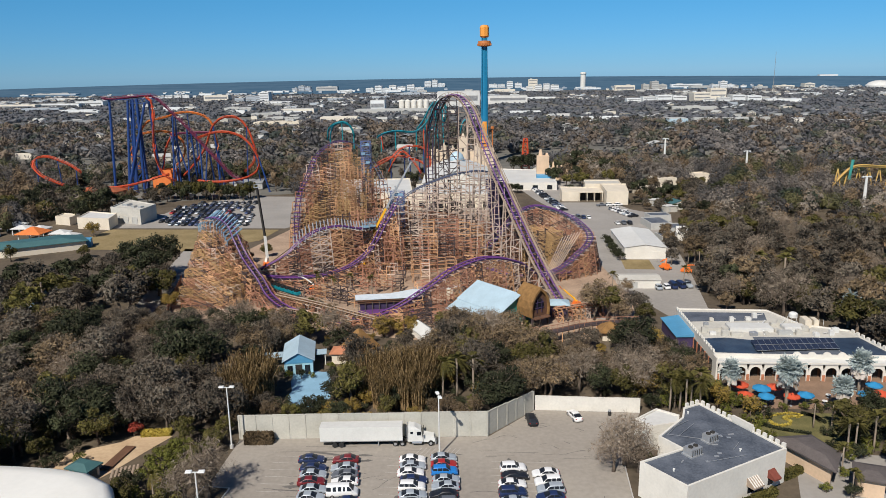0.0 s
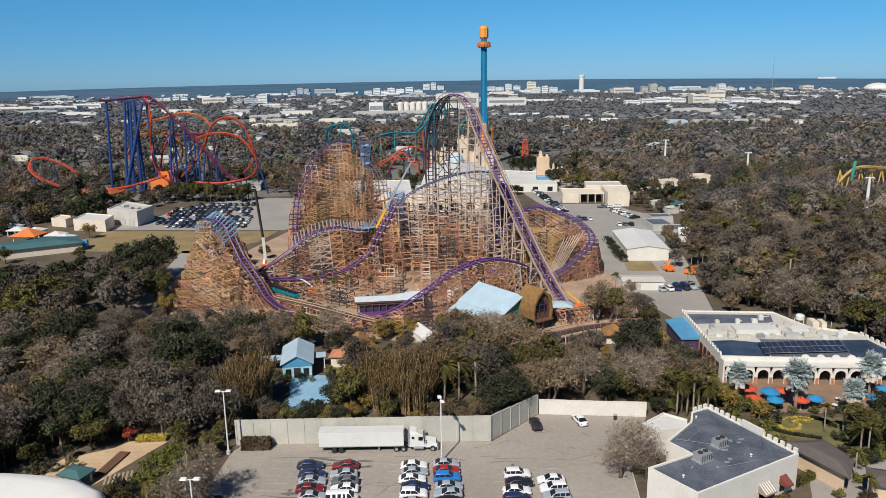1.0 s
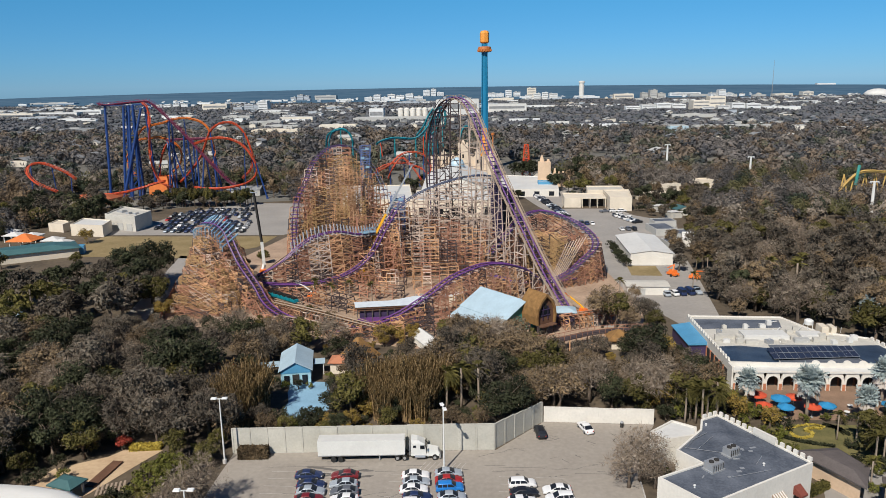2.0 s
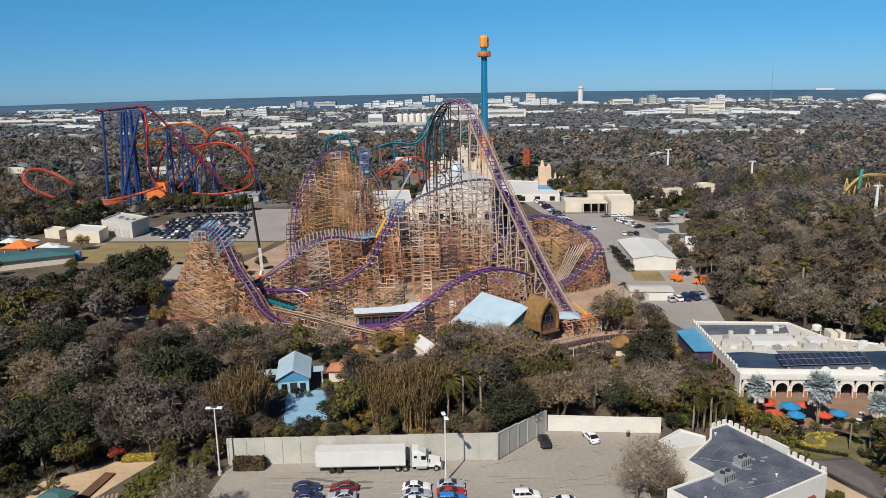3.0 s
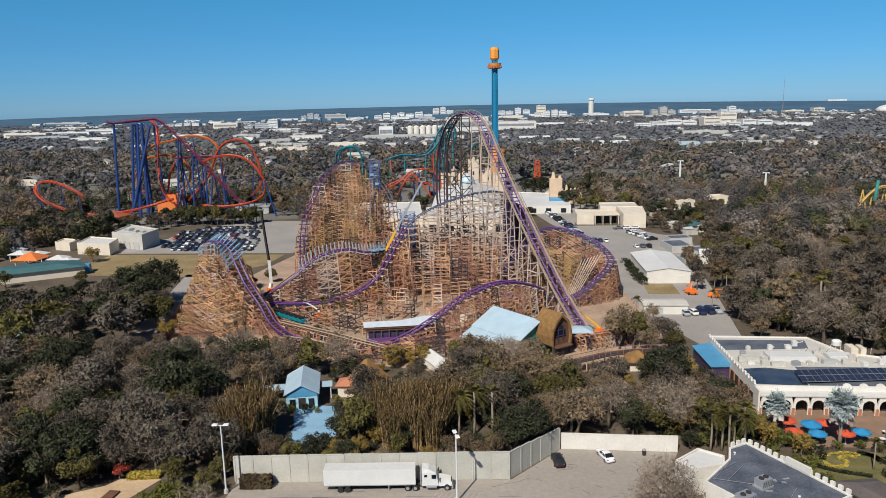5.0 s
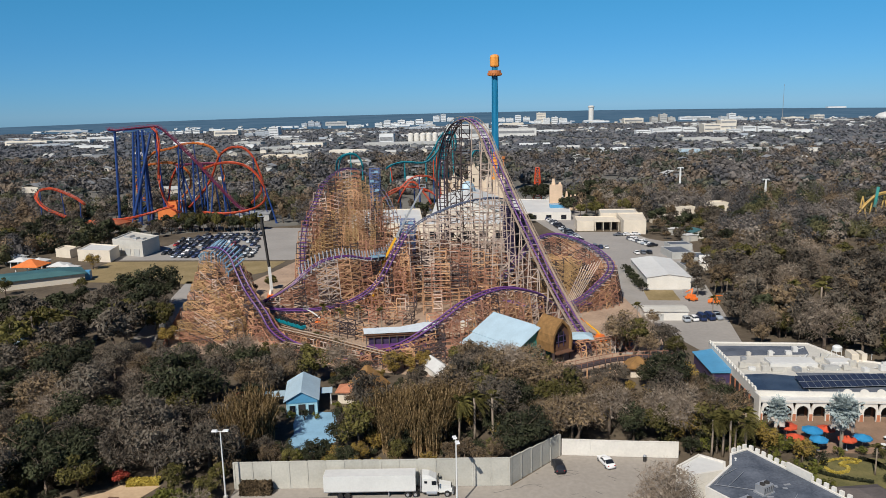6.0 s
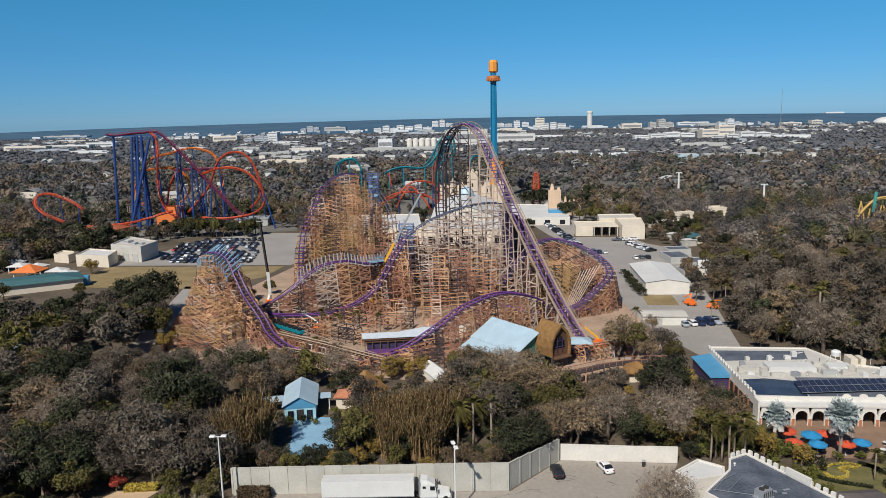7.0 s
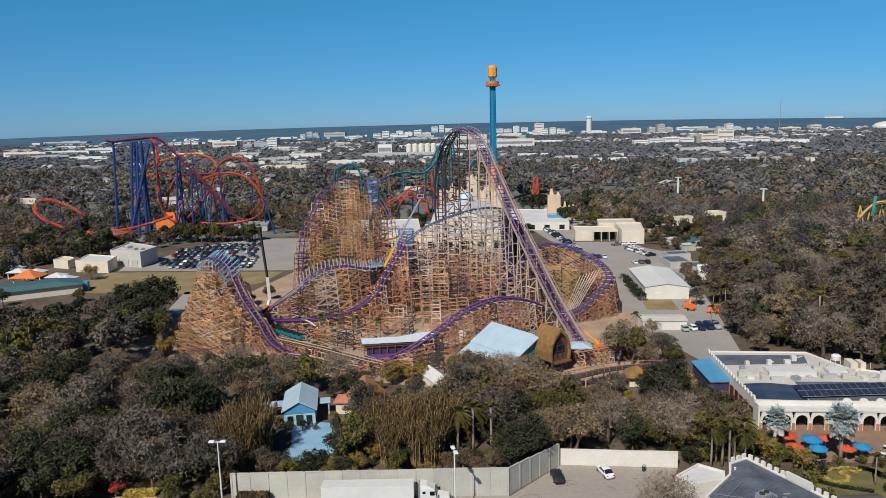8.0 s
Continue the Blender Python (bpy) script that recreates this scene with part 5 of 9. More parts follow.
for k in range(6):
    plat.beam((-46.6 + k * 0.8, 254.2 + k * 0.5, 15.6), (-46.6 + k * 0.8, 254.2 + k * 0.5, 17.2), 0.14)
    plat.beam((-46.6 + k * 0.8, 254.2 + k * 0.5, 16.4), (-45.8 + k * 0.8, 254.7 + k * 0.5, 17.2), 0.12)
plat.make("work_platform", M["pale_blue_steel"], hybrid, "pale blue steel work platform")


def steel_cage(x, y, z0, z1, w, material, label):
    """A braced steel cage with decks, bolted to the trestle."""
    c, d = Shape(GW), Shape(GW)
    for sx in (-1, 1):
        for sy in (-1, 1):
            c.beam((x + sx * w / 2, y + sy * 1.3, z0), (x + sx * w / 2, y + sy * 1.3, z1), 0.22)
    n = max(2, int((z1 - z0) / 1.7))
    for k in range(n + 1):
        z = z0 + (z1 - z0) * k / n
        for sy in (-1, 1):
            c.beam((x - w / 2, y + sy * 1.3, z), (x + w / 2, y + sy * 1.3, z), 0.16)
        if k % 2:
            d.box((x + (0.25 if k % 4 == 1 else -0.25) * w, y, z + 0.1), (w * 0.5, 2.7, 0.12))
            d.box((x - (0.25 if k % 4 == 1 else -0.25) * w, y - 1.45, z + 0.55), (w * 0.4, 0.06, 0.9))
        if k < n:
            zz = z0 + (z1 - z0) * (k + 1) / n
            c.beam((x - w / 2, y - 1.35, z), (x + w / 2, y - 1.35, zz), 0.13)
            c.beam((x + w / 2, y - 1.35, z), (x - w / 2, y - 1.35, zz), 0.13)
            c.beam((x - w / 2, y - 1.4, z + 0.9), (x + w / 2, y - 1.4, z + 0.9), 0.12)
    cage = c.make("steel_cage", M[material], hybrid, label)
    tagged(d.make("deck", M["pale_blue_steel"], cage, "pale blue decks and guards"), kind="stuff")


surf("cage_blue", (0.08, 0.12, 0.27), 0.5, var=0.2, scale=0.5)
steel_cage(-34.6, 260.5, 14.0, 27.6, 4.8, "cage_blue", "blue steel cage at the track end")
steel_cage(-50.2, 287.0, 22.0, 43.0, 3.6, "cage_blue", "blue steel cage beside the big hill")
for k in range(7):
    fan = Shape(GW)
    fan.beam((24 + k * 1.1, 252 + k * 0.4, 12.5 + 0.3 * k), (17.5 + k * 0.5, 243, 1.0), 0.17)
    fan.make("raking_brace", pale, hybrid, "fan of pale raking timber braces")

# boarded fence between the service lane and the trestle
fence = thing("board_fence", (-101, 222, 0), "dark red-brown boarded fence beside the wooden coaster", "fence")
fa, fb = Vector((-107, 237, 0)), Vector((-96, 201, 0))
fz = math.degrees(math.atan2(fb.y - fa.y, fb.x - fa.x))
for k in range(15):
    p = fa.lerp(fb, (k + 0.5) / 15)
    Shape((-101, 222, 0)).box((p.x, p.y, 1.25), (2.36, 0.08, 2.3), fz).make("panel", M["timber_red"], fence)
    p = fa.lerp(fb, k / 15)
    Shape((-101, 222, 0)).box((p.x, p.y, 1.3), (0.16, 0.16, 2.7), fz).make("post", M["timber_dark"], fence)

# the train waiting on its ramp
train = thing("coaster_train", (-64.5, 217, 2.6), "teal coaster train standing on a timber ramp", "train", rz=-38)
for k in range(6):
    c = Shape()
    c.hull([(-1.0 + k * 2.3 - 5.8, -0.7, 0.3), (1.0 + k * 2.3 - 5.8, -0.7, 0.3), (1.0 + k * 2.3 - 5.8, 0.7, 0.3), (-1.0 + k * 2.3 - 5.8, 0.7, 0.3)],
           [(-1.05 + k * 2.3 - 5.8, -0.85, 1.3), (0.9 + k * 2.3 - 5.8, -0.85, 1.15), (0.9 + k * 2.3 - 5.8, 0.85, 1.15), (-1.05 + k * 2.3 - 5.8, 0.85, 1.3)])
    car = c.make("car", M["teal_track"], train)
    for sx in (-0.45, 0.35):
        st = Shape()
        st.box((k * 2.3 - 5.8 + sx, 0, 1.45), (0.25, 1.5, 0.8))
        st.make("seat", M["shade_void"], car)
ramp_pts = smooth_path([(-72, 221.5, 2.3), (-60, 212.6, 2.2), (-48, 204, 2.0), (-36, 195, 1.8)], 1.4)
track(hybrid, ramp_pts, M["walkway"], timber, GW, 1.6, M["walkway"])
trestle(hybrid, ramp_pts, timber, GW, 2, 1.6, 0.1, 1.4, 0.22, seed=19)

for sd, run in ((31, [(-66, 213, 3.2), (-57, 206.5, 3.6), (-48, 200.5, 3.8), (-38, 194.5, 3.4), (-30, 190.5, 3.0)]), (32, [(-62, 201.5, 2.4), (-54, 197.5, 2.6), (-46, 193.5, 2.6), (-38, 190, 2.4)]), (34, [(-58, 222, 4.5), (-48, 216, 5.2), (-38, 211, 4.6)]), (35, [(-60, 243, 6), (-50, 234, 5), (-40, 230, 4.5), (-28, 228, 4)]), (36, [(-70, 226, 3.5), (-62, 222, 4), (-54, 216, 4)]), (37, [(-24, 222, 5), (-14, 226, 6), (-4, 230, 6.5), (6, 233, 5)]), (38, [(-40, 187, 3.4), (-30, 190, 4), (-20, 194, 5), (-12, 197, 5)]), (39, [(-36, 192, 3.4), (-28, 196, 4), (-18, 201, 6)]), (33, [(18, 200, 3.6), (26, 203, 3.8), (34, 205, 3.4)])):
    pts = smooth_path(run, 1.3)
    if sd < 34:
        track(hybrid, pts, M["walkway"] if sd != 33 else M["timber_red"], timber, GW, 1.6)
    trestle(hybrid, pts, timber if sd < 34 else M["timber_red"], GW, 1 if sd < 34 else 2, 1.7, 0.14, 1.3, 0.2, seed=sd)
# ---- steel coasters ----
def steel_track(parent, pts, material, off, spine=0.42, gauge=1.7, rail=0.14):
    sp, rr, ties = Shape(off), Shape(off), Shape(off)
    sp.tube([p - Vector((0, 0, 0.75)) for p in pts], spine, 6)
    ls, rs = [], []
    for i, p in enumerate(pts):
        d, s = frame_axes(pts, i)
        ls.append(p - s * gauge / 2)
        rs.append(p + s * gauge / 2)
        ties.beam(p - s * gauge / 2, p - Vector((0, 0, 0.7)), 0.14)
        ties.beam(p + s * gauge / 2, p - Vector((0, 0, 0.7)), 0.14)
    sp.make("track_spine", material, parent, smooth=True)
    for q in (ls, rs):
        Shape(off).tube(q, rail, 5).make("rail", material, parent, smooth=True)
    tagged(ties.make("track_tie", material, parent), kind="stuff")


def columns(parent, spots, material, off, r=0.5):
    """Steel columns: foot x, y and head x, y, z."""
    for fx, fy, hx, hy, hz in spots:
        s = Shape(off)
        s.tube([(fx, fy, -0.2), (fx + (hx - fx) * 0.5, fy + (hy - fy) * 0.5, hz / 2), (hx, hy, hz)], [r * 1.1, r, r * 0.9], 8)
        s.lathe([(r * 1.9, 0), (r * 1.9, 0.35), (r, 0.6)], 8, (fx, fy, 0))
        s.make("column", material, parent, smooth=False)


DV = (-200, 435, 0)
dive = thing("steel_dive_coaster", DV, "tall steel coaster with orange-red track and cobalt blue columns", "roller coaster")
red, dark_red, cobalt = M["red_track"], M["plum_track"], M["cobalt"]
dive_lift = smooth_path([(-236.5, 435, 57.2), (-232.5, 435, 56.4), (-225.5, 435, 57.0), (-220.3, 435, 57.5), (-213.3, 435, 58.0), (-207.4, 435, 58.4), (-204.2, 435, 57.2), (-200.1, 435, 53.9), (-192.3, 435, 45.9), (-183.1, 435, 35.9), (-173.8, 435, 24.8), (-164.4, 435, 14.3), (-160.0, 435, 9.8), (-154, 435, 7.2)], 2)
plunge = smooth_path([(-207.5, 431, 57.6), (-204.4, 430, 55.4), (-203.8, 430, 51.2), (-204.0, 430, 43.1), (-205.0, 430, 33.3), (-205.4, 430, 26.7), (-204.7, 430, 20.7), (-202.9, 430, 15.0), (-199.9, 430, 10.6), (-194, 430, 7.5)], 2)
rise_run = smooth_path([(-198.5, 446, 34.4), (-201.5, 446, 32.6), (-204.1, 446, 28.5), (-206.4, 446, 23.4), (-207.8, 446, 16.5), (-209.2, 446, 9.5)], 2)
upper = smooth_path([(-223.3, 452, 35.9), (-221.5, 452, 39.3), (-217.6, 452, 42.3), (-210.9, 452, 43.9), (-204.4, 452, 45.2), (-199.9, 452, 46.8), (-192.7, 452, 47.7), (-185.7, 452, 46.6), (-180.6, 452, 44.5), (-177.7, 452, 41.4), (-176.0, 452, 37.2), (-175.0, 452, 31.7), (-174.5, 452, 25.8), (-176, 451, 19)], 2)
gold_run = smooth_path([(-223.4, 450, 32.2), (-221.7, 450, 34.6), (-216.3, 450, 35.6), (-209.0, 450, 36.2), (-203.1, 450, 35.0)], 2)
left_arc = smooth_path([(-223.4, 450, 32.2), (-225.3, 448, 29.5), (-227.0, 446, 27.1), (-227.9, 446, 23.0), (-228.0, 446, 19.2), (-226.8, 446, 16.4), (-222.5, 446, 12.5)], 2)
right_arc = smooth_path([(-203.1, 450, 35.0), (-200.6, 451, 33.4), (-197.6, 452, 30.7), (-195.9, 452, 26.5), (-196.3, 452, 22.0), (-199.0, 452, 17.5), (-203, 452, 14)], 2)
loop = smooth_path([(-193, 440, 9.5), (-188.8, 440, 13.2), (-185.3, 440, 16.9), (-181.4, 440, 21.3), (-178.1, 440, 26.0), (-175.6, 440, 31.4), (-173.3, 440, 37.0), (-170.5, 440, 41.3), (-165.7, 440, 44.5), (-160.2, 440, 45.4), (-155.5, 440, 44.0), (-151.7, 440, 40.3), (-149.7, 441, 35.7), (-148.4, 442, 30.0), (-147.5, 443, 24.3), (-148.6, 444, 18.9), (-150.9, 445, 15.5), (-156, 446, 11)], 2)
helix = smooth_path([(-179, 433, 33.2), (-174.4, 432, 34.7), (-169.5, 432, 36.2), (-163.4, 432, 36.8), (-157.3, 432, 36.0), (-151.5, 432, 33.7), (-147.1, 432, 29.7), (-143.8, 432, 24.3), (-141.8, 432, 19.0), (-143.2, 432, 14.1), (-146.5, 432, 11.1), (-152.1, 432, 8.8), (-160.5, 432, 7.2), (-170.1, 432, 6.6), (-181, 432, 7.4)], 2)
brake_run = smooth_path([(-202, 446, 34.6), (-191.3, 446, 35.2), (-182.5, 446, 35.4), (-173.2, 446, 35.3)], 2)
lower = smooth_path([(-246.4, 420, 4.4), (-235.8, 420, 4.7), (-227.2, 420, 5.3), (-218.5, 420, 6.5), (-211.5, 420, 8.1), (-206.2, 421, 9.4), (-201.3, 423, 11.0), (-195.7, 426, 12.2)], 2)
curl = smooth_path([(-247.2, 420, 14.4), (-252.2, 420, 18.1), (-259.3, 421, 21.1), (-266.5, 422, 23.4), (-273.3, 424, 23.5), (-277.4, 424, 21.9), (-278.2, 422, 18.9), (-274.4, 419, 15.2), (-268.4, 416, 12.2), (-261.2, 414, 10.0), (-254, 413, 7.5)], 2)
for pts, m in ((dive_lift, dark_red), (plunge, red), (rise_run, red), (loop, red), (upper, M["orange_track"]), (helix, red), (lower, red), (gold_run, M["orange_track"]), (left_arc, M["orange_track"]), (right_arc, M["orange_track"]), (brake_run, dark_red), (curl, red)):
    steel_track(dive, pts, m, DV, 0.5, 1.9, 0.17)
# the lift's plateau and slope carry a lattice and catwalks
for sy in (-1.7, 1.7):
    deck = Shape(DV)
    for a, b in zip(dive_lift, dive_lift[1:]):
        o_ = Vector((0, sy, -0.2))
        deck.beam(a + o_, b + o_, 0.9, 0.12)
        deck.beam(a + o_ + Vector((0, sy * 0.2, 1.1)), b + o_ + Vector((0, sy * 0.2, 1.1)), 0.1)
        deck.beam(a + o_ + Vector((0, sy * 0.2, 0)), a + o_ + Vector((0, sy * 0.2, 1.1)), 0.1)
    deck.make("catwalk", M["plum_track"], dive, "plum steel catwalk beside the lift track")
top = Shape(DV)
for k in range(13):
    x = -234 + k * 2.4
    z = 55.6 + 0.06 * k
    top.beam((x, 433.6, z), (x + 2.4, 433.6, z), 0.35)
    top.beam((x, 436.4, z), (x + 2.4, 436.4, z), 0.35)
    if k > 5:
        top.beam((x, 433.6, z), (x + 2.4, 433.6, z - 2.6), 0.22)
        top.beam((x + 2.4, 433.6, z), (x, 433.6, z - 2.6), 0.22)
        top.beam((x, 433.6, z - 2.6), (x + 2.4, 433.6, z - 2.6), 0.3)
top.make("tower_girder", cobalt, dive, "dark blue girders under the lift plateau")
columns(dive, [(-234.6, 434, -232.5, 435, 56.0), (-224.6, 432, -220.6, 434, 55.2), (-226.0, 442, -219.6, 436, 55.2), (-219.0, 430, -217.4, 434, 55.6), (-217.0, 441, -215.8, 436, 55.8), (-214.6, 431, -215.0, 434, 56.0), (-223.6, 428, -210.0, 434, 54.0), (-208.8, 442, -208.6, 436, 56.6)], cobalt, DV, 0.78)
columns(dive, [(-197.0, 433, -194.1, 435.2, 46.0), (-195.6, 441, -193.2, 436, 45.6), (-193.0, 432, -200.6, 444, 33.0), (-190.2, 446, -199.6, 447, 33.6), (-187.0, 433, -186.4, 436, 38.0), (-184.4, 440, -184.2, 436, 36.6), (-185.6, 446, -185.2, 446, 34.6), (-169.6, 441, -171.6, 440, 39.2), (-171.8, 452, -176.2, 452, 37.0),
               (-176.8, 432, -174.6, 435, 25.4), (-173.0, 440, -174.0, 436, 24.8), (-178.4, 433, -179.0, 435.6, 29.6), (-167.6, 433, -168.6, 435.4, 18.0), (-166.4, 440, -167.6, 436, 17.4), (-171.6, 446, -170.0, 437, 19.6), (-136.6, 432, -142.2, 432, 21.0)], cobalt, DV, 0.5)
columns(dive, [(-208.6, 436, -207.0, 446, 20.0), (-202.6, 458, -203, 452, 44.6), (-191.6, 458, -192.4, 452, 46.8), (-152.6, 440, -151.0, 440, 38.6), (-146.0, 446, -148.4, 442, 28.0), (-165.0, 429, -164.5, 432, 6.4), (-153.0, 429, -152.4, 432, 8.2), (-176.0, 429, -175.4, 432, 6.2), (-230.3, 418, -230.0, 420, 4.4), (-218.9, 418, -218.5, 420, 5.8), (-207.7, 418, -207.2, 421, 8.4), (-240, 418, -240, 420, 3.8), (-158.6, 429, -158.6, 432, 6.8), (-262, 424, -262, 421.5, 21.4), (-275, 420, -276.4, 423.6, 21.6), (-250, 419, -250, 420, 15.6)], cobalt, DV, 0.32)
for z in (6, 14, 22, 30, 38, 46):
    k = z / 56
    for (ax, ay, bx, by), (cx_, cy_, dx_, dy_) in (((-224.6, 432, -220.6, 434), (-219.0, 430, -217.4, 434)), ((-219.0, 430, -217.4, 434), (-214.6, 431, -215.0, 434)), ((-226.0, 442, -219.6, 436), (-217.0, 441, -215.8, 436))):
        p0, p1 = (ax + (bx - ax) * k, ay + (by - ay) * k), (cx_ + (dx_ - cx_) * k, cy_ + (dy_ - cy_) * k)
        Shape(DV).beam((*p0, z), (*p1, z), 0.4).make("cross_brace", cobalt, dive)
        Shape(DV).beam((*p0, z), (*p1, z + 7), 0.34).make("cross_brace", cobalt, dive)
for x0, x1 in ((-197.0, -194.1), (-187.0, -186.4)):
    for z in range(8, 36, 4):
        lace = Shape(DV)
        lace.beam((x0 + (x1 - x0) * z / 46, 433.6, z), (x0 + 2.4 + (x1 - x0) * z / 46, 438, z + 3.6), 0.26)
        lace.make("cross_brace", cobalt, dive)
TL = (-90, 610, 0)
teal = thing("teal_steel_coaster", TL, "teal steel coaster winding above the trees", "roller coaster")
for pts in ([(-142, 620, 14), (-140.5, 620, 22), (-138, 620, 27), (-131, 620, 29.4), (-124, 622, 26), (-121.5, 624, 17)], [(-146, 628, 14), (-144, 628, 24), (-136, 628, 29), (-128, 629, 28), (-123, 630, 20)],
            [(-98, 600, 18), (-93.7, 600, 21), (-82.8, 602, 23.2), (-66.7, 604, 22.5), (-57.5, 606, 30), (-52.8, 608, 39), (-47.8, 610, 45.6), (-44, 612, 46), (-42, 614, 38), (-44, 616, 28)],
            [(-62, 610, 23), (-56, 612, 27), (-50, 612, 38), (-46, 612, 45)],
            [(-57, 614, 18), (-54.5, 614, 30), (-52, 614, 41), (-48, 613, 46.5), (-46.4, 612, 40), (-49, 611, 30), (-55, 610, 24)],
            [(-66, 608, 24), (-60, 609, 32), (-56, 610, 40), (-52, 611, 45.5)], [(-30, 612, 20), (-29, 612, 27), (-26, 613, 31), (-22, 614, 30)]):
    steel_track(teal, smooth_path(pts, 2.5), M["teal_track"], TL, 0.6, 2.0, 0.25)
columns(teal, [(-131, 622, -131, 620, 29), (-142, 620, -141, 620, 20), (-122, 624, -122, 624, 18), (-83, 602, -83, 602, 22.5), (-66, 604, -66, 604, 22), (-52, 608, -50, 609, 42), (-44, 614, -45, 611, 45), (-95, 600, -94, 600, 20), (-58, 612, -53, 612, 43), (-54, 616, -52, 614, 40), (-48, 616, -51, 613, 44), (-61, 608, -58, 610, 35)], M["teal_track"], TL, 0.5)
columns(teal, [(-60, 606, -60, 606, 24), (-57.5, 606, -57.5, 606, 27), (-92, 599, -94.5, 600, 20)], M["red_track"], TL, 0.45)
RD = (-60, 474, 0)
flyer = thing("red_steel_coaster", RD, "orange-red steel coaster loops behind the white hall", "roller coaster")
for pts in ([(-80, 470, 8), (-76.6, 470, 11.3), (-68.3, 470, 15.6), (-62.9, 472, 20.8), (-55.8, 474, 23.4), (-46.9, 476, 21.4), (-42.8, 478, 13.8), (-44, 480, 8)], [(-78, 476, 12), (-70, 477, 15.5), (-60, 478, 16), (-50, 478, 13), (-44, 476, 9)], [(-70, 470, 6), (-66, 470, 14), (-60, 472, 20), (-52, 470, 12), (-48, 468, 6)]):
    steel_track(flyer, smooth_path(pts, 2), red, RD, 0.34, 1.5, 0.15)
columns(flyer, [(-76, 472, -76, 470, 11), (-68, 472, -68, 470, 15), (-56, 476, -56, 474, 23), (-47, 478, -47, 476, 21), (-60, 480, -60, 478, 15.5), (-50, 480, -50, 478, 12.5)], cobalt, RD, 0.4)
YC = (205, 420, 0)
gold_ride = thing("yellow_steel_coaster", YC, "yellow steel coaster with green track behind bare trees", "roller coaster")
steel_track(gold_ride, smooth_path([(184, 418, 3), (189.8, 420, 9), (196, 420, 14.8), (203, 420, 15.8), (216, 425, 14.4), (232, 428, 14.6), (250, 430, 12)], 2), M["yellow_track"], YC, 0.6, 1.8, 0.22)
ysup = []
for k in range(10):
    x = 189 + k * 6
    ysup += [(x - 2.5, 420 + k, x, 421 + k, 13.5), (x + 2.5, 420 + k, x, 421 + k, 13.5)]
columns(gold_ride, ysup, M["yellow_track"], YC, 0.35)
Shape(YC).tube(smooth_path([(194.5, 419, 8), (195, 419, 13), (196, 420, 18.5)], 1), 0.8, 6).make("brake_post", M["green_paint"], gold_ride)

# ---- drop tower ----
tower = thing("drop_tower", (-9.3, 568, 0), "tall blue drop tower with orange cap and base", "drop tower")
s = Shape()
s.lathe([(4.6, -0.2), (4.2, 4), (3.5, 16), (3.1, 26), (2.9, 32)], 12)
s.make("base", M["tower_orange"], tower, "orange-painted lower shaft")
s = Shape()
s.lathe([(2.9, 32.003), (2.6, 36), (2.3, 50), (2.1, 70), (2.1, 93.4)], 12)
s.make("shaft", M["tower_blue"], tower)
for k in range(4):
    a = math.pi / 2 * k + math.pi / 4
    g = Shape()
    g.beam((math.cos(a) * 3.3, math.sin(a) * 3.3, 5), (math.cos(a) * 2.3, math.sin(a) * 2.3, 94), 0.7, 0.7)
    g.make("guide_rail", M["tower_blue"], tower)
g = Shape()
g.lathe([(2.2, 86.9), (4.7, 87.3), (4.9, 89.2), (4.6, 91.0), (2.2, 91.2)], 16)
gond = g.make("gondola", M["tower_rust"], tower, "rust-orange ring gondola")
for k in range(16):
    a = 2 * math.pi * k / 16
    Shape().box((math.cos(a) * 4.9, math.sin(a) * 4.9, 88.4), (0.9, 0.9, 1.5), math.degrees(a)).make("seat", M["tower_rust"], gond)
s = Shape()
s.lathe([(2.5, 93.4), (3.4, 94.4), (3.4, 100.6), (2.7, 102.2), (0.6, 102.6)], 8)
s.make("cap", M["tower_orange"], tower, "yellow-orange cap")
p = Shape()
p.lathe([(0.5, 0), (0.5, 26), (1.3, 26.2), (1.3, 28)], 8, (6, 2, 0))
p.make("sign_post", M["tower_rust"], tower)

# ---- buildings ----
def inset(poly, d):
    """The polygon (counter-clockwise) shrunk by d."""
    out, n = [], len(poly)
    for i in range(n):
        a, b, c = Vector(poly[i - 1]), Vector(poly[i]), Vector(poly[(i + 1) % n])
        u, v = (b - a).normalized(), (c - b).normalized()
        nu, nv = Vector((-u.y, u.x)), Vector((-v.y, v.x))
        k = nu + nv
        out.append(tuple(b + k * (d / max(0.3, k.dot(nu)))))
    return out


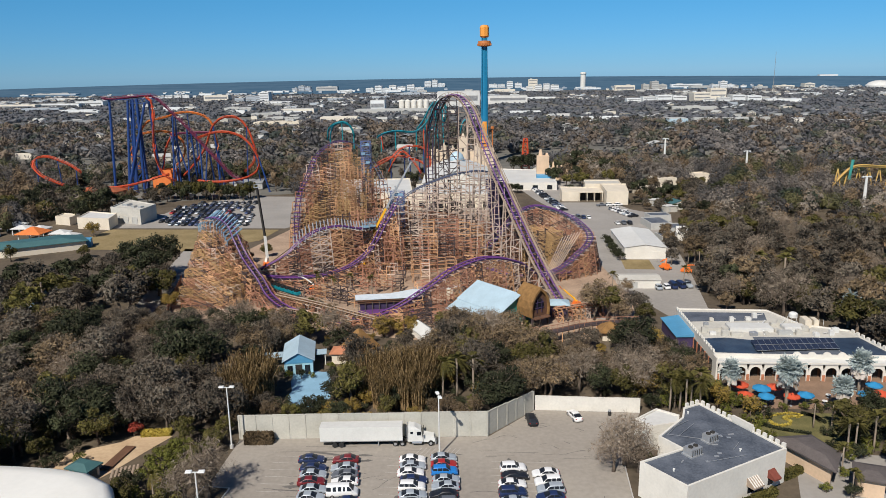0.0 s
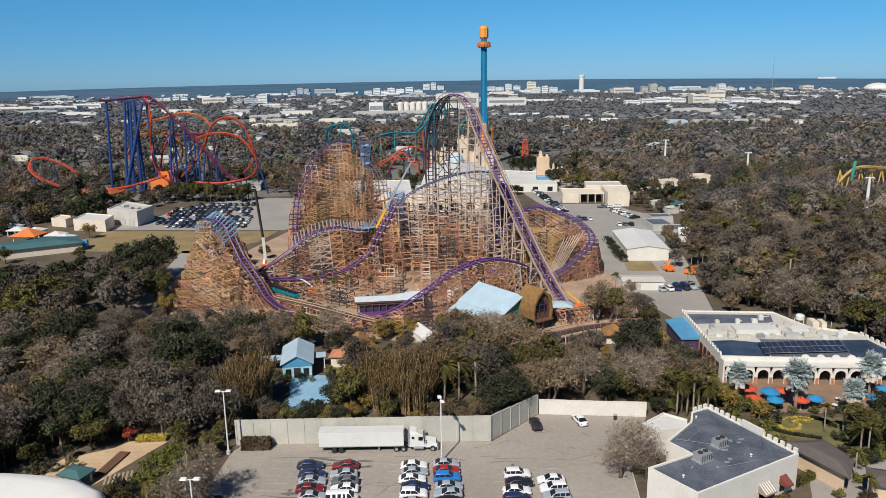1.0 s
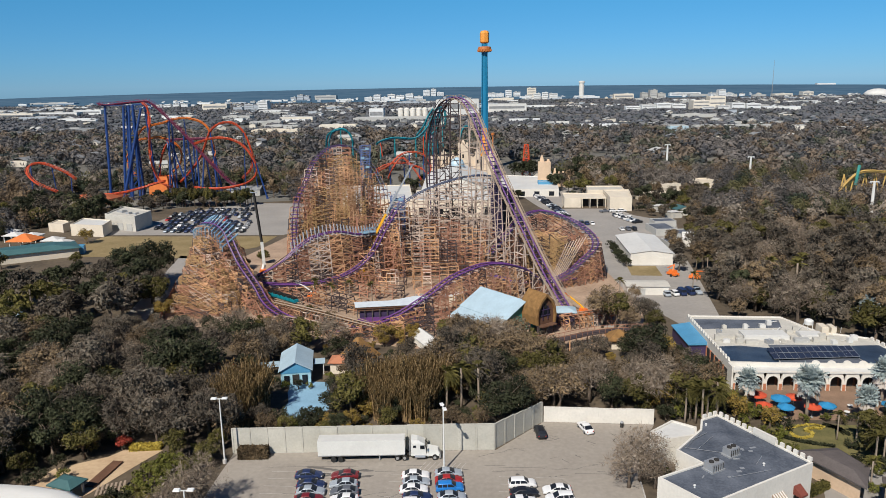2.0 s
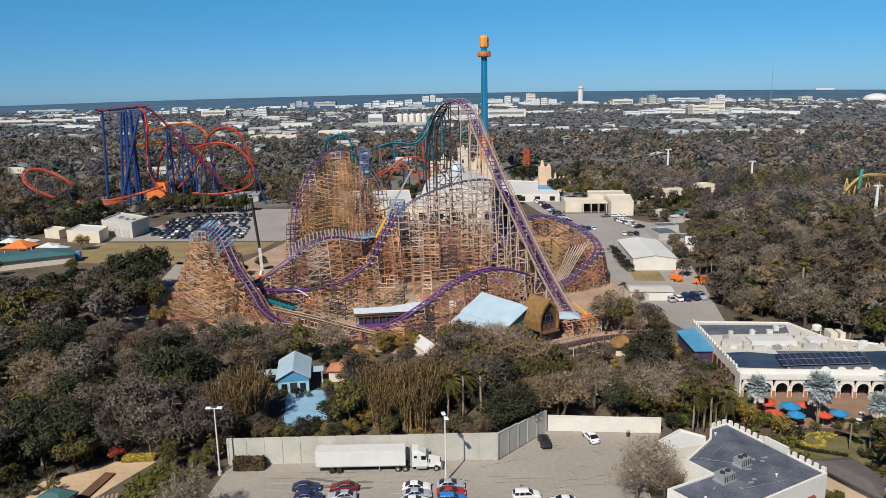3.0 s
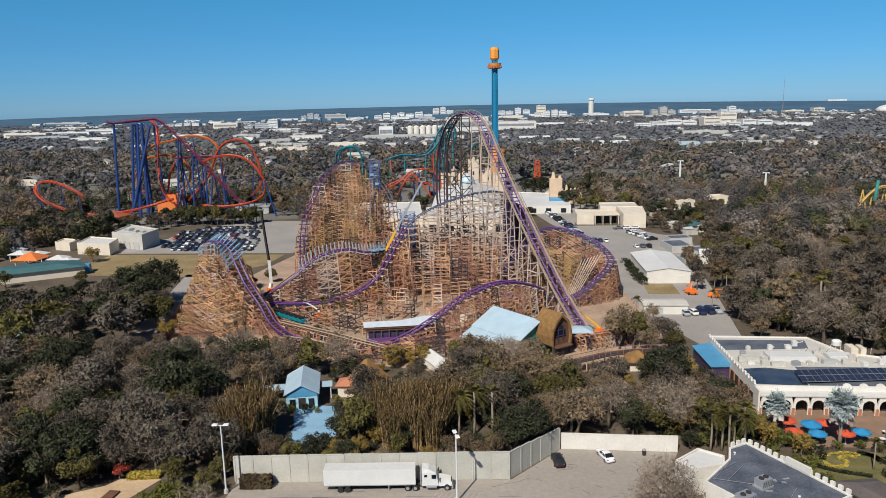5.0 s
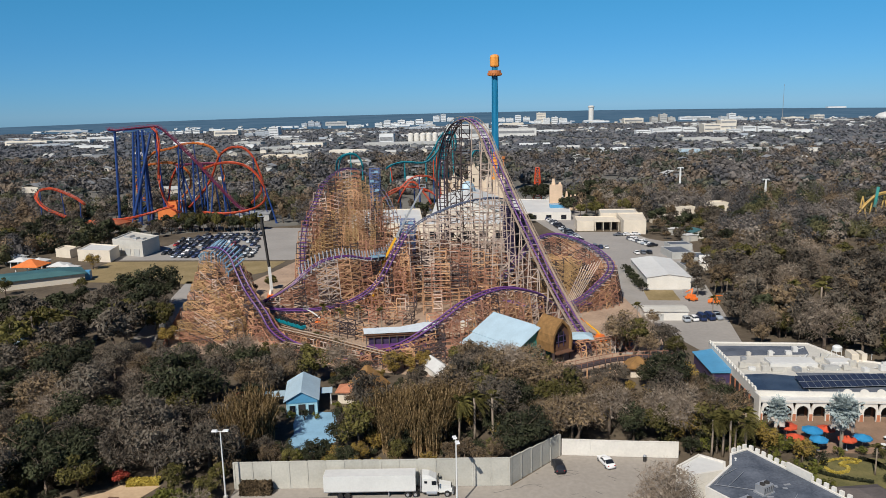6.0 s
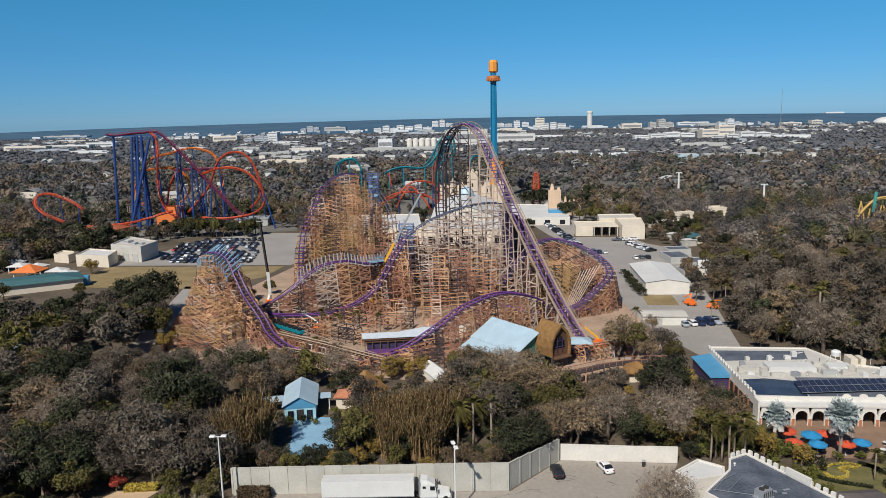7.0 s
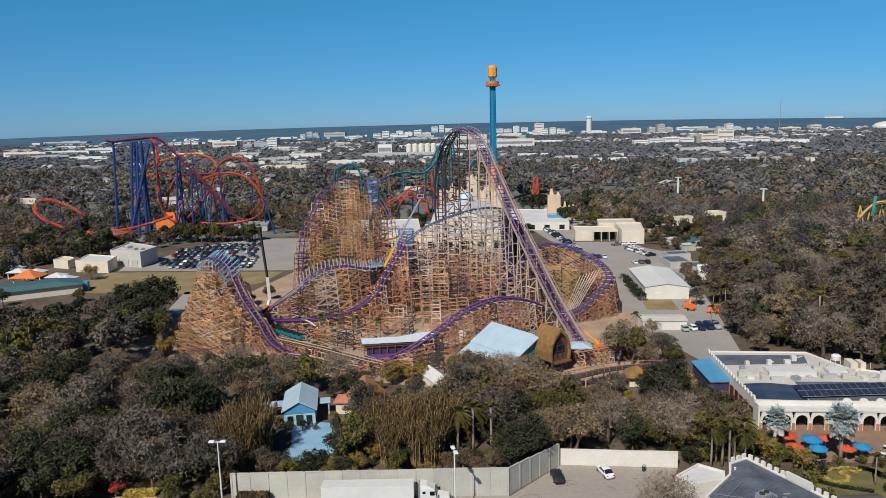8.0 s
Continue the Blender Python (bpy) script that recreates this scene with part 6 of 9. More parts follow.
def flat_building(name, poly, h, wall, roof, label, parapet=0.6, category="building", group="", windows=0, win_z=None, win=(1.6, 1.4), face=None, thick=0.35):
    """Walls with a parapet round a sunk flat roof; windows recessed on the faces named."""
    cx, cy = sum(p[0] for p in poly) / len(poly), sum(p[1] for p in poly) / len(poly)
    b = thing(name, (cx, cy, 0), label, category, group)
    o = (cx, cy, 0)
    inner = inset(poly, thick)
    w = Shape(o)
    n = len(poly)
    vs = [(x, y, -0.1) for x, y in poly] + [(x, y, h) for x, y in poly] + [(x, y, h) for x, y in inner] + [(x, y, h - parapet - 0.3) for x, y in inner]
    fs = []
    for i in range(n):
        j = (i + 1) % n
        fs += [(i, j, n + j, n + i), (n + i, n + j, 2 * n + j, 2 * n + i), (2 * n + i, 2 * n + j, 3 * n + j, 3 * n + i)]
    w.add(vs, fs)
    wl = w.make("wall", M[wall], b)
    Shape(o).prism(inset(poly, thick + 0.004), h - parapet - 0.3, h - parapet).make("roof", M[roof], b)
    if windows:
        for i in face if face is not None else range(n):
            a, c = Vector(poly[i]), Vector(poly[(i + 1) % n])
            u = (c - a).normalized()
            nrm = Vector((u.y, -u.x))
            cnt = max(1, int((c - a).length / windows))
            for z in win_z or [h * 0.5]:
                for k in range(cnt):
                    p = a.lerp(c, (k + 0.5) / cnt) + nrm * 0.01
                    f = Shape(o)
                    f.box((p.x, p.y, z), (win[0], 0.12, win[1]), math.degrees(math.atan2(u.y, u.x)))
                    f.make("window", M["glass"], wl)
    return b


def rect(x0, y0, x1, y1):
    return [(x0, y0), (x1, y0), (x1, y1), (x0, y1)]


def turned(cx, cy, w, d, rz):
    ca, sa = math.cos(radians(rz)), math.sin(radians(rz))
    return [(cx + x * ca - y * sa, cy + x * sa + y * ca) for x, y in ((-w / 2, -d / 2), (w / 2, -d / 2), (w / 2, d / 2), (-w / 2, d / 2))]


def gable_building(name, c, sx, sy, z0, z1, wall, roof, label, rz=0.0, over=0.4, category="building", group="", doors=()):
    b = thing(name, (c[0], c[1], 0), label, category, group, rz)
    w = Shape()
    hx, hy = sx / 2, sy / 2
    w.add([(-hx, -hy, -0.1), (hx, -hy, -0.1), (hx, hy, -0.1), (-hx, hy, -0.1), (-hx, -hy, z0), (hx, -hy, z0), (hx, hy, z0), (-hx, hy, z0), (0, -hy, z1), (0, hy, z1)],
          [(0, 1, 5, 8, 4), (1, 2, 6, 5), (2, 3, 7, 9, 6), (3, 0, 4, 7), (4, 8, 9, 7), (8, 5, 6, 9)])
    w.make("wall", M[wall], b)
    Shape().gable((0, 0), sx, sy, z0 + 0.02, z1 + 0.02, over, 0.18).make("roof", M[roof], b)
    for x, y, w_, h_, m in doors:
        Shape().box((x, y, h_ / 2), (w_ if abs(y) > hy - 0.1 else 0.16, 0.16 if abs(y) > hy - 0.1 else w_, h_)).make("door", M[m], b)
    return b


def crenels(parent, off, material, a, b, z, w=0.55, gap=0.5, h=0.6, thick=0.4):
    """Merlons along the top of a wall."""
    a, b = Vector((*a, 0)), Vector((*b, 0))
    u = (b - a).normalized()
    rz = math.degrees(math.atan2(u.y, u.x))
    for k in range(int((b - a).length / (w + gap))):
        p = a + u * (k + 0.5) * (w + gap)
        Shape(off).box((p.x, p.y, z + h / 2), (w, thick, h), rz, taper=0.92).make("merlon", material, parent)


# the flat-roofed building beside the lot
A, B, C, D, E_, F, F2, G_ = (25.1, 111.9), (31.0, 104.7), (50.4, 117.4), (40.4, 134.4), (36.9, 132.2), (32.9, 116.6), (29.9, 120.7), (35.7, 128.2)
near_building = flat_building("flat_roofed_building", [A, B, C, D, E_, G_, F2, F], 6.4, "white_wall", "dark_roof", "white stucco flat-roofed building with dark membrane roof", 0.24)
o = tuple(near_building.location)
crenels(near_building, o, M["white_wall"], C, D, 6.4, 0.7, 0.6, 0.7)
crenels(near_building, o, M["white_wall"], D, E_, 6.4, 0.7, 0.6, 0.7)
c = Shape(o)
c.hull([(46.9, 123.4, 6.395), (44.6, 127.3, 6.395), (44.2, 127.05, 6.395), (46.5, 123.15, 6.395)], [(46.9, 123.4, 7.5), (44.6, 127.3, 7.5), (44.2, 127.05, 7.5), (46.5, 123.15, 7.5)])
c.make("parapet", M["white_wall"], near_building)
for x, y, s in ((38.4, 119.8, 1.0), (34.3, 115.0, 1.15)):
    u = Shape(o)
    u.box((x, y, 6.28), (2.5 * s, 1.9 * s, 0.25), 34)
    u.box((x, y, 6.95), (2.2 * s, 1.6 * s, 1.3), 34)
    un = u.make("roof_unit", M["steel_grey"], near_building, "grey steel air conditioner")
    for dx in (-0.5, 0.5):
        Shape(o).lathe([(0.42, 0), (0.42, 0.2), (0.3, 0.21)], 10, (x + dx * 0.83 * s, y + dx * 0.56 * s, 7.6)).make("fan", M["shade_void"], un)
    for k in range(5):
        Shape(o).box((x + (-0.9 + 0.45 * k) * 0.83 * s + 0.46 * s, y + (-0.9 + 0.45 * k) * 0.56 * s - 0.68 * s, 6.9), (0.1, 0.06, 1.0), 34).make("louvre", M["shade_void"], un)
for a, b in (((31.5, 121.6, 6.34), (38.4, 119.8, 6.34)), ((33, 124, 6.34), (36.5, 127, 6.34)), ((36.2, 112.5, 6.3), (43, 115, 6.3)), ((31.6, 121.4, 6.34), (35.2, 126.6, 6.34)), ((33.4, 121.0, 6.34), (37.2, 125.8, 6.34)), ((41.5, 116.8, 6.3), (43.2, 119.4, 6.3))):
    Shape(o).beam(a, b, 0.07).make("roof_pipe", M["steel_grey"], near_building)
rq = random.Random(91)
for k in range(12):
    x, y = 31 + rq.uniform(0, 13), 110 + rq.uniform(0, 15)
    if inside(x, y, inset([A, B, C, D, E_, G_, F2, F], 1.2)):
        Shape(o).box((x, y, 6.2), (rq.uniform(0.3, 1.1), rq.uniform(0.15, 0.4), 0.1), rq.uniform(-20, 60)).make("roof_patch", M["steel_grey"], near_building)
for k, (x, y) in enumerate(((42.5, 116.5), (30, 109.5), (37.2, 130))):
    Shape(o).lathe([(0.14, 6.1), (0.14, 6.5), (0.22, 6.5), (0.2, 6.62)], 8, (x, y, 0)).make("roof_vent", M["pole_white"], near_building)
u = (Vector(C) - Vector(B)).normalized()
surf("awning_red", (0.17, 0.045, 0.03), 0.8, var=0.2, scale=1.5)
for d, m1, lab in ((15.0, "stripe", "striped canvas awning"), (19.6, "awning_red", "dark red canvas awning")):
    p = Vector(B) + u * d
    n = Vector((u.y, -u.x))
    s = Shape(o)
    hw = 1.3 if m1 == "stripe" else 0.8
    a, b = p - u * hw, p + u * hw
    s.add([(a.x, a.y, 3.6), (b.x, b.y, 3.6), (b.x + n.x * 1.5, b.y + n.y * 1.5, 2.5), (a.x + n.x * 1.5, a.y + n.y * 1.5, 2.5), (a.x + n.x * 1.5, a.y + n.y * 1.5, 2.2), (b.x + n.x * 1.5, b.y + n.y * 1.5, 2.2), (a.x, a.y, 2.2), (b.x, b.y, 2.2)],
          [(0, 3, 2, 1), (3, 4, 5, 2), (0, 6, 4, 3), (1, 2, 5, 7)])
    s.make("awning", M["awning_red"] if m1 == "awning_red" else M["walkway"], near_building, lab)
    w = Shape(o)
    q = p + n * 0.02
    w.box((q.x, q.y, 1.9), (hw * 1.5, 0.14, 2.2), math.degrees(math.atan2(u.y, u.x)))
    w.make("window", M["glass"], near_building)
    if m1 == "stripe":
        for k in range(5):
            st = Shape(o)
            a2 = p - u * (1.3 - 0.26 - 0.52 * k) 
            st.beam((a2.x, a2.y, 3.62), (a2.x + n.x * 1.5, a2.y + n.y * 1.5, 2.52), 0.24, 0.02)
            st.make("stripe", M["white_wall"], near_building)
flat_building("annex_building", [(29.8, 127.0), (35.4, 129.0), (36.2, 132.0), (32.4, 134.6), (27.6, 130.0)], 5.0, "white_wall", "white_roof", "low white annex with pale roof", 0.25)

# pavilion with dark shingled roof
def hip_building(name, poly, z0, z1, wall, roof, label, over=0.7, category="building", group="", posts=False, flat=0.45):
    cx, cy = sum(p[0] for p in poly) / len(poly), sum(p[1] for p in poly) / len(poly)
    o = (cx, cy, 0)
    b = thing(name, o, label, category, group)
    if posts:
        for p in inset(poly, 0.3):
            Shape(o).box((p[0], p[1], z0 / 2), (0.3, 0.3, z0)).make("post", M[wall], b)
    else:
        Shape(o).prism(poly, -0.1, z0).make("wall", M[wall], b)
    out = inset(poly, -over)
    top = [(cx + (x - cx) * flat, cy + (y - cy) * flat) for x, y in out]
    s = Shape(o)
    s.hull([(x, y, z0 + 0.01) for x, y in out], [(x, y, z0 + 0.25) for x, y in out])
    s.hull([(x, y, z0 + 0.254) for x, y in out], [(x, y, z1) for x, y in top])
    s.make("roof", M[roof], b)
    return b


hip_building("pavilion", [(57.6, 116.5), (60.2, 121.2), (58.2, 126.8), (52.4, 125.8)], 3.4, 4.6, "peach_wall", "brown_roof", "peach-walled pavilion with dark shingled roof", 0.9, flat=0.5)
hip_building("pavilion", [(60.6, 113.8), (64.4, 112.6), (66.2, 116.4), (62.2, 117.6)], 3.4, 4.4, "peach_wall", "brown_roof", "small peach pavilion with dark shingled roof", 0.8, flat=0.3)

# arcade building
arc = flat_building("arcade_building", [(51.3, 163), (92, 163), (88.5, 180), (78.5, 184.5), (74, 195.6), (50.2, 196.2)], 5.2, "white_wall", "dull_white", "long white arcaded building with crenellated parapet", 0.3)
o = tuple(arc.location)
crenels(arc, o, M["white_wall"], (50.3, 196), (51.45, 163), 5.2, 0.9, 0.9, 0.6)
crenels(arc, o, M["white_wall"], (91.8, 163.4), (88.3, 180), 5.2, 0.9, 0.9, 0.6)
Shape(o).box((51.1, 161.6, 2.6), (0.36, 2.76, 5.2), 2).make("wall", M["white_wall"], arc)
for k in range(4, 8):
    x = 56.4 + k * 3.3
    crest = [(0.85 * math.cos(math.pi * j / 10), 0.62 * math.sin(math.pi * j / 10)) for j in range(11)]
    s = Shape(o)
    s.add([(x + u, 163.0, 5.2 + v) for u, v in crest] + [(x + u, 163.35, 5.2 + v) for u, v in crest],
          [tuple(range(10, -1, -1)), tuple(range(11, 22))] + [(j, j + 1, j + 12, j + 11) for j in range(10)])
    s.make("gable_crest", M["white_wall"], arc)


def arch_panel(x, y, w, h, t, o):
    """A wall bay with a round-headed opening through it."""
    s = Shape(o)
    r = w * 0.36
    spring = h - r - 0.75
    prof = [(-r, 0), (-r, spring)] + [(-r * math.cos(math.pi * k / 8), spring + r * math.sin(math.pi * k / 8)) for k in range(1, 8)] + [(r, spring), (r, 0)]
    outer = [(-w / 2, 0), (-w / 2, spring)] + [(-w / 2 + w * k / 8, h) for k in range(1, 8)] + [(w / 2, spring), (w / 2, 0)]
    n = len(prof)
    vs = [(x + a, y, b) for a, b in outer] + [(x + a, y, b) for a, b in prof] + [(x + a, y + t, b) for a, b in prof] + [(x + a, y + t, b) for a, b in outer]
    fs = []
    for i in range(n - 1):
        fs += [(i, i + 1, n + i + 1, n + i), (n + i, n + i + 1, 2 * n + i + 1, 2 * n + i), (2 * n + i, 2 * n + i + 1, 3 * n + i + 1, 3 * n + i), (3 * n + i, 3 * n + i + 1, i + 1, i)]
    s.add(vs, [tuple(reversed(f)) for f in fs])
    return s


for k in range(-1, 11):
    x = 56.4 + k * 3.3
    bay = arch_panel(x, 160.2, 3.3, 4.0, 0.4, o).make("arch_bay", M["white_wall"], arc, "white bay with a round arch")
    # near-black box stands in for the shade behind the arch
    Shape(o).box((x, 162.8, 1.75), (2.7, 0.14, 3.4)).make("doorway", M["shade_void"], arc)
    for sg in (-1, 1):
        pl = Shape(o)
        pl.box((x + sg * 1.5, 160.17, 0.75), (0.34, 0.12, 1.5))
        pl.make("pier", M["terracotta"], bay, "terracotta-painted pier")
s = Shape(o)
s.box((71.6, 161.7, 4.1), (40.6, 3.4, 0.22))
s.make("loggia_roof", M["white_roof"], arc)
# dark backing panel added so the arcade interior looks shaded
Shape(o).box((71.6, 162.9, 1.98), (40.4, 0.12, 3.9)).make("back_wall", M["barn_board"], arc, "dark red-brown wall inside the arcade")
s = Shape(o)
s.box((71.6, 160.15, 4.32), (40.6, 0.35, 0.24))
s.make("parapet", M["white_wall"], arc)
# dark panels on the solid side wall stand in for shaded openings
for k in range(10):
    bay = Shape(o)
    y = 165 + k * 3
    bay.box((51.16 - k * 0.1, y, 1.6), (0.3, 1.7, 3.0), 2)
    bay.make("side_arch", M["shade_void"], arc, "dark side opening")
    Shape(o).box((51.1 - k * 0.1, y + 1.4, 1.6), (0.34, 0.6, 3.2), 2).make("pier", M["terracotta"], arc, "terracotta-painted pier")
# the rear deck sheet is dark because its shade is put into the colour
for poly, m, lab in (([(52.0, 164.6), (62.3, 164), (63.4, 172.6), (57, 174.2), (51.6, 173.4)], "deck_blue", "blue-black wet-looking roof deck"), ([(80.9, 164), (91.0, 164), (88.6, 175.4), (79.4, 174.6)], "deck_blue", "blue-black wet-looking roof deck"),
                     ([(51.2, 186), (71.3, 187.5), (72.6, 193.4), (51.0, 193.6)], "dark_roof", "dark grey rear roof deck"), ([(62.6, 164), (80.6, 164), (79.2, 175), (63.6, 175)], "dark_roof", "dark roof deck under the solar array")):
    deck = Shape(o)
    deck.prism(poly, 4.9, 4.98)
    deck.make("roof_deck", M[m], arc, lab)
for i in range(13):
    for j in range(2):
        p = Shape(o)
        x0, y0, z0 = 61.2 + i * 1.48 + j * 0.2, 164.6 + j * 3.0 + i * 0.16, 5.45 + j * 0.24
        p.add([(x0, y0, z0), (x0 + 1.42, y0 + 0.15, z0), (x0 + 1.62, y0 + 2.95, z0 + 0.22), (x0 + 0.2, y0 + 2.8, z0 + 0.22), (x0, y0, z0 - 0.06), (x0 + 1.42, y0 + 0.15, z0 - 0.06), (x0 + 1.62, y0 + 2.95, z0 + 0.16), (x0 + 0.2, y0 + 2.8, z0 + 0.16)],
              [(0, 1, 2, 3), (7, 6, 5, 4), (0, 4, 5, 1), (1, 5, 6, 2), (2, 6, 7, 3), (3, 7, 4, 0)])
        sp = p.make("solar_panel", M["solar"], arc, "dark solar panel in pale frames")
        fr = Shape(o)
        fr.beam((x0 + 1.45, y0 + 0.15, z0 + 0.02), (x0 + 1.65, y0 + 2.95, z0 + 0.24), 0.05)
        fr.beam((x0, y0 - 0.04, z0 + 0.02), (x0 + 1.45, y0 + 0.11, z0 + 0.02), 0.07)
        fr.make("frame", M["steel_grey"], sp)
for k in range(5):
    p = Shape(o)
    p.beam((63 + k * 3.8, 166.5 + k * 0.4, 4.95), (63 + k * 3.8, 166.5 + k * 0.4, 5.6), 0.14)
    p.make("array_post", M["steel_grey"], arc)
for x, y, w, d, h, m in ((64.6, 180.8, 10.5, 4.4, 0.9, "white_roof"), (55.5, 180, 3.6, 2.2, 0.7, "dull_white"), (75.5, 181, 5.5, 3.4, 0.9, "white_roof"), (72, 177.2, 3.4, 1.5, 0.9, "grey_wall"), (60.2, 175.8, 3.0, 1.2, 0.8, "dull_white"), (79.6, 184.2, 1.6, 3.6, 1.8, "cream_wall"), (81.8, 184.4, 1.2, 3.2, 1.6, "cream_wall")):
    u = Shape(o)
    u.box((x, y, 4.9 + h / 2), (w, d, h))
    u.box((x, y, 4.95 + h), (w * 0.94, d * 0.9, 0.1))
    u.make("roof_curb", M[m], arc, "white raised roof plant")
uq = random.Random(17)
for x, y in ((52.9, 178), (54.6, 176.6), (57.3, 175.9), (64.2, 176.1), (67.4, 176.6), (70.8, 179.1), (73.6, 178.9), (75.3, 177.2), (79.3, 178.8), (79.0, 176.2), (82.9, 177), (57.0, 186.6), (66.6, 187.7), (68.7, 189.4), (73.3, 184.4), (54.4, 182), (71.4, 183.2), (58, 178.6), (77.6, 179.6), (62, 186.4), (84.6, 178.8)):
    w, d, h = uq.uniform(0.9, 1.8), uq.uniform(0.8, 1.3), uq.uniform(0.6, 1.3)
    u = Shape(o)
    u.box((x, y, 4.95 + h / 2), (w, d, h), uq.uniform(-8, 12))
    u.lathe([(0.3, 4.94 + h), (0.3, 5.1 + h)], 8, (x, y, 0))
    u.make("roof_unit", M[uq.choice(["steel_grey", "white_roof", "dull_white"])], arc, "grey and white air conditioner")
for k in range(14):
    x, y = 53.5 + uq.uniform(0, 28), 176 + uq.uniform(0, 16)
    e = (x + uq.uniform(-0.5, 4), y + uq.uniform(-1.5, 2.5), 5.2)
    Shape(o).beam((x, y, 5.2), e, uq.uniform(0.12, 0.3)).make("duct", M["pole_white"], arc, "white roof duct")
for k in range(9):
    x = 76 + k * 1.0
    Shape(o).beam((x, 186.5 - 0.3 * k, 4.9), (x, 186.5 - 0.3 * k, 6.4), 0.09).make("screen_post", M["pole_white"], arc)
s = Shape(o)
s.lathe([(1.1, 4.9), (1.1, 5.9), (0.7, 6.2)], 14, (79.0, 190.5, 0))
s.make("roof_tank", M["pole_white"], arc, "white cylindrical tank")
annex = thing("blue_roofed_annex", (48.6, 186, 0), "low annex with bright blue metal roof", "building", rz=3)
Shape().box((0, 0, 1.6), (4.6, 14, 3.4)).make("wall", M["purple_dark"], annex)
s = Shape()
s.hull([(-2.7, -7.4, 3.31), (2.7, -7.4, 3.31), (2.7, 7.4, 3.31), (-2.7, 7.4, 3.31)], [(-2.7, -7.4, 3.5), (2.7, -7.4, 4.3), (2.7, 7.4, 4.3), (-2.7, 7.4, 3.5)])
s.make("roof", M["bright_blue_roof"], annex)

# blue-roofed house behind the wall
house = gable_building("blue_roofed_house", (-46.0, 164.5), 6.6, 11.5, 3.8, 5.6, "pale_turquoise", "blue_roof", "small house with pale blue gabled metal roof", 13, 0.5, "house")
for x, y, w, h, m in ((-2.0, -5.8, 1.2, 2.2, "glass"), (2.0, -5.8, 1.2, 2.2, "glass"), (0, -5.8, 1.5, 2.4, "shade_void")):
    Shape().box((x, y, h / 2 + 0.3), (w, 0.16, h)).make("window", M[m], house)
s = Shape()
s.add([(-3.3, -5.84, 3.0), (3.3, -5.84, 3.0), (3.3, -5.84, 3.8), (0, -5.84, 5.5), (-3.3, -5.84, 3.8), (-3.3, -5.76, 3.0), (3.3, -5.76, 3.0), (3.3, -5.76, 3.8)], [(0, 1, 2, 3, 4), (0, 5, 6, 1), (1, 6, 7, 2)])
s.make("gable_board", M["bright_blue_roof"], house, "turquoise blue gable board")
for sx, ln in ((-1, 5.0), (1, 2.5)):
    Shape().box((sx * (4.0 + ln / 2), 1, 2.9), (ln, 3.2, 0.18)).make("canopy", M["blue_roof"], house, "flat pale blue side canopy")
    for k in (-1, 1):
        Shape().box((sx * (4.0 + ln - 0.4), 1 + k * 1.2, 1.4), (0.18, 0.18, 2.9)).make("canopy_post", M["pole_white"], house)
hip_building("terracotta_kiosk", rect(-38.5, 166, -34, 170), 2.6, 3.8, "cream_wall", "terracotta", "small kiosk with terracotta roof", 0.5, "kiosk", flat=0.2)
hip_building("orange_canopy", rect(-62, 160, -57, 164), 2.6, 3.6, "pole_white", "orange_roof", "orange canopy among trees", 0.6, "canopy", posts=True, flat=0.2)
hip_building("thatched_kiosk", turned(-32.6, 171.2, 5.6, 5.2, -32), 2.4, 7.2, "cream_wall", "thatch", "kiosk with steep golden thatched roof", 1.0, "kiosk", flat=0.1)
hip_building("thatched_kiosk", rect(29, 184, 33, 188), 2.4, 4.6, "cream_wall", "thatch", "small hut with golden thatched roof", 1.0, "kiosk", flat=0.12)
gable_building("white_tent", (-16.8, 183.4), 4.2, 12.0, 2.0, 3.5, "white_wall", "white_roof", "long white ridge tent beside trees", 30, 0.3, "tent")
hip_building("blue_roofed_shed", [(-134, 180), (-126.5, 184.5), (-134.5, 197), (-143, 196)], 4.4, 5.4, "cream_wall", "blue_roof", "low shed with pale blue roof among oaks", 0.6, flat=0.4)

# station buildings of the wooden coaster
st = thing("queue_building", (-31.5, 208.4, 0), "long low building with white roof and purple fascia", "building", rz=11)
Shape().box((0, -1.4, 1.5), (15.6, 3.6, 3.2)).make("wall", M["purple_dark"], st)
Shape().box((0, -1.8, 3.34), (17.6, 4.6, 0.42)).make("fascia", M["barn_board"], st, "dark brown boarded fascia")
surf("pale_roof", (0.60, 0.66, 0.70), 0.5, var=0.12, scale=0.5)
st.scale = (1, 1, 1.3)
Shape().prism([(-9.0, -4.2), (9.9, -4.4), (12.8, 3.4), (8.4, 4.0), (1.2, 0.6), (-9.2, 0.8)], 3.554, 3.7).make("roof", M["pale_roof"], st, "pale blue-white metal roof")
Shape().prism([(8.9, -3.6), (9.7, -3.9), (12.2, 3.0), (8.4, 3.4), (7.9, -1.6)], 0, 3.55).make("wall", M["purple_dark"], st)
for k in range(9):
    Shape().box((-8.4 + k * 2.1, -3.7, 1.6), (0.22, 0.22, 3.2)).make("post", M["brown_roof"], st)
for k in range(8):
    Shape().box((-7.35 + k * 2.1, -3.75, 0.55), (1.86, 0.12, 1.1)).make("parapet_panel", M["purple"], st, "purple painted half wall")
    Shape().box((-7.35 + k * 2.1, -3.74, 2.86), (1.86, 0.1, 0.5)).make("valance", M["barn_board"], st)
hall = gable_building("station_building", (2.0, 204.6), 14.4, 17.4, 4.6, 8.3, "green_paint", "blue_roof", "coaster station with broad pale blue metal roof", 42, 0.8, "building")
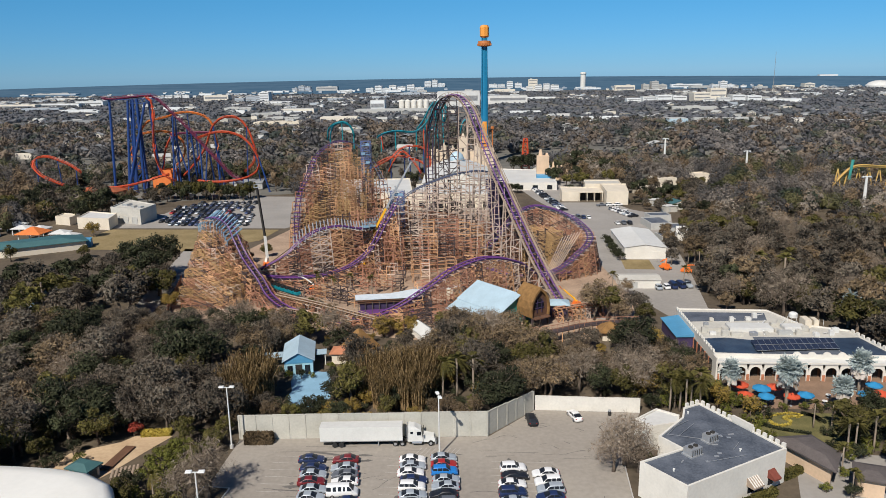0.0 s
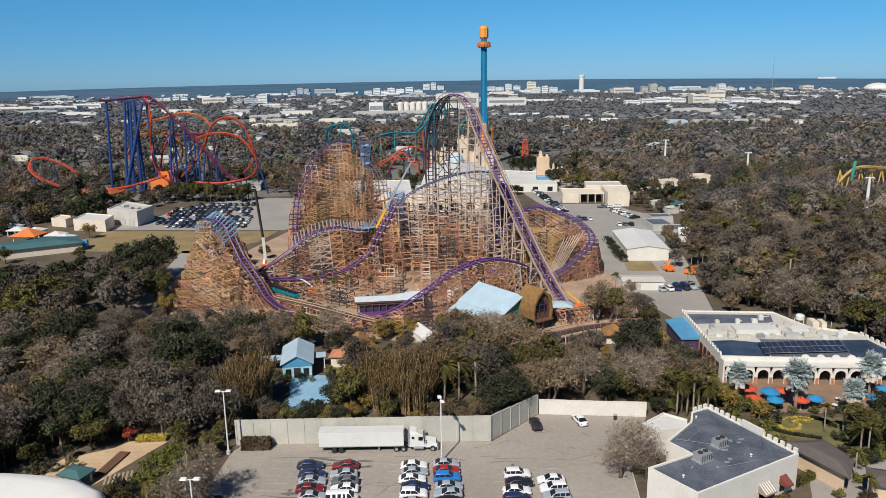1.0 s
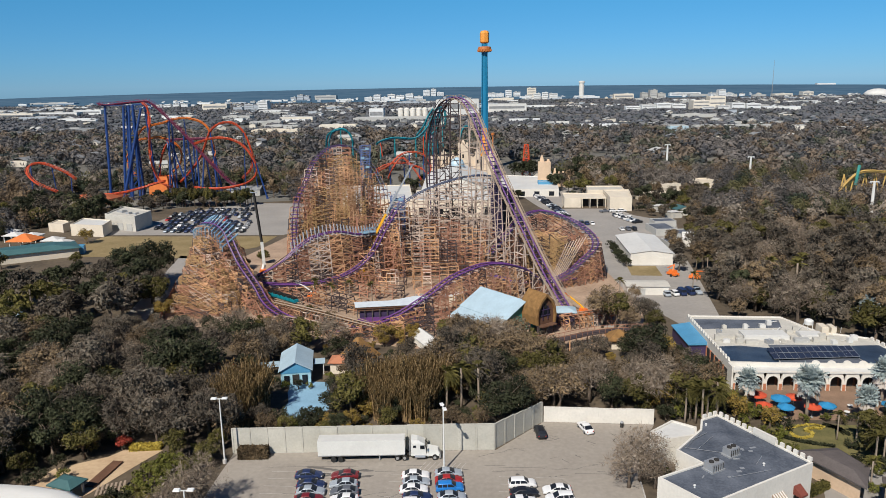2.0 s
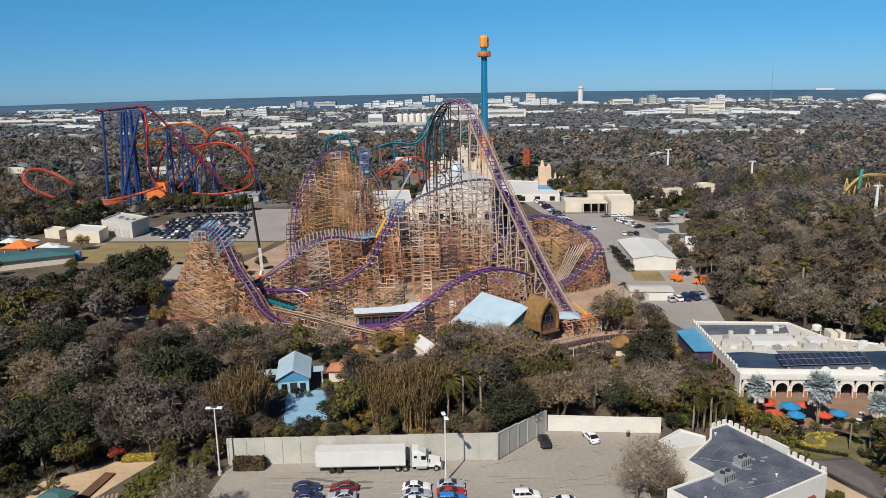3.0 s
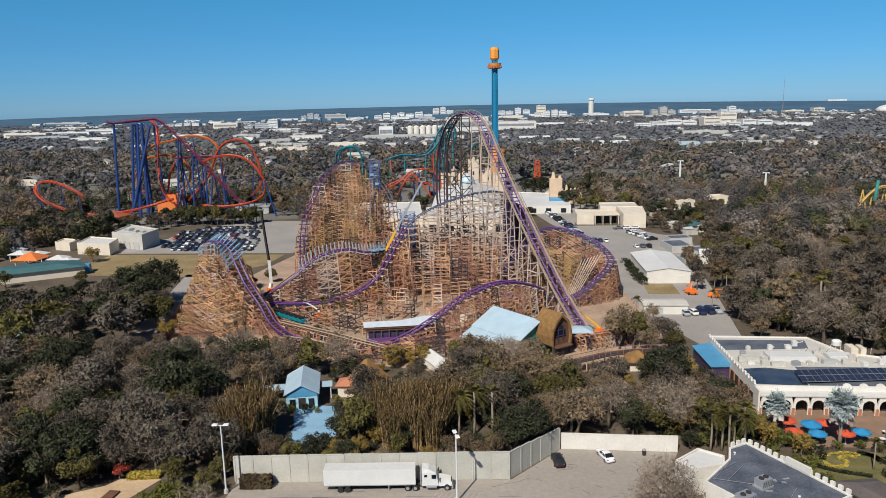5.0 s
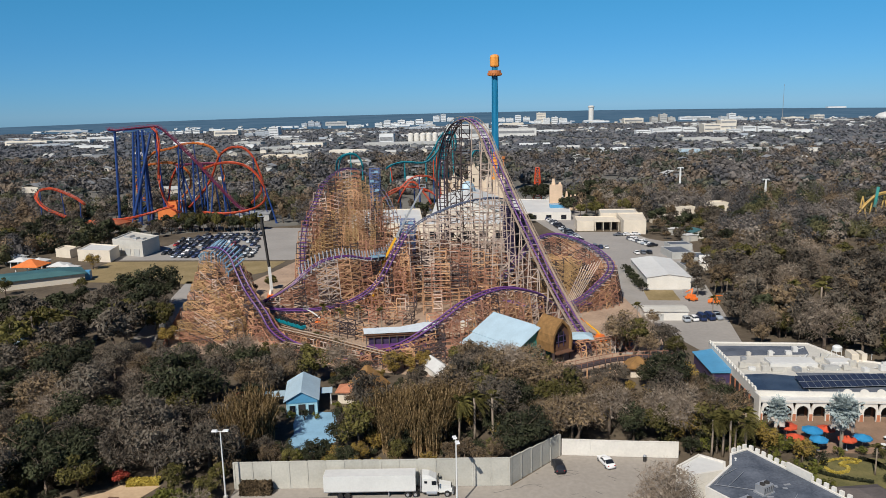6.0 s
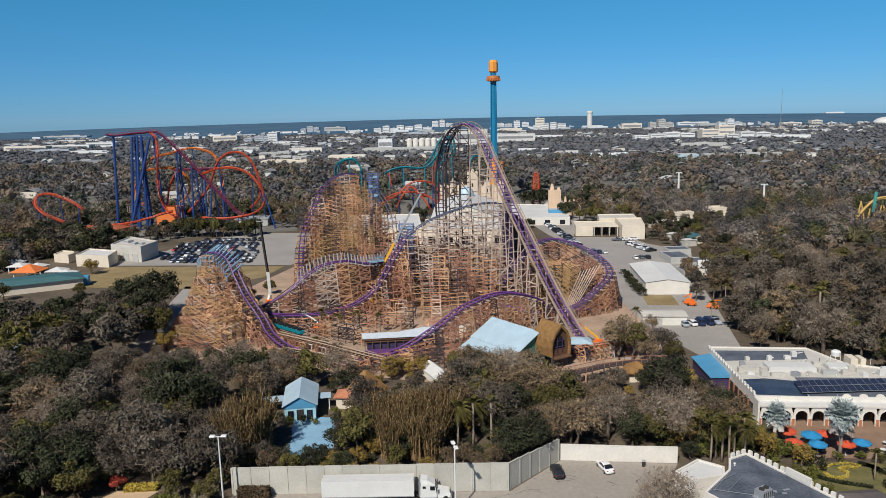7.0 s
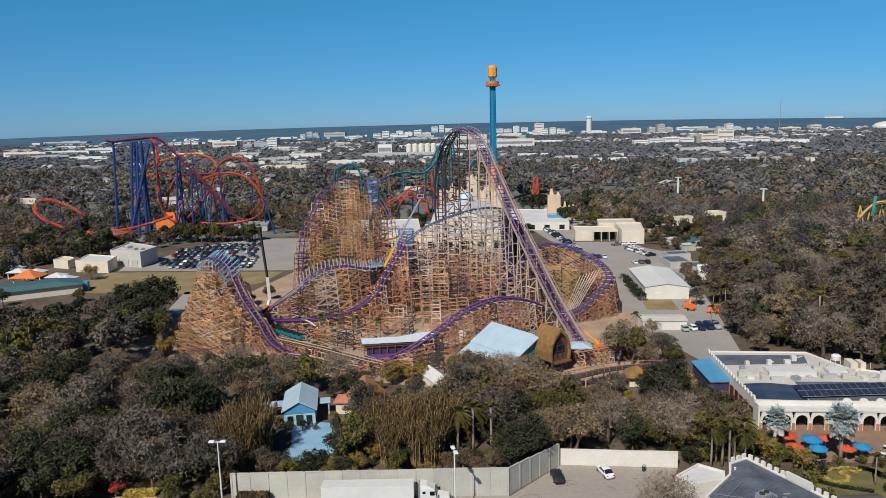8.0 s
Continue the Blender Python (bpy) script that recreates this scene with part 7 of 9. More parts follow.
s = Shape()
s.hull([(-12.4, -9.2, 2.2), (-7.6, -9.2, 4.16), (-7.6, 9.2, 4.16), (-12.4, 9.2, 2.2)], [(-12.4, -9.2, 2.36), (-7.6, -9.2, 4.32), (-7.6, 9.2, 4.32), (-12.4, 9.2, 2.36)])
for y in (-8, -4, 0, 4, 8):
    Shape().box((-12.0, y, 1.3), (0.2, 0.2, 2.7)).make("post", M["green_paint"], hall)
for y0, y1 in ((3, 8), (-8, -5)):
    Shape().box((-11.6, (y0 + y1) / 2, 1.2), (0.14, y1 - y0, 2.4)).make("screen_wall", M["green_paint"], hall, "teal boarded screen wall")
s.make("lean_to_roof", M["blue_roof"], hall, "lower pale blue lean-to roof")
for k in range(9):
    s = Shape()
    y = -9.2 + 2.3 * k
    for sg in (-1, 1):
        s.beam((sg * 7.9, y, 4.36), (0, y, 8.5), 0.06, 0.06)
    s.make("roof_seam", M["blue_roof"], hall)
barn = thing("thatched_barn", (11.6, 197, 2.2), "arched golden-brown thatched barn with dark arched window", "barn", rz=38)
barn.scale = (0.86, 0.92, 0.97)
prof = [(-3.7, 0.8), (-4.0, 3.2), (-3.6, 5.4), (-2.2, 7.6), (0, 9.4), (2.2, 7.6), (3.6, 5.4), (4.0, 3.2), (3.7, 0.8)]
s = Shape()
n = len(prof)
inner = [(x * 0.86, 0.8 + (z - 0.8) * 0.9) for x, z in prof]
for ya, yb in ((-3.4, 4.6),):
    vs = [(x, ya, z) for x, z in prof] + [(x, yb, z) for x, z in prof] + [(x, ya, z) for x, z in inner] + [(x, yb, z) for x, z in inner]
    fs = []
    for i in range(n - 1):
        fs += [(i, n + i, n + i + 1, i + 1), (2 * n + i, 2 * n + i + 1, 3 * n + i + 1, 3 * n + i), (i, i + 1, 2 * n + i + 1, 2 * n + i), (n + i, 3 * n + i, 3 * n + i + 1, n + i + 1)]
    s.add(vs, fs)
s.make("roof", M["thatch"], barn)
s = Shape()
s.add([(x, -2.6, z) for x, z in inner] + [(x, 4.0, z) for x, z in inner], [tuple(range(n)), tuple(range(2 * n - 1, n - 1, -1)), (0, n, 2 * n - 1, n - 1)])
s.make("gable_wall", M["barn_board"], barn, "dark brown boarded gable")
win = Shape()
win.add([(x * 0.6, -2.72, 2.2 + (z - 2.0) * 0.66) for x, z in inner[1:-1]] + [(x * 0.6, -2.6, 2.2 + (z - 2.0) * 0.66) for x, z in inner[1:-1]], [tuple(range(7))] + [(i, i + 7, (i + 1) % 7 + 7, (i + 1) % 7) for i in range(7)])
wn = win.make("window", M["glass"], barn)
for x in (-1.0, 1.0):
    Shape().box((x, -2.78, 3.9), (0.22, 0.1, 4.0)).make("mullion", M["purple_dark"], wn)
for z in (3.2, 4.8):
    Shape().box((0, -2.78, z), (3.6, 0.1, 0.22)).make("mullion", M["purple_dark"], wn)
Shape().box((0, -3.6, 0.6), (6.4, 2.0, 0.3)).make("porch_roof", M["barn_board"], barn, "dark boarded porch")
for x in (-3.3, 0, 3.3):
    for y in (-3.2, 0.5, 4.2):
        Shape().box((x, y, -0.7), (0.5, 0.5, 3.0)).make("post", M["timber_dark"], barn)
hip_building("lift_hut", rect(16.4, 202.6, 21.6, 206.6), 3.6, 4.7, "purple_dark", "blue_roof", "hut with blue roof at the lift foot", 0.7, "hut", flat=0.3)
walk_pts = smooth_path([(2, 181.5, 3), (8, 181, 3), (15, 182.2, 3), (24, 187.6, 3), (31, 190, 3), (40, 192, 2.6)], 1.5)
wk = thing("footbridge", (15, 183, 0), "curving timber footbridge with handrails", "bridge")
s, r = Shape((15, 183, 0)), Shape((15, 183, 0))
for i in range(len(walk_pts) - 1):
    Shape((15, 183, 0)).beam(walk_pts[i], walk_pts[i + 1], 2.6, 0.3).make("deck_board", M["timber_dark"], wk)
    d, sd = frame_axes(walk_pts, i)
    for sg in (-1, 1):
        e = sd * sg * 1.25
        r.beam(walk_pts[i] + e + Vector((0, 0, 1.1)), walk_pts[i + 1] + e + Vector((0, 0, 1.1)), 0.12)
        r.beam(walk_pts[i] + e, walk_pts[i] + e + Vector((0, 0, 1.1)), 0.1)
    if i % 2 == 0:
        for sg in (-1, 1):
            b = Shape((15, 183, 0))
            b.beam(walk_pts[i] + sd * sg * 1.1, Vector((*(walk_pts[i] + sd * sg * 1.1).xy, -0.1)), 0.25)
            b.make("post", M["timber"], wk)
tagged(r.make("handrail", M["timber_red"], wk), kind="stuff")

# halls and castle behind the coaster
flat_building("white_hall", [(-84, 372), (-42, 370), (-50, 424), (-90, 420)], 9, "cream_wall", "white_roof", "large white-roofed hall behind the coaster", 0.5, windows=7, win_z=[3], win=(4, 3.6), face=[0])
flat_building("white_hall", [(-41, 369), (0, 369), (2, 404), (-44, 404)], 8.6, "cream_wall", "white_roof", "wide white-roofed hall with cream walls", 0.5, windows=7, win_z=[3], win=(4, 3.6), face=[0])
theatre = gable_building("white_theatre", (-24, 448), 38, 74, 8, 15, "white_wall", "white_roof", "white theatre with long pitched white roof", 3, 0.8)
Shape().lathe([(4.5, 14), (4.5, 16), (3.6, 18), (2.0, 19.4), (0.3, 20)], 12, (0, 20, 0)).make("lantern_dome", M["blue_roof"], theatre, "blue lantern dome")
flat_building("white_workshop", [(2, 434), (36, 434), (37, 490), (3, 500)], 4.6, "white_wall", "white_roof", "white workshop with flat pale roof", 0.4, windows=8, win_z=[1.8], win=(3, 2.6), face=[0])
castle = thing("castle_facade", (-25, 545, 0), "peach castle facade with battlements and towers", "castle")
s = Shape()
s.box((0, 0, 6.2), (46, 8, 12.4))
s.make("wall", M["castle_stone"], castle)
crenels(castle, (0, 0, 0), M["castle_stone"], (-22, -3.8), (22, -3.8), 12.4, 1.4, 1.3, 1.3)
for x, w, h in ((-20.5, 5, 12.8), (-13.5, 3.4, 15.5), (-7, 3, 13.5), (0.5, 7.5, 22), (11, 4, 15.5), (20, 6, 13.5)):
    t = Shape()
    t.box((x, -4.5, h / 2), (w, 5, h))
    for sx in (-1, 0, 1):
        t.box((x + sx * w * 0.4, -6.8, h + 0.7), (w * 0.22, 0.6, 1.4))
    t.box((x, -4.5, h + 1.6), (w * 0.4, 2.2, 3.2), taper=0.4)
    tw = t.make("tower", M["castle_stone"], castle)
    Shape().box((x, -7.02, h * 0.62), (1.2, 0.1, 2.6)).make("window", M["shade_void"], tw)
spire = thing("sandstone_gatehouse", (33, 478, 0), "peach sandstone gatehouse with pointed towers", "gatehouse")
spire.scale = (1.2, 1, 1.25)
for x, w, h in ((-2.5, 6.5, 12.5), (4, 4.4, 6), (8.5, 5, 4.4)):
    t = Shape()
    t.box((x, 0, h / 2), (w, 6, h))
    t.box((x - w * 0.2, 0, h + 1.6), (w * 0.34, 2.4, 3.2), taper=0.45)
    t.box((x + w * 0.32, 0, h + 0.7), (w * 0.25, 2.0, 1.4), taper=0.6)
    t.make("tower", M["peach_wall"], spire)
ot = thing("orange_slide_tower", (20.2, 520, 0), "orange lattice ride tower above trees", "ride tower")
ot.scale = (1, 1, 1.22)
for dx in (-2.9, 2.9):
    for dy in (-2.9, 2.9):
        Shape().beam((dx, dy, 0), (dx * 0.42, dy * 0.42, 19), 0.55).make("leg", M["red_track"], ot)
for z in range(3, 20, 4):
    s = Shape()
    k = 1 - 0.58 * z / 19
    s.box((0, 0, z), (5.4 * k, 5.4 * k, 0.3))
    for sg in (-1, 1):
        s.beam((-2.9 * k * sg, -2.9 * k, z), (2.9 * k * sg * 0.9, -2.9 * k, z - 3.6), 0.4)
    s.make("platform", M["red_track"], ot)

# sheds and workshops along the service road
gable_building("white_shed", (56, 286.5), 15.2, 32, 4.4, 5.5, "white_wall", "white_roof", "cream metal shed with low white gabled roof", 0.6, 0.3, doors=((-3.6, -16, 2.2, 2.4, "white_wall"), (4.2, -16, 3.0, 2.8, "white_wall")))
gable_building("white_shed", (47.3, 235.6), 7, 13, 2.8, 3.3, "white_wall", "dull_white", "small white metal shed beside the yard", 91, 0.3, doors=((-3.5, 2, 2.4, 2.2, "grey_wall"),))
workshop = flat_building("tan_workshop", [(35.8, 396), (44.7, 395.6), (44.9, 400.5), (57.7, 400), (57.9, 412), (36, 414)], 5.3, "cream_wall", "cream_wall", "long tan workshop with a deep open bay", 0.4)
o = tuple(workshop.location)
Shape(o).box((51.2, 397.6, 5.0), (12.9, 5.0, 0.5)).make("canopy", M["cream_wall"], workshop, "tan roof over the open bay")
for x in (45.2, 49.2, 53.2, 57.2):
    Shape(o).box((x, 395.4, 2.3), (0.35, 0.35, 4.8)).make("post", M["cream_wall"], workshop)
# dark panels on the rear wall stand in for the bay's shaded openings
for x in (47.4, 51.4, 55.2):
    Shape(o).box((x, 400.1, 1.9), (3.0, 0.2, 3.8)).make("door", M["shade_void"], workshop)
flat_building("tan_workshop", [(58, 385.2), (69.1, 384.6), (72, 412), (58.3, 412)], 7.2, "cream_wall", "cream_wall", "taller tan workshop block", 0.5)
flat_building("tan_workshop", [(50, 414.5), (70, 413), (71, 430), (51, 430)], 6.8, "cream_wall", "dull_white", "rear tan workshop block with grey roof", 0.6)
for x, y, w, d, h in ((86, 420, 14, 12, 5), (98, 440, 12, 14, 7), (112, 452, 16, 10, 4), (125, 470, 14, 10, 5)):
    flat_building("stucco_building", turned(x, y, w, d, 12), h, rng.choice(["peach_wall", "cream_wall", "cream_wall"]), "cream_wall", "tan stucco park building among trees", 0.6)
gable_building("teal_roofed_house", (92, 376), 9, 7, 2.8, 4.2, "cream_wall", "teal_roof", "park building with dark teal roof", 20)
for x, y, w, d in ((72, 330, 9, 14), (78, 318, 8, 10), (70, 300, 6, 9), (76, 345, 10, 8)):
    flat_building("service_container", turned(x, y, w, d, 8), 3, "grey_wall", "dark_roof", "grey service enclosure beside the road", 0.3, "container")
gable_building("white_marquee", (82, 305), 9, 13, 3, 5, "white_wall", "white_roof", "white marquee tent beside the road", 80, 0.3, "tent")
flat_building("blue_kiosk", rect(25, 455, 34, 462), 6, "bright_blue_roof", "blue_roof", "bright blue kiosk behind the workshop", 0.4, "kiosk")
# staff area
flat_building("white_storehouse", [(-187, 340), (-168.6, 332.8), (-168, 348.4), (-189, 362)], 7.4, "dull_white", "dull_white", "white two-storey storehouse beside the staff lot", 0.5)
for x, y, w, d, h in ((-182, 347, 4, 3, 1.0), (-176, 342, 2.4, 2, 0.9), (-172, 341, 2, 2, 0.8)):
    vent = thing("roof_unit", (x, y, 6.9), "pale grey plant box on the storehouse roof", "roof unit", "units on the storehouse roof", -26)
    Shape().box((0, 0, h / 2), (w, d, h)).make("casing", M["steel_grey"], vent)
    Shape().box((0, 0, h + 0.06), (w * 0.8, d * 0.8, 0.12)).make("lid", M["dull_white"], vent)
for k, f in enumerate((0.2, 0.5, 0.8)):
    p = Vector((-187, 340)).lerp(Vector((-168.6, 332.8)), f) + Vector((-0.45, -0.9)) * 0.08
    rd = thing("roller_door", (p.x, p.y, 0), "pale grey roller door in the storehouse wall", "door", "storehouse doors", -21.4)
    Shape().box((0, 0, 1.7), (3.2, 0.1, 3.4)).make("shutter", M["grey_wall"], rd)
    for sx in (-1, 1):
        Shape().box((sx * 1.7, -0.02, 1.75), (0.16, 0.16, 3.5)).make("guide", M["steel_grey"], rd)
flat_building("cream_storehouse", [(-195, 324), (-178, 321), (-181, 334.5), (-198, 340)], 5.4, "cream_wall", "white_roof", "low cream storehouse with flat roof", 0.4)
flat_building("cream_storehouse", [(-212, 334), (-203, 331), (-203, 340), (-213, 343)], 4.0, "cream_wall", "cream_wall", "small cream storehouse beside trees", 0.4)
hip_building("teal_roofed_terrace", [(-212, 266), (-192, 268), (-168, 284), (-176, 294)], 3.4, 5.2, "cream_wall", "teal_roof", "long low building with dark teal roof", 0.8, flat=0.55)
hip_building("orange_canopy", rect(-206, 296, -196, 304), 3.2, 6.0, "pole_white", "orange_roof", "large orange peaked canopy", 0.8, "canopy", posts=True, flat=0.1)
for x, y in ((-214, 312), (-226, 306), (-205, 311), (-222, 320), (-236, 316), (-190, 302), (-183, 297)):
    hip_building("market_tent", turned(x, y, 7, 6, rng.uniform(-20, 20)), 2.8, 4.4, "pole_white", "white_roof", "small white peaked market tent", 0.4, "tent", "market tents", posts=True, flat=0.08)
flat_building("blue_container", turned(-171, 288.5, 5, 4, 20), 3.4, "bright_blue_roof", "bright_blue_roof", "bright blue storage box", 0.2, "container")
# buildings of the steel dive coaster
flat_building("orange_station", [(-209, 441), (-199, 441), (-199, 449), (-209, 449)], 12.5, "orange_roof", "orange_roof", "orange ride station with stepped front", 0.8)
flat_building("orange_station", [(-212, 437), (-199.5, 437), (-199.5, 440.9), (-212, 440.9)], 8.5, "orange_roof", "terracotta", "lower orange station wing", 0.6)
hip_building("orange_roofed_hall", [(-247, 414), (-222, 411), (-220, 424), (-245, 428)], 3.4, 5.0, "terracotta", "rust_roof", "low hall with broad rust-red roof", 1.0, flat=0.6)
gable_building("grey_roofed_hall", (-155, 447), 12, 20, 4, 5.4, "grey_wall", "roof_grey", "ride hall with grey metal roof", 96)

for k in range(36):
    plant(rng.choice(["oak_far", "grey_far", "brown_far", "oak_far"]), -198 + k * 1.7 + rng.uniform(-2, 2), 409 + rng.uniform(-9, 5), rng.uniform(0.5, 0.95))
for k in range(15):
    s_ = rng.uniform(0.5, 0.66)
    plant("olive_far", -186 + k * 3.4 + rng.uniform(-1, 1), 404 + rng.uniform(-4, 4), s_, sz=s_ * rng.uniform(1.7, 2.2))
scatter([(-276, 432), (-130, 432), (-128, 478), (-270, 484)], 11, [("grey_far", 4), ("oak_far", 2), ("brown_far", 1)], [rect(-216, 432, -190, 456), rect(-166, 430, -144, 460)], 0.6, 0.95, 31)
scatter([(-262, 340), (-204, 344), (-190, 372), (-182, 396), (-206, 404), (-232, 386), (-262, 380)], 8.5, [("grey_far", 4), ("oak_far", 2), ("brown_far", 1)], [], 0.6, 0.85, 32)
scatter([(-96, 428), (-46, 428), (-46, 500), (-90, 500)], 8.5, [("oak_far", 2), ("grey_far", 3), ("brown_far", 1)], [rect(-92, 364, -42, 426)], 0.5, 0.8, 47)
for k in range(12):
    plant(rng.choice(["oak_far", "grey_far"]), rng.uniform(-4, 14), rng.uniform(420, 431), rng.uniform(0.4, 0.65))
for k in range(14):
    plant(rng.choice(["grey_far", "brown_far"]), rng.uniform(60, 116), rng.uniform(395, 470), rng.uniform(0.7, 1.0))
for x, y in ((72.5, 384), (78, 400), (74, 434), (44, 432), (88, 408), (64, 262), (67, 276), (69, 288), (71, 304), (90, 396), (76, 384)):
    plant(rng.choice(["darkshrub", "darkshrub", "oak_far"]), x, y, rng.uniform(0.8, 1.1)) if y > 370 else plant(rng.choice(["olive_far", "grey_far", "brown_far"]), x, y, rng.uniform(0.55, 0.8))
scatter([(76, 362), (92, 356), (112, 392), (104, 400), (84, 394), (74, 378)], 5.5, [("grey_far", 3), ("brown_far", 2), ("olive_far", 2), ("oak_far", 1)], [], 0.35, 0.6, 41)
scatter([(80, 318), (90, 322), (98, 352), (88, 352)], 5.0, [("brown_far", 3), ("olive_far", 2), ("shrub", 2)], [], 0.35, 0.6, 42)
for x, y, rz in ((86, 366, 20), (94, 374, 75), (82, 384, 10)):
    sh = thing("yard_shed", (x, y, 0), "small pale flat-roofed shed beside the service road", "shed", "sheds in the yard", rz)
    Shape().box((0, 0, 1.5), (6.5, 4.5, 3.0)).make("wall", M["dull_white"], sh)
    Shape().box((0, 0, 3.1), (7.0, 5.0, 0.2)).make("roof", M["white_roof"], sh)
    Shape().box((-1.2, -2.27, 1.1), (1.1, 0.06, 2.1)).make("door", M["grey_wall"], sh)
for k in range(11):
    plant("darkshrub", 46.6 - 0.08 * k, 268 + k * 3.1, rng.uniform(0.8, 1.1))
for x, y, s_ in ((-92, 262, 0.5), (-88, 272, 0.6), (-10, 187, 0.8), (-13, 191, 0.6), (3, 188, 0.6), (-46, 200, 0.45), (-54, 208, 0.4)):
    plant(rng.choice(["olive_far", "brown_far"]), x, y, s_)
for x, y, w, d in ((-18, 230, 16, 5), (8, 216, 8, 5), (30, 206, 7, 9)):
    slab("concrete_pad", turned(x, y, w, d, rng.uniform(-15, 15)), "lane", 0.06, "pale concrete pad on the sandy yard", "pad")
for x, y, rz in ((-12, 224, 60), (12, 214, 20), (34, 216, 70)):
    cr = thing("site_container", (x, y, 0), "small tan site container on the yard", "container", "containers on the yard", rz)
    Shape().box((0, 0, 1.25), (5.5, 2.4, 2.4)).make("box", M[rng.choice(["walkway", "grey_wall", "cream_wall"])], cr)
    Shape().box((0, 0, 2.5), (5.6, 2.5, 0.12)).make("lid", M["white_roof"], cr)
    Shape().box((1.2, -1.22, 1.1), (0.9, 0.06, 2.0)).make("door", M["grey_wall"], cr)

# ---- distant town ----
def far_block(x, y, w, d, h, wall, label, floors=0, rz=0.0, name="distant_building", roof=None):
    """A distant block: wings of unequal height, window bands and plant rooms on the roof."""
    z = rise(x, y)
    q = random.Random(int(abs(x) * 7 + y))
    b = thing(name, (x, y, z), label, "building", "distant town", rz)
    # beyond 1 km the wall colour is swapped for a paler far tone
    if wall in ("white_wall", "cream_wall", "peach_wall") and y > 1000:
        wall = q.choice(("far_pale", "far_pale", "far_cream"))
    h *= 0.85
    parts = max(1, min(4, int(w / 26))) if floors or w < 50 else 1
    x0 = -w / 2
    for k in range(parts):
        wk = w / parts * q.uniform(0.72, 0.97)
        hk = h * (1 if k == parts // 2 else q.uniform(0.5, 0.95))
        dk, cx, cy = d * q.uniform(0.7, 1.0), x0 + w / parts * (k + 0.5), q.uniform(-0.2, 0.2) * d
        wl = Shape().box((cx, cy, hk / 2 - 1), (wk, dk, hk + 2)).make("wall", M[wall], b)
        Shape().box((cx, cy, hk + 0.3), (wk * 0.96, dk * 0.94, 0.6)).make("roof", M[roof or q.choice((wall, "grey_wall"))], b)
        if hk > 9:
            Shape().box((cx + wk * q.uniform(-0.3, 0.3), cy, hk + 1.6), (wk * 0.18, dk * 0.4, 2.6)).make("plant_room", M["grey_wall"], b)
        for j in range(max(floors, 1 if hk > 8 else 0)):
            n = max(floors, 1)
            Shape().box((cx, cy - dk / 2 - 0.1, hk * (j + 0.6) / n), (wk * 0.9, 0.3, hk / n * 0.3)).make("window_band", M["roof_grey"], wl)
    return b


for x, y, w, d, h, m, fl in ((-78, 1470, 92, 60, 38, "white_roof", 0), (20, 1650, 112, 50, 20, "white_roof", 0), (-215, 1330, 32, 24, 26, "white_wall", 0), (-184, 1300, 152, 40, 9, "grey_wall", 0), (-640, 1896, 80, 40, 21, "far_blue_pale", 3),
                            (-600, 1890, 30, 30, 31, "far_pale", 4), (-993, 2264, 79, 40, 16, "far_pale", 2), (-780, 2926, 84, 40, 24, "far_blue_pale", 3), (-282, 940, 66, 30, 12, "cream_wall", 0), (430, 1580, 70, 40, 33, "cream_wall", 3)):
    far_block(x, y, w, d, h, m, "pale large building in the distant town", fl)
for x, y, w, d, h, m, fl in ((470, 1568, 118, 40, 18, "cream_wall", 2), (335, 1632, 123, 40, 17, "cream_wall", 2), (769, 2660, 80, 40, 27, "peach_wall", 3), (407, 2476, 67, 40, 22, "white_wall", 0), (518, 2563, 80, 40, 33, "grey_wall", 4),
                            (153, 2685, 116, 40, 27, "cream_wall", 3), (120, 2690, 34, 30, 46, "cream_wall", 4), (-274, 3203, 90, 40, 34, "cream_wall", 4), (-446, 2761, 97, 40, 25, "white_wall", 2), (26, 3023, 135, 40, 28, "white_wall", 3)):
    far_block(x, y, w, d, h, m, "pale hotel or office block in the distant town", fl)
for x, y, w, d, h, m, fl in ((935, 2556, 80, 40, 11, "white_wall", 0), (1052, 2657, 40, 40, 15, "white_wall", 0), (-356, 2875, 141, 40, 24, "white_wall", 2), (684, 2806, 122, 40, 13, "white_wall", 0), (-232, 1085, 72, 26, 9, "white_wall", 0),
                            (-368, 1357, 68, 30, 9, "white_wall", 0), (44, 1220, 60, 24, 6, "white_wall", 0), (142, 1060, 62, 20, 6, "cream_wall", 0), (419, 930, 90, 30, 6, "grey_wall", 0), (-1019, 1806, 87, 30, 14, "white_wall", 0)):
    far_block(x, y, w, d, h, m, "low white building in the distant town", fl)
for x, y, w, d, h, m, fl in ((-686, 2961, 104, 40, 18, "grey_wall", 0), (-1123, 1660, 110, 30, 12, "white_wall", 0), (-1060, 1732, 119, 30, 11, "cream_wall", 0), (-778, 2017, 92, 30, 20, "white_wall", 0), (1890, 4500, 130, 40, 9, "white_wall", 0), (300, 978, 136, 20, 8, "grey_wall", 0), (226, 962, 30, 26, 9, "blue_roof", 0), (372, 955, 20, 20, 8, "white_wall", 0)):
    far_block(x, y, w, d, h, m, "low pale building in the distant town", fl)
wt = thing("distant_tower", (324, 2938, rise(324, 2938)), "white round tower block in the distant town", "tower")
Shape().lathe([(10, -2), (10, 50), (12, 51), (12, 56), (6, 58)], 12).make("wall", M["white_wall"], wt)
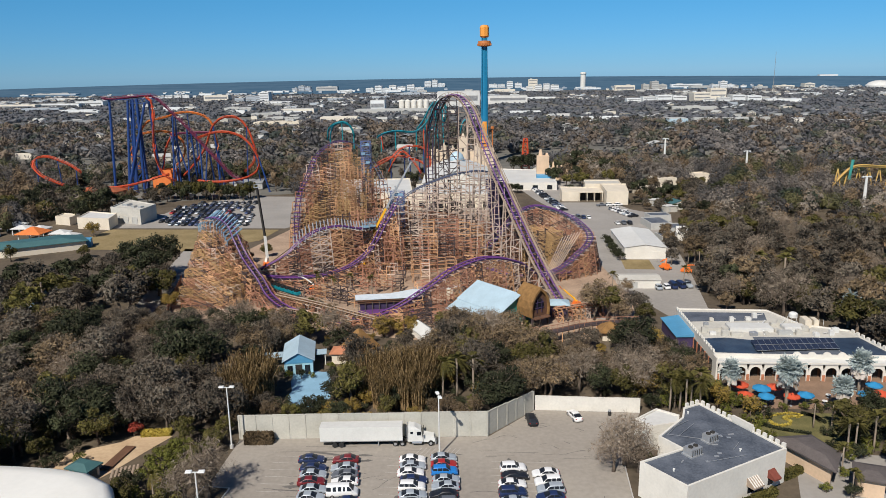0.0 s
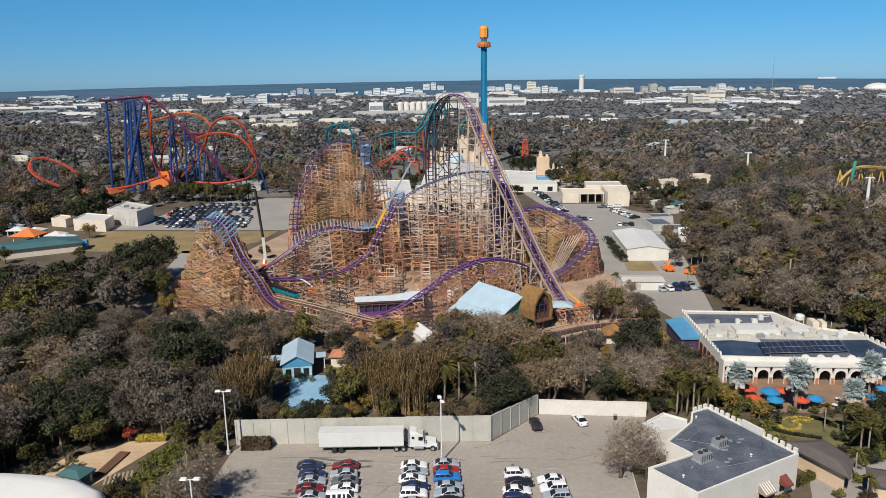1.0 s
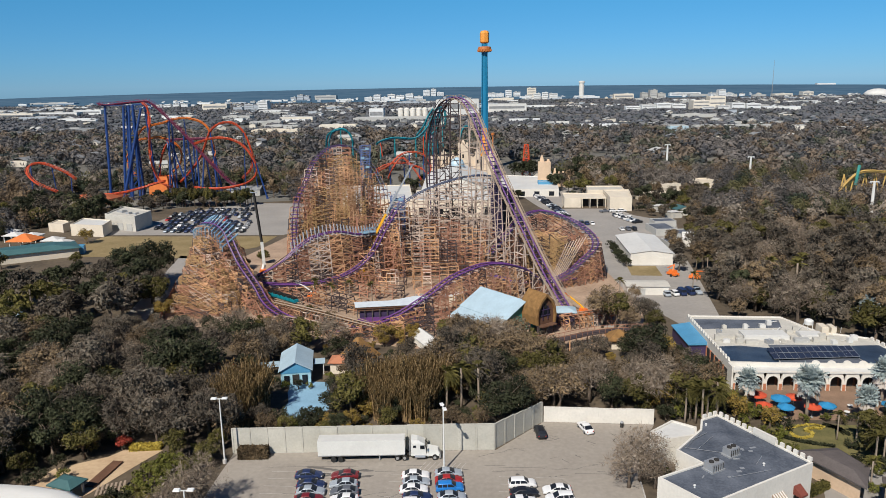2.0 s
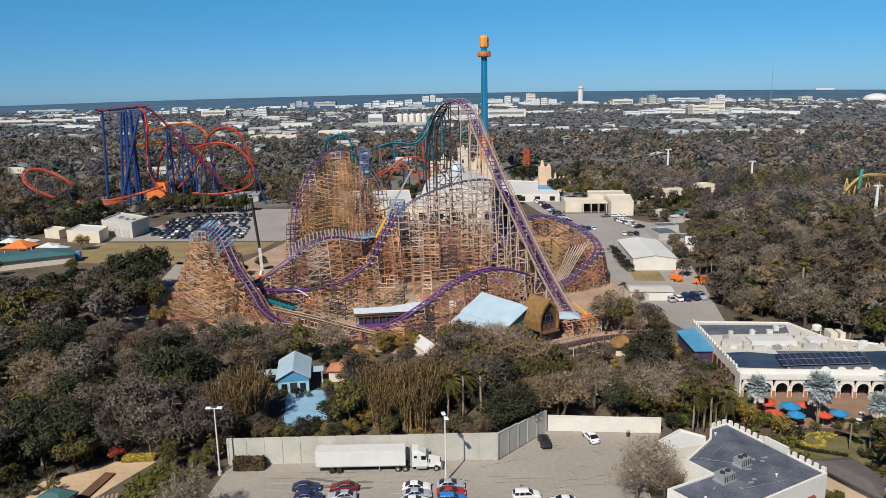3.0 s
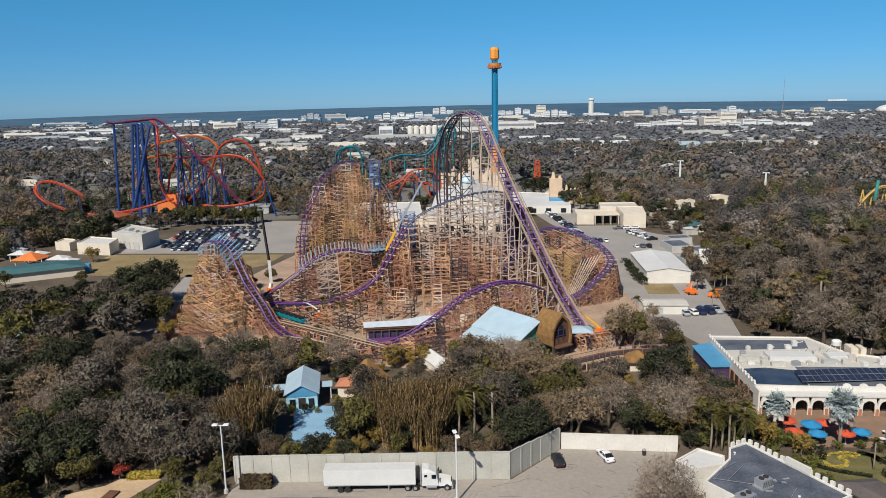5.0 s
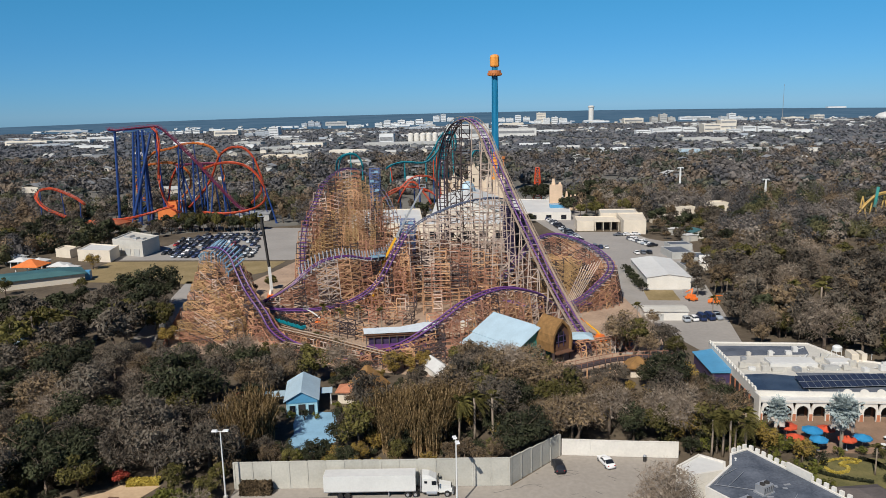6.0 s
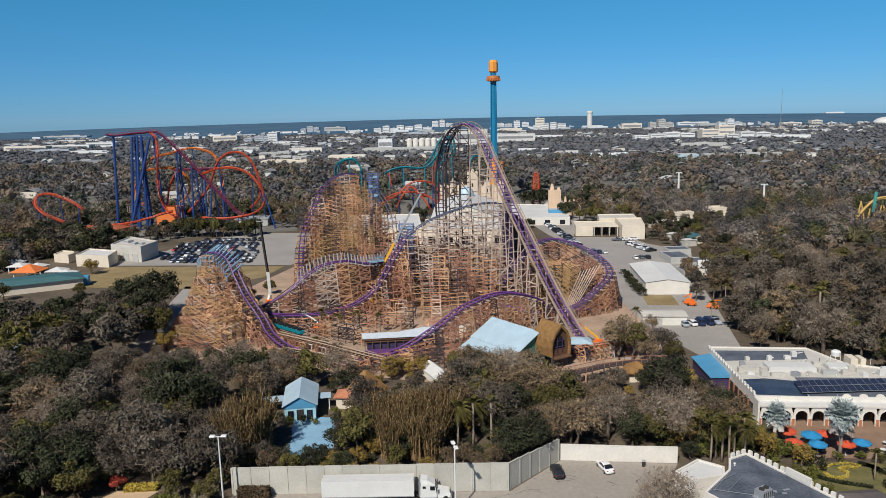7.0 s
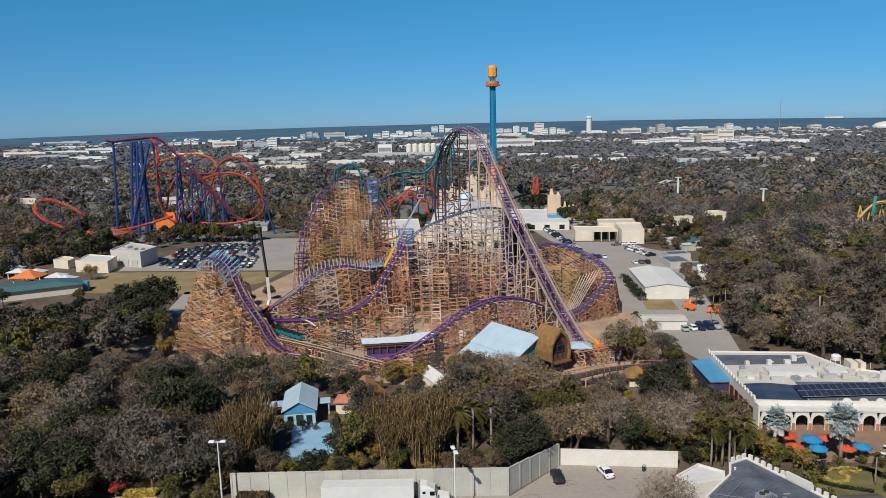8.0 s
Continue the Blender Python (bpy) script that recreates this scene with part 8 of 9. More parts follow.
for k in range(5):
    sl = thing("silo", (-172 + k * 11, 1322, 0), "white cylindrical plant silo", "silo", "plant silos")
    Shape().lathe([(5, -0.5), (5, 21), (1, 23)], 12).make("shell", M["white_wall"], sl)
dm = thing("distant_dome", (1175, 2417, 0), "white domed stadium in the distance", "stadium")
Shape().lathe([(40, -1), (40, 10), (30, 19), (14, 24), (1, 25)], 20).make("shell", M["white_roof"], dm)
ant = thing("radio_mast", (905, 2556, 0), "thin grey radio mast on the horizon", "mast")
Shape().lathe([(1.0, 0), (0.7, 70), (0.4, 118)], 6).make("mast", M["roof_grey"], ant)
q = random.Random(21)
town = Shape()
for k in range(640):
    y = math.sqrt(q.uniform(620 ** 2, 2900 ** 2))
    x = q.uniform(-0.7, 0.56) * y
    if noise.noise((x / 260, y / 420, 3.0)) < -0.12:
        continue
    big = q.random() < (0.3 if y > 1300 else 0.04)
    w, d, h = (q.uniform(24, 85), q.uniform(14, 30), q.uniform(4.5, 8)) if big else (q.uniform(8, 18), q.uniform(8, 14), q.uniform(4, 7))
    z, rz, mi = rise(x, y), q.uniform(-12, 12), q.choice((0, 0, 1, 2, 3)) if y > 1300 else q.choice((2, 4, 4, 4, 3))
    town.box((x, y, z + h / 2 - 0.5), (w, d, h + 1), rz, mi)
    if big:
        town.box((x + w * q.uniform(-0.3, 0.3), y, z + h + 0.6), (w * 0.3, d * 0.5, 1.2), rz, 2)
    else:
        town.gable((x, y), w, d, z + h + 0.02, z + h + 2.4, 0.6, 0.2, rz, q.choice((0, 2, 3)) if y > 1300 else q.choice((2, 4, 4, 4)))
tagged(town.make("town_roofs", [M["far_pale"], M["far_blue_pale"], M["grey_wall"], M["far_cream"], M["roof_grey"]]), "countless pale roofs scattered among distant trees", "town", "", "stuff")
proto_house = None
for k in range(60):
    y = math.sqrt(q.uniform(500 ** 2, 1200 ** 2))
    x = q.uniform(-0.7, 0.56) * y
    if inside(x, y, HALL_CLEAR) or inside(x, y, SLOW_CLEAR):
        continue
    rz, s = q.uniform(0, 180), q.uniform(0.8, 1.3)
    if proto_house is None:
        proto_house = gable_building("distant_house", (x, y), 9, 14, 3.6, 6.0, "far_cream", "grey_wall", "grey-roofed suburban house among trees", rz, 0.5, "house", "distant houses")
    else:
        copy_thing(proto_house, pose(x, y, 0, 0, 0, rz) @ Matrix.Diagonal((s, s, s, 1)))

# ---- vehicles ----
CAR_PAINT = {}
for nm, col in (("white", (0.72, 0.72, 0.71)), ("silver", (0.36, 0.40, 0.44)), ("black", (0.015, 0.016, 0.02)), ("navy", (0.02, 0.035, 0.10)), ("red", (0.33, 0.02, 0.02)), ("blue", (0.02, 0.18, 0.52)), ("grey", (0.13, 0.14, 0.16)), ("dark_red", (0.16, 0.015, 0.02))):
    CAR_PAINT[nm] = mat("paint_" + nm, col, 0.4, var=0.05, scale=0.8, bump=0.0, spec=0.6, metal=0.15 if nm in ("silver", "grey", "navy") else 0.0)
surf("tyre", (0.02, 0.02, 0.02), 0.85, var=0.2)
surf("rim", (0.45, 0.46, 0.47), 0.35, var=0.1, metal=0.6)
surf("lamp_glass", (0.7, 0.7, 0.68), 0.15, var=0.05)
surf("tail_red", (0.4, 0.02, 0.02), 0.25, var=0.05)
surf("car_glass", (0.013, 0.016, 0.022), 0.34, var=0.2, scale=0.5, bump=0.0, spec=0.3)
CARS = {}


# half length, half width, belt, roof, rear glass foot and head, windscreen head and foot, pillars, nose drop
CAR_SHAPES = {
    "sedan": (2.38, 0.91, 0.93, 1.44, -1.85, -1.05, 0.2, 1.05, (-0.45,), 0.72),
    "suv": (2.34, 0.95, 1.06, 1.68, -2.2, -1.9, 0.3, 1.05, (-1.25, -0.4), 0.78),
    "van": (2.66, 1.0, 1.2, 2.12, -2.6, -2.5, 1.25, 1.95, (-1.6, -0.75, 0.1, 0.75), 0.72),
    "pickup": (2.76, 0.96, 1.06, 1.80, -0.7, -0.5, 0.4, 1.15, (0.0,), 0.8),
}


def along(x, line):
    """The height at x on a line of (x, z) points."""
    for (xa, za), (xb, zb) in zip(line, line[1:]):
        if x <= xb:
            return za + (zb - za) * max(0.0, min(1.0, (x - xa) / (xb - xa)))
    return line[-1][1]


def make_car(kind, paint, x, y, rz, group, plain=False):
    key = (kind, paint, plain)
    m = pose(x, y, 0.045, 0, 0, rz)
    if key in CARS:
        return copy_thing(CARS[key], m)
    ob = tagged(new("car" if kind in ("sedan", "suv") else kind if kind == "van" else "pickup_truck"), f"{paint.replace('_', ' ')} parked {kind} with dark tinted windows", "car" if kind != "van" else "van", group)
    h, hw, belt, roof, r0, r1, f1, f0, pillars, drop = CAR_SHAPES[kind]
    L, W = 2 * h, 2 * hw
    tops = [(-h, 0.66 * belt), (-h + 0.07, 0.9 * belt), (-h + 0.13, belt)] * (r0 > -h + 0.14) + [(r0, belt + 0.05), (r1, roof - 0.05), ((r1 + f1) / 2, roof), (f1, roof - 0.04), (f0, belt + 0.05), (h - 0.5, belt * (drop + 0.18)), (h - 0.1, belt * drop), (h, belt * 0.55)]
    if r0 <= -h + 0.14:
        tops = [(-h, 0.66 * belt)] + tops
    belts = [(-h, 0.62 * belt), (-h + 0.1, 0.92 * belt), (max(r0, -h + 0.12), belt), (f0, belt - 0.02), (h - 0.5, belt * (drop + 0.14)), (h - 0.1, belt * (drop - 0.05)), (h, belt * 0.5)]
    pw = 0.09 if kind != "van" else 0.3
    xs = {-h, -h + 0.07, -h + 0.25, r0, r0 + 0.55 * (r1 - r0), r1, f1, f1 + 0.6 * (f0 - f1), f0, (f0 + h) / 2, h - 0.5, h - 0.1, h}
    xs |= {q for c in pillars for q in (c - pw / 2, c + pw / 2)}
    xs = sorted(xs)
    vs = []
    for sx in xs:
        w, zb, zt = hw * (1 - 0.2 * abs(sx / h) ** 7), along(sx, belts), along(sx, tops)
        zt = max(zt, zb + 0.02)
        wr = 0.95 * w - 0.34 * (zt - zb)
        half = [(0.93 * w, 0.24), (w, 0.24 + 0.4 * (zb - 0.24)), (0.985 * w, zb - 0.12 * zb), (0.95 * w, zb)]
        half += [(0.95 * w + (wr - 0.95 * w) * k, zb + (zt - zb) * k) for k in (0.1, 0.84)] + [(wr * 0.97, zt - 0.01), (wr * 0.55, zt + 0.025)]
        vs += [(sx, -a, z) for a, z in half] + [(sx, 0, zt + 0.035)] + [(sx, a, z) for a, z in reversed(half)]
    n = 17
    groups = {"body": [], "rear_window": [], "windshield": [], "side_window": [], "side_window.other": []} if not plain else {"body": [], "window_band": []}
    for i in range(len(xs) - 1):
        mid = (xs[i] + xs[i + 1]) / 2
        post = any(abs(mid - c) < pw / 2 for c in pillars)
        cabin = r0 + 0.5 * (r1 - r0) < mid < f1 + 0.6 * (f0 - f1)
        for j in range(n):
            where = "body"
            if 6 <= j <= 9 and r0 < mid < r1:
                where = "rear_window"
            elif 6 <= j <= 9 and f1 < mid < f0:
                where = "windshield"
            elif j in (4, 11) and cabin and not post:
                where = "side_window" if j == 4 else "side_window.other"
            k = (j + 1) % n
            groups[where if where == "body" or not plain else "window_band"].append(((i + 1) * n + j, (i + 1) * n + k, i * n + k, i * n + j))
    groups["body"] += [tuple(range(n)), tuple(range(len(vs) - 1, len(vs) - n - 1, -1))]
    for nm, fs in groups.items():
        used = sorted({k for f in fs for k in f})
        ix = {k: i for i, k in enumerate(used)}
        Shape().add([vs[k] for k in used], [tuple(ix[k] for k in f) for f in fs]).make(nm.split(".")[0], CAR_PAINT[paint] if nm == "body" else M["car_glass"], ob, smooth=True)
    for sx in (-1, 1):
        for sy in (-1, 1):
            wx, wy = sx * L * 0.3, sy * (W / 2 - 0.09)
            wh = Shape().tube([(wx, wy - 0.12, 0.33), (wx, wy + 0.12, 0.33)], 0.34, 10).make("wheel", M["tyre"], ob)
            if not plain:
                Shape().tube([(wx, wy + sy * 0.11, 0.33), (wx, wy + sy * 0.135, 0.33)], 0.2, 8).make("rim", M["rim"], wh)
    if not plain:
        for sy in (-1, 1):
            Shape().box((h - 0.16, sy * (W / 2 - 0.3), 0.62), (0.24, 0.3, 0.12)).make("headlight", M["lamp_glass"], ob)
            Shape().box((-h + 0.08, sy * (W / 2 - 0.3), 0.78), (0.14, 0.26, 0.16)).make("tail_light", M["tail_red"], ob)
            Shape().box((f0 - 0.25, sy * (W / 2 + 0.05), belt + 0.06), (0.12, 0.18, 0.12)).make("mirror", CAR_PAINT[paint], ob)
    ob.matrix_world = m
    CARS[key] = ob
    return ob


ROWS = {
    -31.8: [(120, "sedan", "navy", 0), (117, "sedan", "navy", 0), (114.9, "sedan", "silver", 0), (112.6, "sedan", "dark_red", 0), (110.2, "sedan", "silver", 0), (107.8, "sedan", "silver", 0), (105.4, "suv", "white", 0)],
    -25.9: [(120.2, "sedan", "dark_red", 180), (117.4, "sedan", "silver", 180), (115.1, "sedan", "grey", 180), (112.8, "sedan", "white", 180), (109.6, "van", "white", 0), (106.8, "sedan", "navy", 180)],
    -13.6: [(120.8, "sedan", "white", 0), (118.6, "sedan", "silver", 0), (116.3, "sedan", "white", 0), (114, "sedan", "navy", 0), (111.8, "suv", "white", 0), (109.3, "sedan", "silver", 0), (106.8, "sedan", "black", 0)],
    -7.7: [(121.7, "sedan", "silver", 0), (119.4, "sedan", "red", 0), (117.1, "suv", "blue", 0), (114.4, "sedan", "silver", 0), (112.2, "sedan", "silver", 180), (109.8, "sedan", "black", 180), (107.2, "suv", "grey", 180)],
    4.6: [(118.8, "suv", "white", 0), (116.1, "sedan", "black", 0), (113.6, "sedan", "white", 0), (111, "suv", "navy", 0), (108.4, "sedan", "silver", 0)],
    10.3: [(117.3, "sedan", "white", 180), (114.6, "suv", "white", 180), (112.2, "suv", "silver", 180), (110, "sedan", "navy", 180), (107.4, "sedan", "white", 180)],
}
for (x, row), lean in zip(ROWS.items(), (0.25, 0.2, 0.12, 0.07, 0.01, 0.06)):
    for y, kind, paint, rz in row:
        make_car(kind, paint, x + lean * (row[0][0] - y) + rng.uniform(-0.3, 0.3), y, rz + rng.uniform(-2, 2) + 6, "cars in the parking lot")
make_car("suv", "black", 8.6, 137.6, 98, "cars in the parking lot")
make_car("sedan", "white", 17.4, 139.8, 108, "cars in the parking lot")
q = random.Random(31)
for i in range(9):
    for k in range(16):
        if q.random() < 0.12:
            continue
        x, y = -160 + k * 3.3 - i * 1.4, 332 + i * 7.2
        if inside(x, y, BACK_LOT) and x < -115 - 0.21 * (y - 324):
            make_car(q.choice(["sedan", "sedan", "suv", "pickup"]), q.choice(["navy", "black", "silver", "white", "grey", "navy", "black", "navy", "black", "grey"] + ["red"] * (i == 4)), x, y, 90 + q.choice([0, 180]) + q.uniform(-3, 3), "cars in the staff lot", True)
for x, y, rz, n, dx, dy in ((22.7, 438, 25, 22, 0.56, -3.3), (37, 348, 95, 4, 2.5, 0.1), (59.3, 370, 25, 8, 0.95, -2.6), (55, 381, 15, 3, 4.4, 0.6), (56, 335, 95, 3, 2.7, 0.1), (76, 322, 25, 4, 0.9, -2.8), (53, 232, 100, 5, 2.5, 0.7)):
    for k in range(n):
        make_car(q.choice(["sedan", "suv", "pickup", "van"]), q.choice(["navy", "white", "silver", "grey", "black", "white"]), x + dx * k, y + dy * k, rz + q.uniform(-4, 4), "cars along the service road", True)

# semi-trailer and its tractor
trailer = thing("semi_trailer", (-23.9, 127.2, 0.04), "long white box semi-trailer parked along the wall", "trailer", rz=4.5)
Shape().box((0, 0, 2.62), (15.6, 2.55, 2.76)).make("box", surf("trailer_white", (0.62, 0.62, 0.585), 0.45, var=0.08, scale=0.4, bump=0.02), trailer)
Shape().box((0, 0, 1.16), (15.6, 2.5, 0.16)).make("sill", M["steel_grey"], trailer, "grey steel sill")
Shape().box((0, 0, 4.03), (15.5, 2.5, 0.05)).make("roof", M["white_roof"], trailer)
# dark box added under the trailer to stand in for its shadow
Shape().box((-0.5, 0, 0.92), (13.6, 1.1, 0.3)).make("underframe", M["shade_void"], trailer)
for x in (-5.0, -3.75):
    for sy in (-1, 1):
        w = Shape().tube([(x, sy * 1.2 - 0.28, 0.5), (x, sy * 1.2 + 0.02, 0.5)], 0.5, 14).make("wheel", M["tyre"], trailer)
        Shape().tube([(x, sy * 1.22 - 0.02, 0.5), (x, sy * 1.24 + 0.01, 0.5)], 0.28, 10).make("rim", M["rim"], w)
for sy in (-1, 1):
    Shape().beam((3.2, sy * 0.9, 1.1), (3.2, sy * 0.9, 0.06), 0.18).make("landing_leg", M["steel_grey"], trailer)
tractor = thing("truck_tractor", (-13.1, 128.0, 0.04), "white long-nosed truck tractor with sleeper cab", "truck", rz=4.5)
s = Shape()
s.hull([(-2.0, -1.2, 0.9), (0.9, -1.2, 0.9), (0.9, 1.2, 0.9), (-2.0, 1.2, 0.9)], [(-1.9, -1.15, 3.3), (0.5, -1.15, 3.2), (0.5, 1.15, 3.2), (-1.9, 1.15, 3.3)])
s.hull([(-1.9, -1.12, 3.304), (0.45, -1.12, 3.204), (0.45, 1.12, 3.204), (-1.9, 1.12, 3.304)], [(-1.9, -1.0, 4.0), (-0.8, -0.95, 3.9), (-0.8, 0.95, 3.9), (-1.9, 1.0, 4.0)])
s.make("cab", M["trailer_white"], tractor)
s = Shape()
s.hull([(0.904, -1.05, 0.7), (3.1, -0.9, 0.7), (3.1, 0.9, 0.7), (0.904, 1.05, 0.7)], [(0.904, -0.95, 2.1), (2.95, -0.75, 1.75), (2.95, 0.75, 1.75), (0.904, 0.95, 2.1)])
s.make("hood", M["trailer_white"], tractor)
s = Shape()
s.add([(0.92, -1.0, 2.2), (0.92, 1.0, 2.2), (0.56, 1.0, 3.1), (0.56, -1.0, 3.1)], [(0, 1, 2, 3)])
s.make("windscreen", M["glass"], tractor)
for sy in (-1, 1):
    Shape().box((0.1, sy * 1.185, 2.55), (0.8, 0.06, 0.7)).make("side_window", M["glass"], tractor)
    Shape().box((-1.3, sy * 1.185, 2.7), (0.5, 0.06, 0.4)).make("sleeper_window", M["glass"], tractor)
    Shape().box((0.85, sy * 1.5, 2.5), (0.16, 0.3, 0.7)).make("mirror", M["shade_void"], tractor)
    Shape().lathe([(0.1, 0.9), (0.1, 3.9)], 8, (-2.15, sy * 0.95, 0)).make("exhaust_stack", M["rim"], tractor)
    Shape().tube([(-1.2, sy * 1.1, 0.75), (0.6, sy * 1.1, 0.75)], 0.32, 10).make("fuel_tank", M["rim"], tractor)
    Shape().box((3.08, sy * 0.75, 1.2), (0.12, 0.3, 0.3)).make("headlight", M["lamp_glass"], tractor)
    for x in (2.3, -3.1, -4.4):
        w = Shape().tube([(x, sy * 1.05 - 0.2, 0.5), (x, sy * 1.05 + 0.2, 0.5)], 0.5, 14).make("wheel", M["tyre"], tractor)
        Shape().tube([(x, sy * 1.27 - 0.02, 0.5), (x, sy * 1.27 + 0.01, 0.5)], 0.28, 10).make("rim", M["rim"], w)
Shape().box((3.2, 0, 0.65), (0.3, 2.3, 0.4)).make("bumper", M["rim"], tractor)
Shape().box((3.06, 0, 1.3), (0.08, 1.1, 0.9)).make("grille", M["shade_void"], tractor)
Shape().box((-3.0, 0, 0.85), (5.4, 0.9, 0.25)).make("chassis", M["shade_void"], tractor)

# ---- lamps, masts and lifts ----
def lot_lamp(x, y, h, rz):
    ob = thing("parking_lot_lamp", (x, y, 0), "tall white lamp post with twin box heads", "lamp post", "lamp posts round the lot", rz)
    Shape().lathe([(0.4, -0.1), (0.4, 0.7), (0.32, 0.75)], 10).make("base", M["kerb"], ob, "round concrete base")
    Shape().lathe([(0.16, 0.75), (0.13, h * 0.5), (0.1, h)], 10).make("pole", M["pole_white"], ob)
    Shape().box((0, 0, h + 0.02), (2.0, 0.14, 0.12)).make("arm", M["pole_white"], ob)
    for sx in (-1, 1):
        hd = Shape().box((sx * 0.95, 0, h + 0.14), (0.95, 0.65, 0.22), taper=0.9).make("head", M["lens_white"], ob)
        Shape().box((sx * 0.95, 0, h + 0.01), (0.7, 0.45, 0.04)).make("lens", M["lamp_glass"], hd)
    return ob


lot_lamp(-8.8, 123.6, 11.9, 108)
lot_lamp(-48.4, 124.4, 12.4, 5)
lot_lamp(-42.2, 95.0, 12.4, 5)


def ride_pylon(x, y, h):
    ob = thing("cable_car_pylon", (x, y, 0), "slim white cable car pylon with cross arm", "pylon", "cable car pylons")
    Shape().lathe([(0.9, -0.1), (0.7, h * 0.6), (0.55, h)], 10).make("column", M["pole_white"], ob)
    Shape().box((0, 0, h + 0.2), (4.2, 0.6, 0.5)).make("cross_arm", M["pole_white"], ob)
    for sx in (-1, 1):
        Shape().box((sx * 1.9, 0, h - 0.3), (0.5, 2.4, 0.5)).make("sheave_train", M["steel_grey"], ob)
    return ob


ride_pylon(124.6, 558, 18.5)
ride_pylon(165.5, 500.6, 15)
ride_pylon(184.3, 378.5, 15)


def boom_lift(x, y, base, lower, upper, tip, paint, low_mat, high_mat, label, thick=0.5):
    ob = thing("boom_lift", (x, y, 0), label, "boom lift")
    o = (x, y, 0)
    ch = Shape(o)
    ch.box((x, y, 1.0), (2.6, 5.0, 0.9), base)
    ch.box((x, y, 2.0), (2.2, 3.4, 1.2), base, taper=0.85)
    ch.make("chassis", M[paint], ob)
    for sx in (-1, 1):
        for sy in (-1, 1):
            wx, wy = x + sx * 1.25, y + sy * 1.7
            Shape(o).tube([(wx - 0.25, wy, 0.6), (wx + 0.25, wy, 0.6)], 0.6, 10).make("wheel", M["tyre"], ob)
    Shape(o).beam((x, y, 2.4), lower, thick).make("lower_boom", M[low_mat], ob)
    Shape(o).beam(lower, upper, thick * 0.9).make("middle_boom", M[low_mat], ob)
    Shape(o).beam(upper, tip, thick * 0.7).make("upper_boom", M[high_mat], ob)
    basket = Shape(o).box((tip[0], tip[1], tip[2] + 0.1), (2.2, 1.1, 0.15)).make("basket", M["steel_grey"], ob)
    for sx in (-1, 1):
        for sy in (-1, 1):
            Shape(o).beam((tip[0] + sx * 1.05, tip[1] + sy * 0.5, tip[2] + 0.15), (tip[0] + sx * 1.05, tip[1] + sy * 0.5, tip[2] + 1.25), 0.08).make("post", M["steel_grey"], basket)
        Shape(o).box((tip[0], tip[1] + sx * 0.5, tip[2] + 1.25), (2.2, 0.08, 0.08)).make("handrail", M["steel_grey"], basket)
    return ob


boom_lift(-82.5, 254, 20, (-82.2, 254.6, 4), (-82.8, 255.5, 12), (-84.6, 256, 29.5), "orange_paint", "pole_white", "shade_void", "orange boom lift with tall white mast", 0.95)
boom_lift(-46, 252, 60, (-42.5, 257.5, 14.2), (-38.5, 258, 21.6), (-28.9, 258.4, 38.4), "yellow_paint", "yellow_paint", "steel_grey", "yellow boom lift reaching over the coaster", 0.85)
boom_lift(25.2, 212, 30, (24, 214, 3.4), (20.5, 219, 5.2), (18.1, 222, 6.4), "orange_paint", "yellow_paint", "orange_paint", "orange boom lift beside the lift foot").scale = (0.75, 0.75, 0.75)
boom_lift(-58, 227, 70, (-59, 227.5, 3.4), (-62, 228.6, 5.2), (-65, 229.6, 6.2), "orange_paint", "pole_white", "pole_white", "small orange boom lift on the sand").scale = (0.7, 0.7, 0.7)
boom_lift(60.5, 256, 30, (61.2, 257.2, 4.6), (59.8, 258.6, 3.4), (58.8, 259.6, 2.4), "orange_paint", "orange_paint", "orange_paint", "orange boom lift parked beside the shed").scale = (0.8, 0.8, 0.8)
boom_lift(66.8, 252, 70, (67.6, 252.5, 3.4), (70, 253.5, 3.2), (72, 254, 2.6), "orange_paint", "orange_paint", "orange_paint", "orange boom lift with a folded boom in the yard").scale = (0.75, 0.75, 0.75)

# ---- terrace, gardens ----
UMB = {}


def umbrella(x, y, paint, s):
    if paint in UMB:
        return copy_thing(UMB[paint], pose(x, y, 0.05, 0, 0, rng.uniform(0, 45)) @ Matrix.Diagonal((s, s, 1, 1)))
    ob = tagged(new("patio_umbrella"), f"wide {'orange-red' if paint == 'umbrella_red' else 'bright blue'} canvas patio umbrella", "umbrella", "umbrellas on the terrace")
    Shape().lathe([(0.35, 0), (0.35, 0.12), (0.05, 0.14)], 10).make("base", M["steel_grey"], ob)
    Shape().lathe([(0.04, 0.1), (0.04, 3.0)], 8).make("pole", M["pole_white"], ob)
    c = Shape()
    n = 8
    vs = [(0, 0, 3.05)] + [(2.0 * math.cos(2 * math.pi * k / n), 2.0 * math.sin(2 * math.pi * k / n), 2.35) for k in range(n)] + [(2.0 * math.cos(2 * math.pi * k / n), 2.0 * math.sin(2 * math.pi * k / n), 2.1) for k in range(n)] + [(0, 0, 2.98)]
    c.add(vs, [(0, 1 + k, 1 + (k + 1) % n) for k in range(n)] + [(1 + k, 9 + k, 9 + (k + 1) % n, 1 + (k + 1) % n) for k in range(n)] + [(17, 1 + (k + 1) % n, 1 + k) for k in range(n)])
    c.make("canopy", M[paint], ob)
    ob.matrix_world = pose(x, y, 0.05)
    UMB[paint] = ob
    return ob


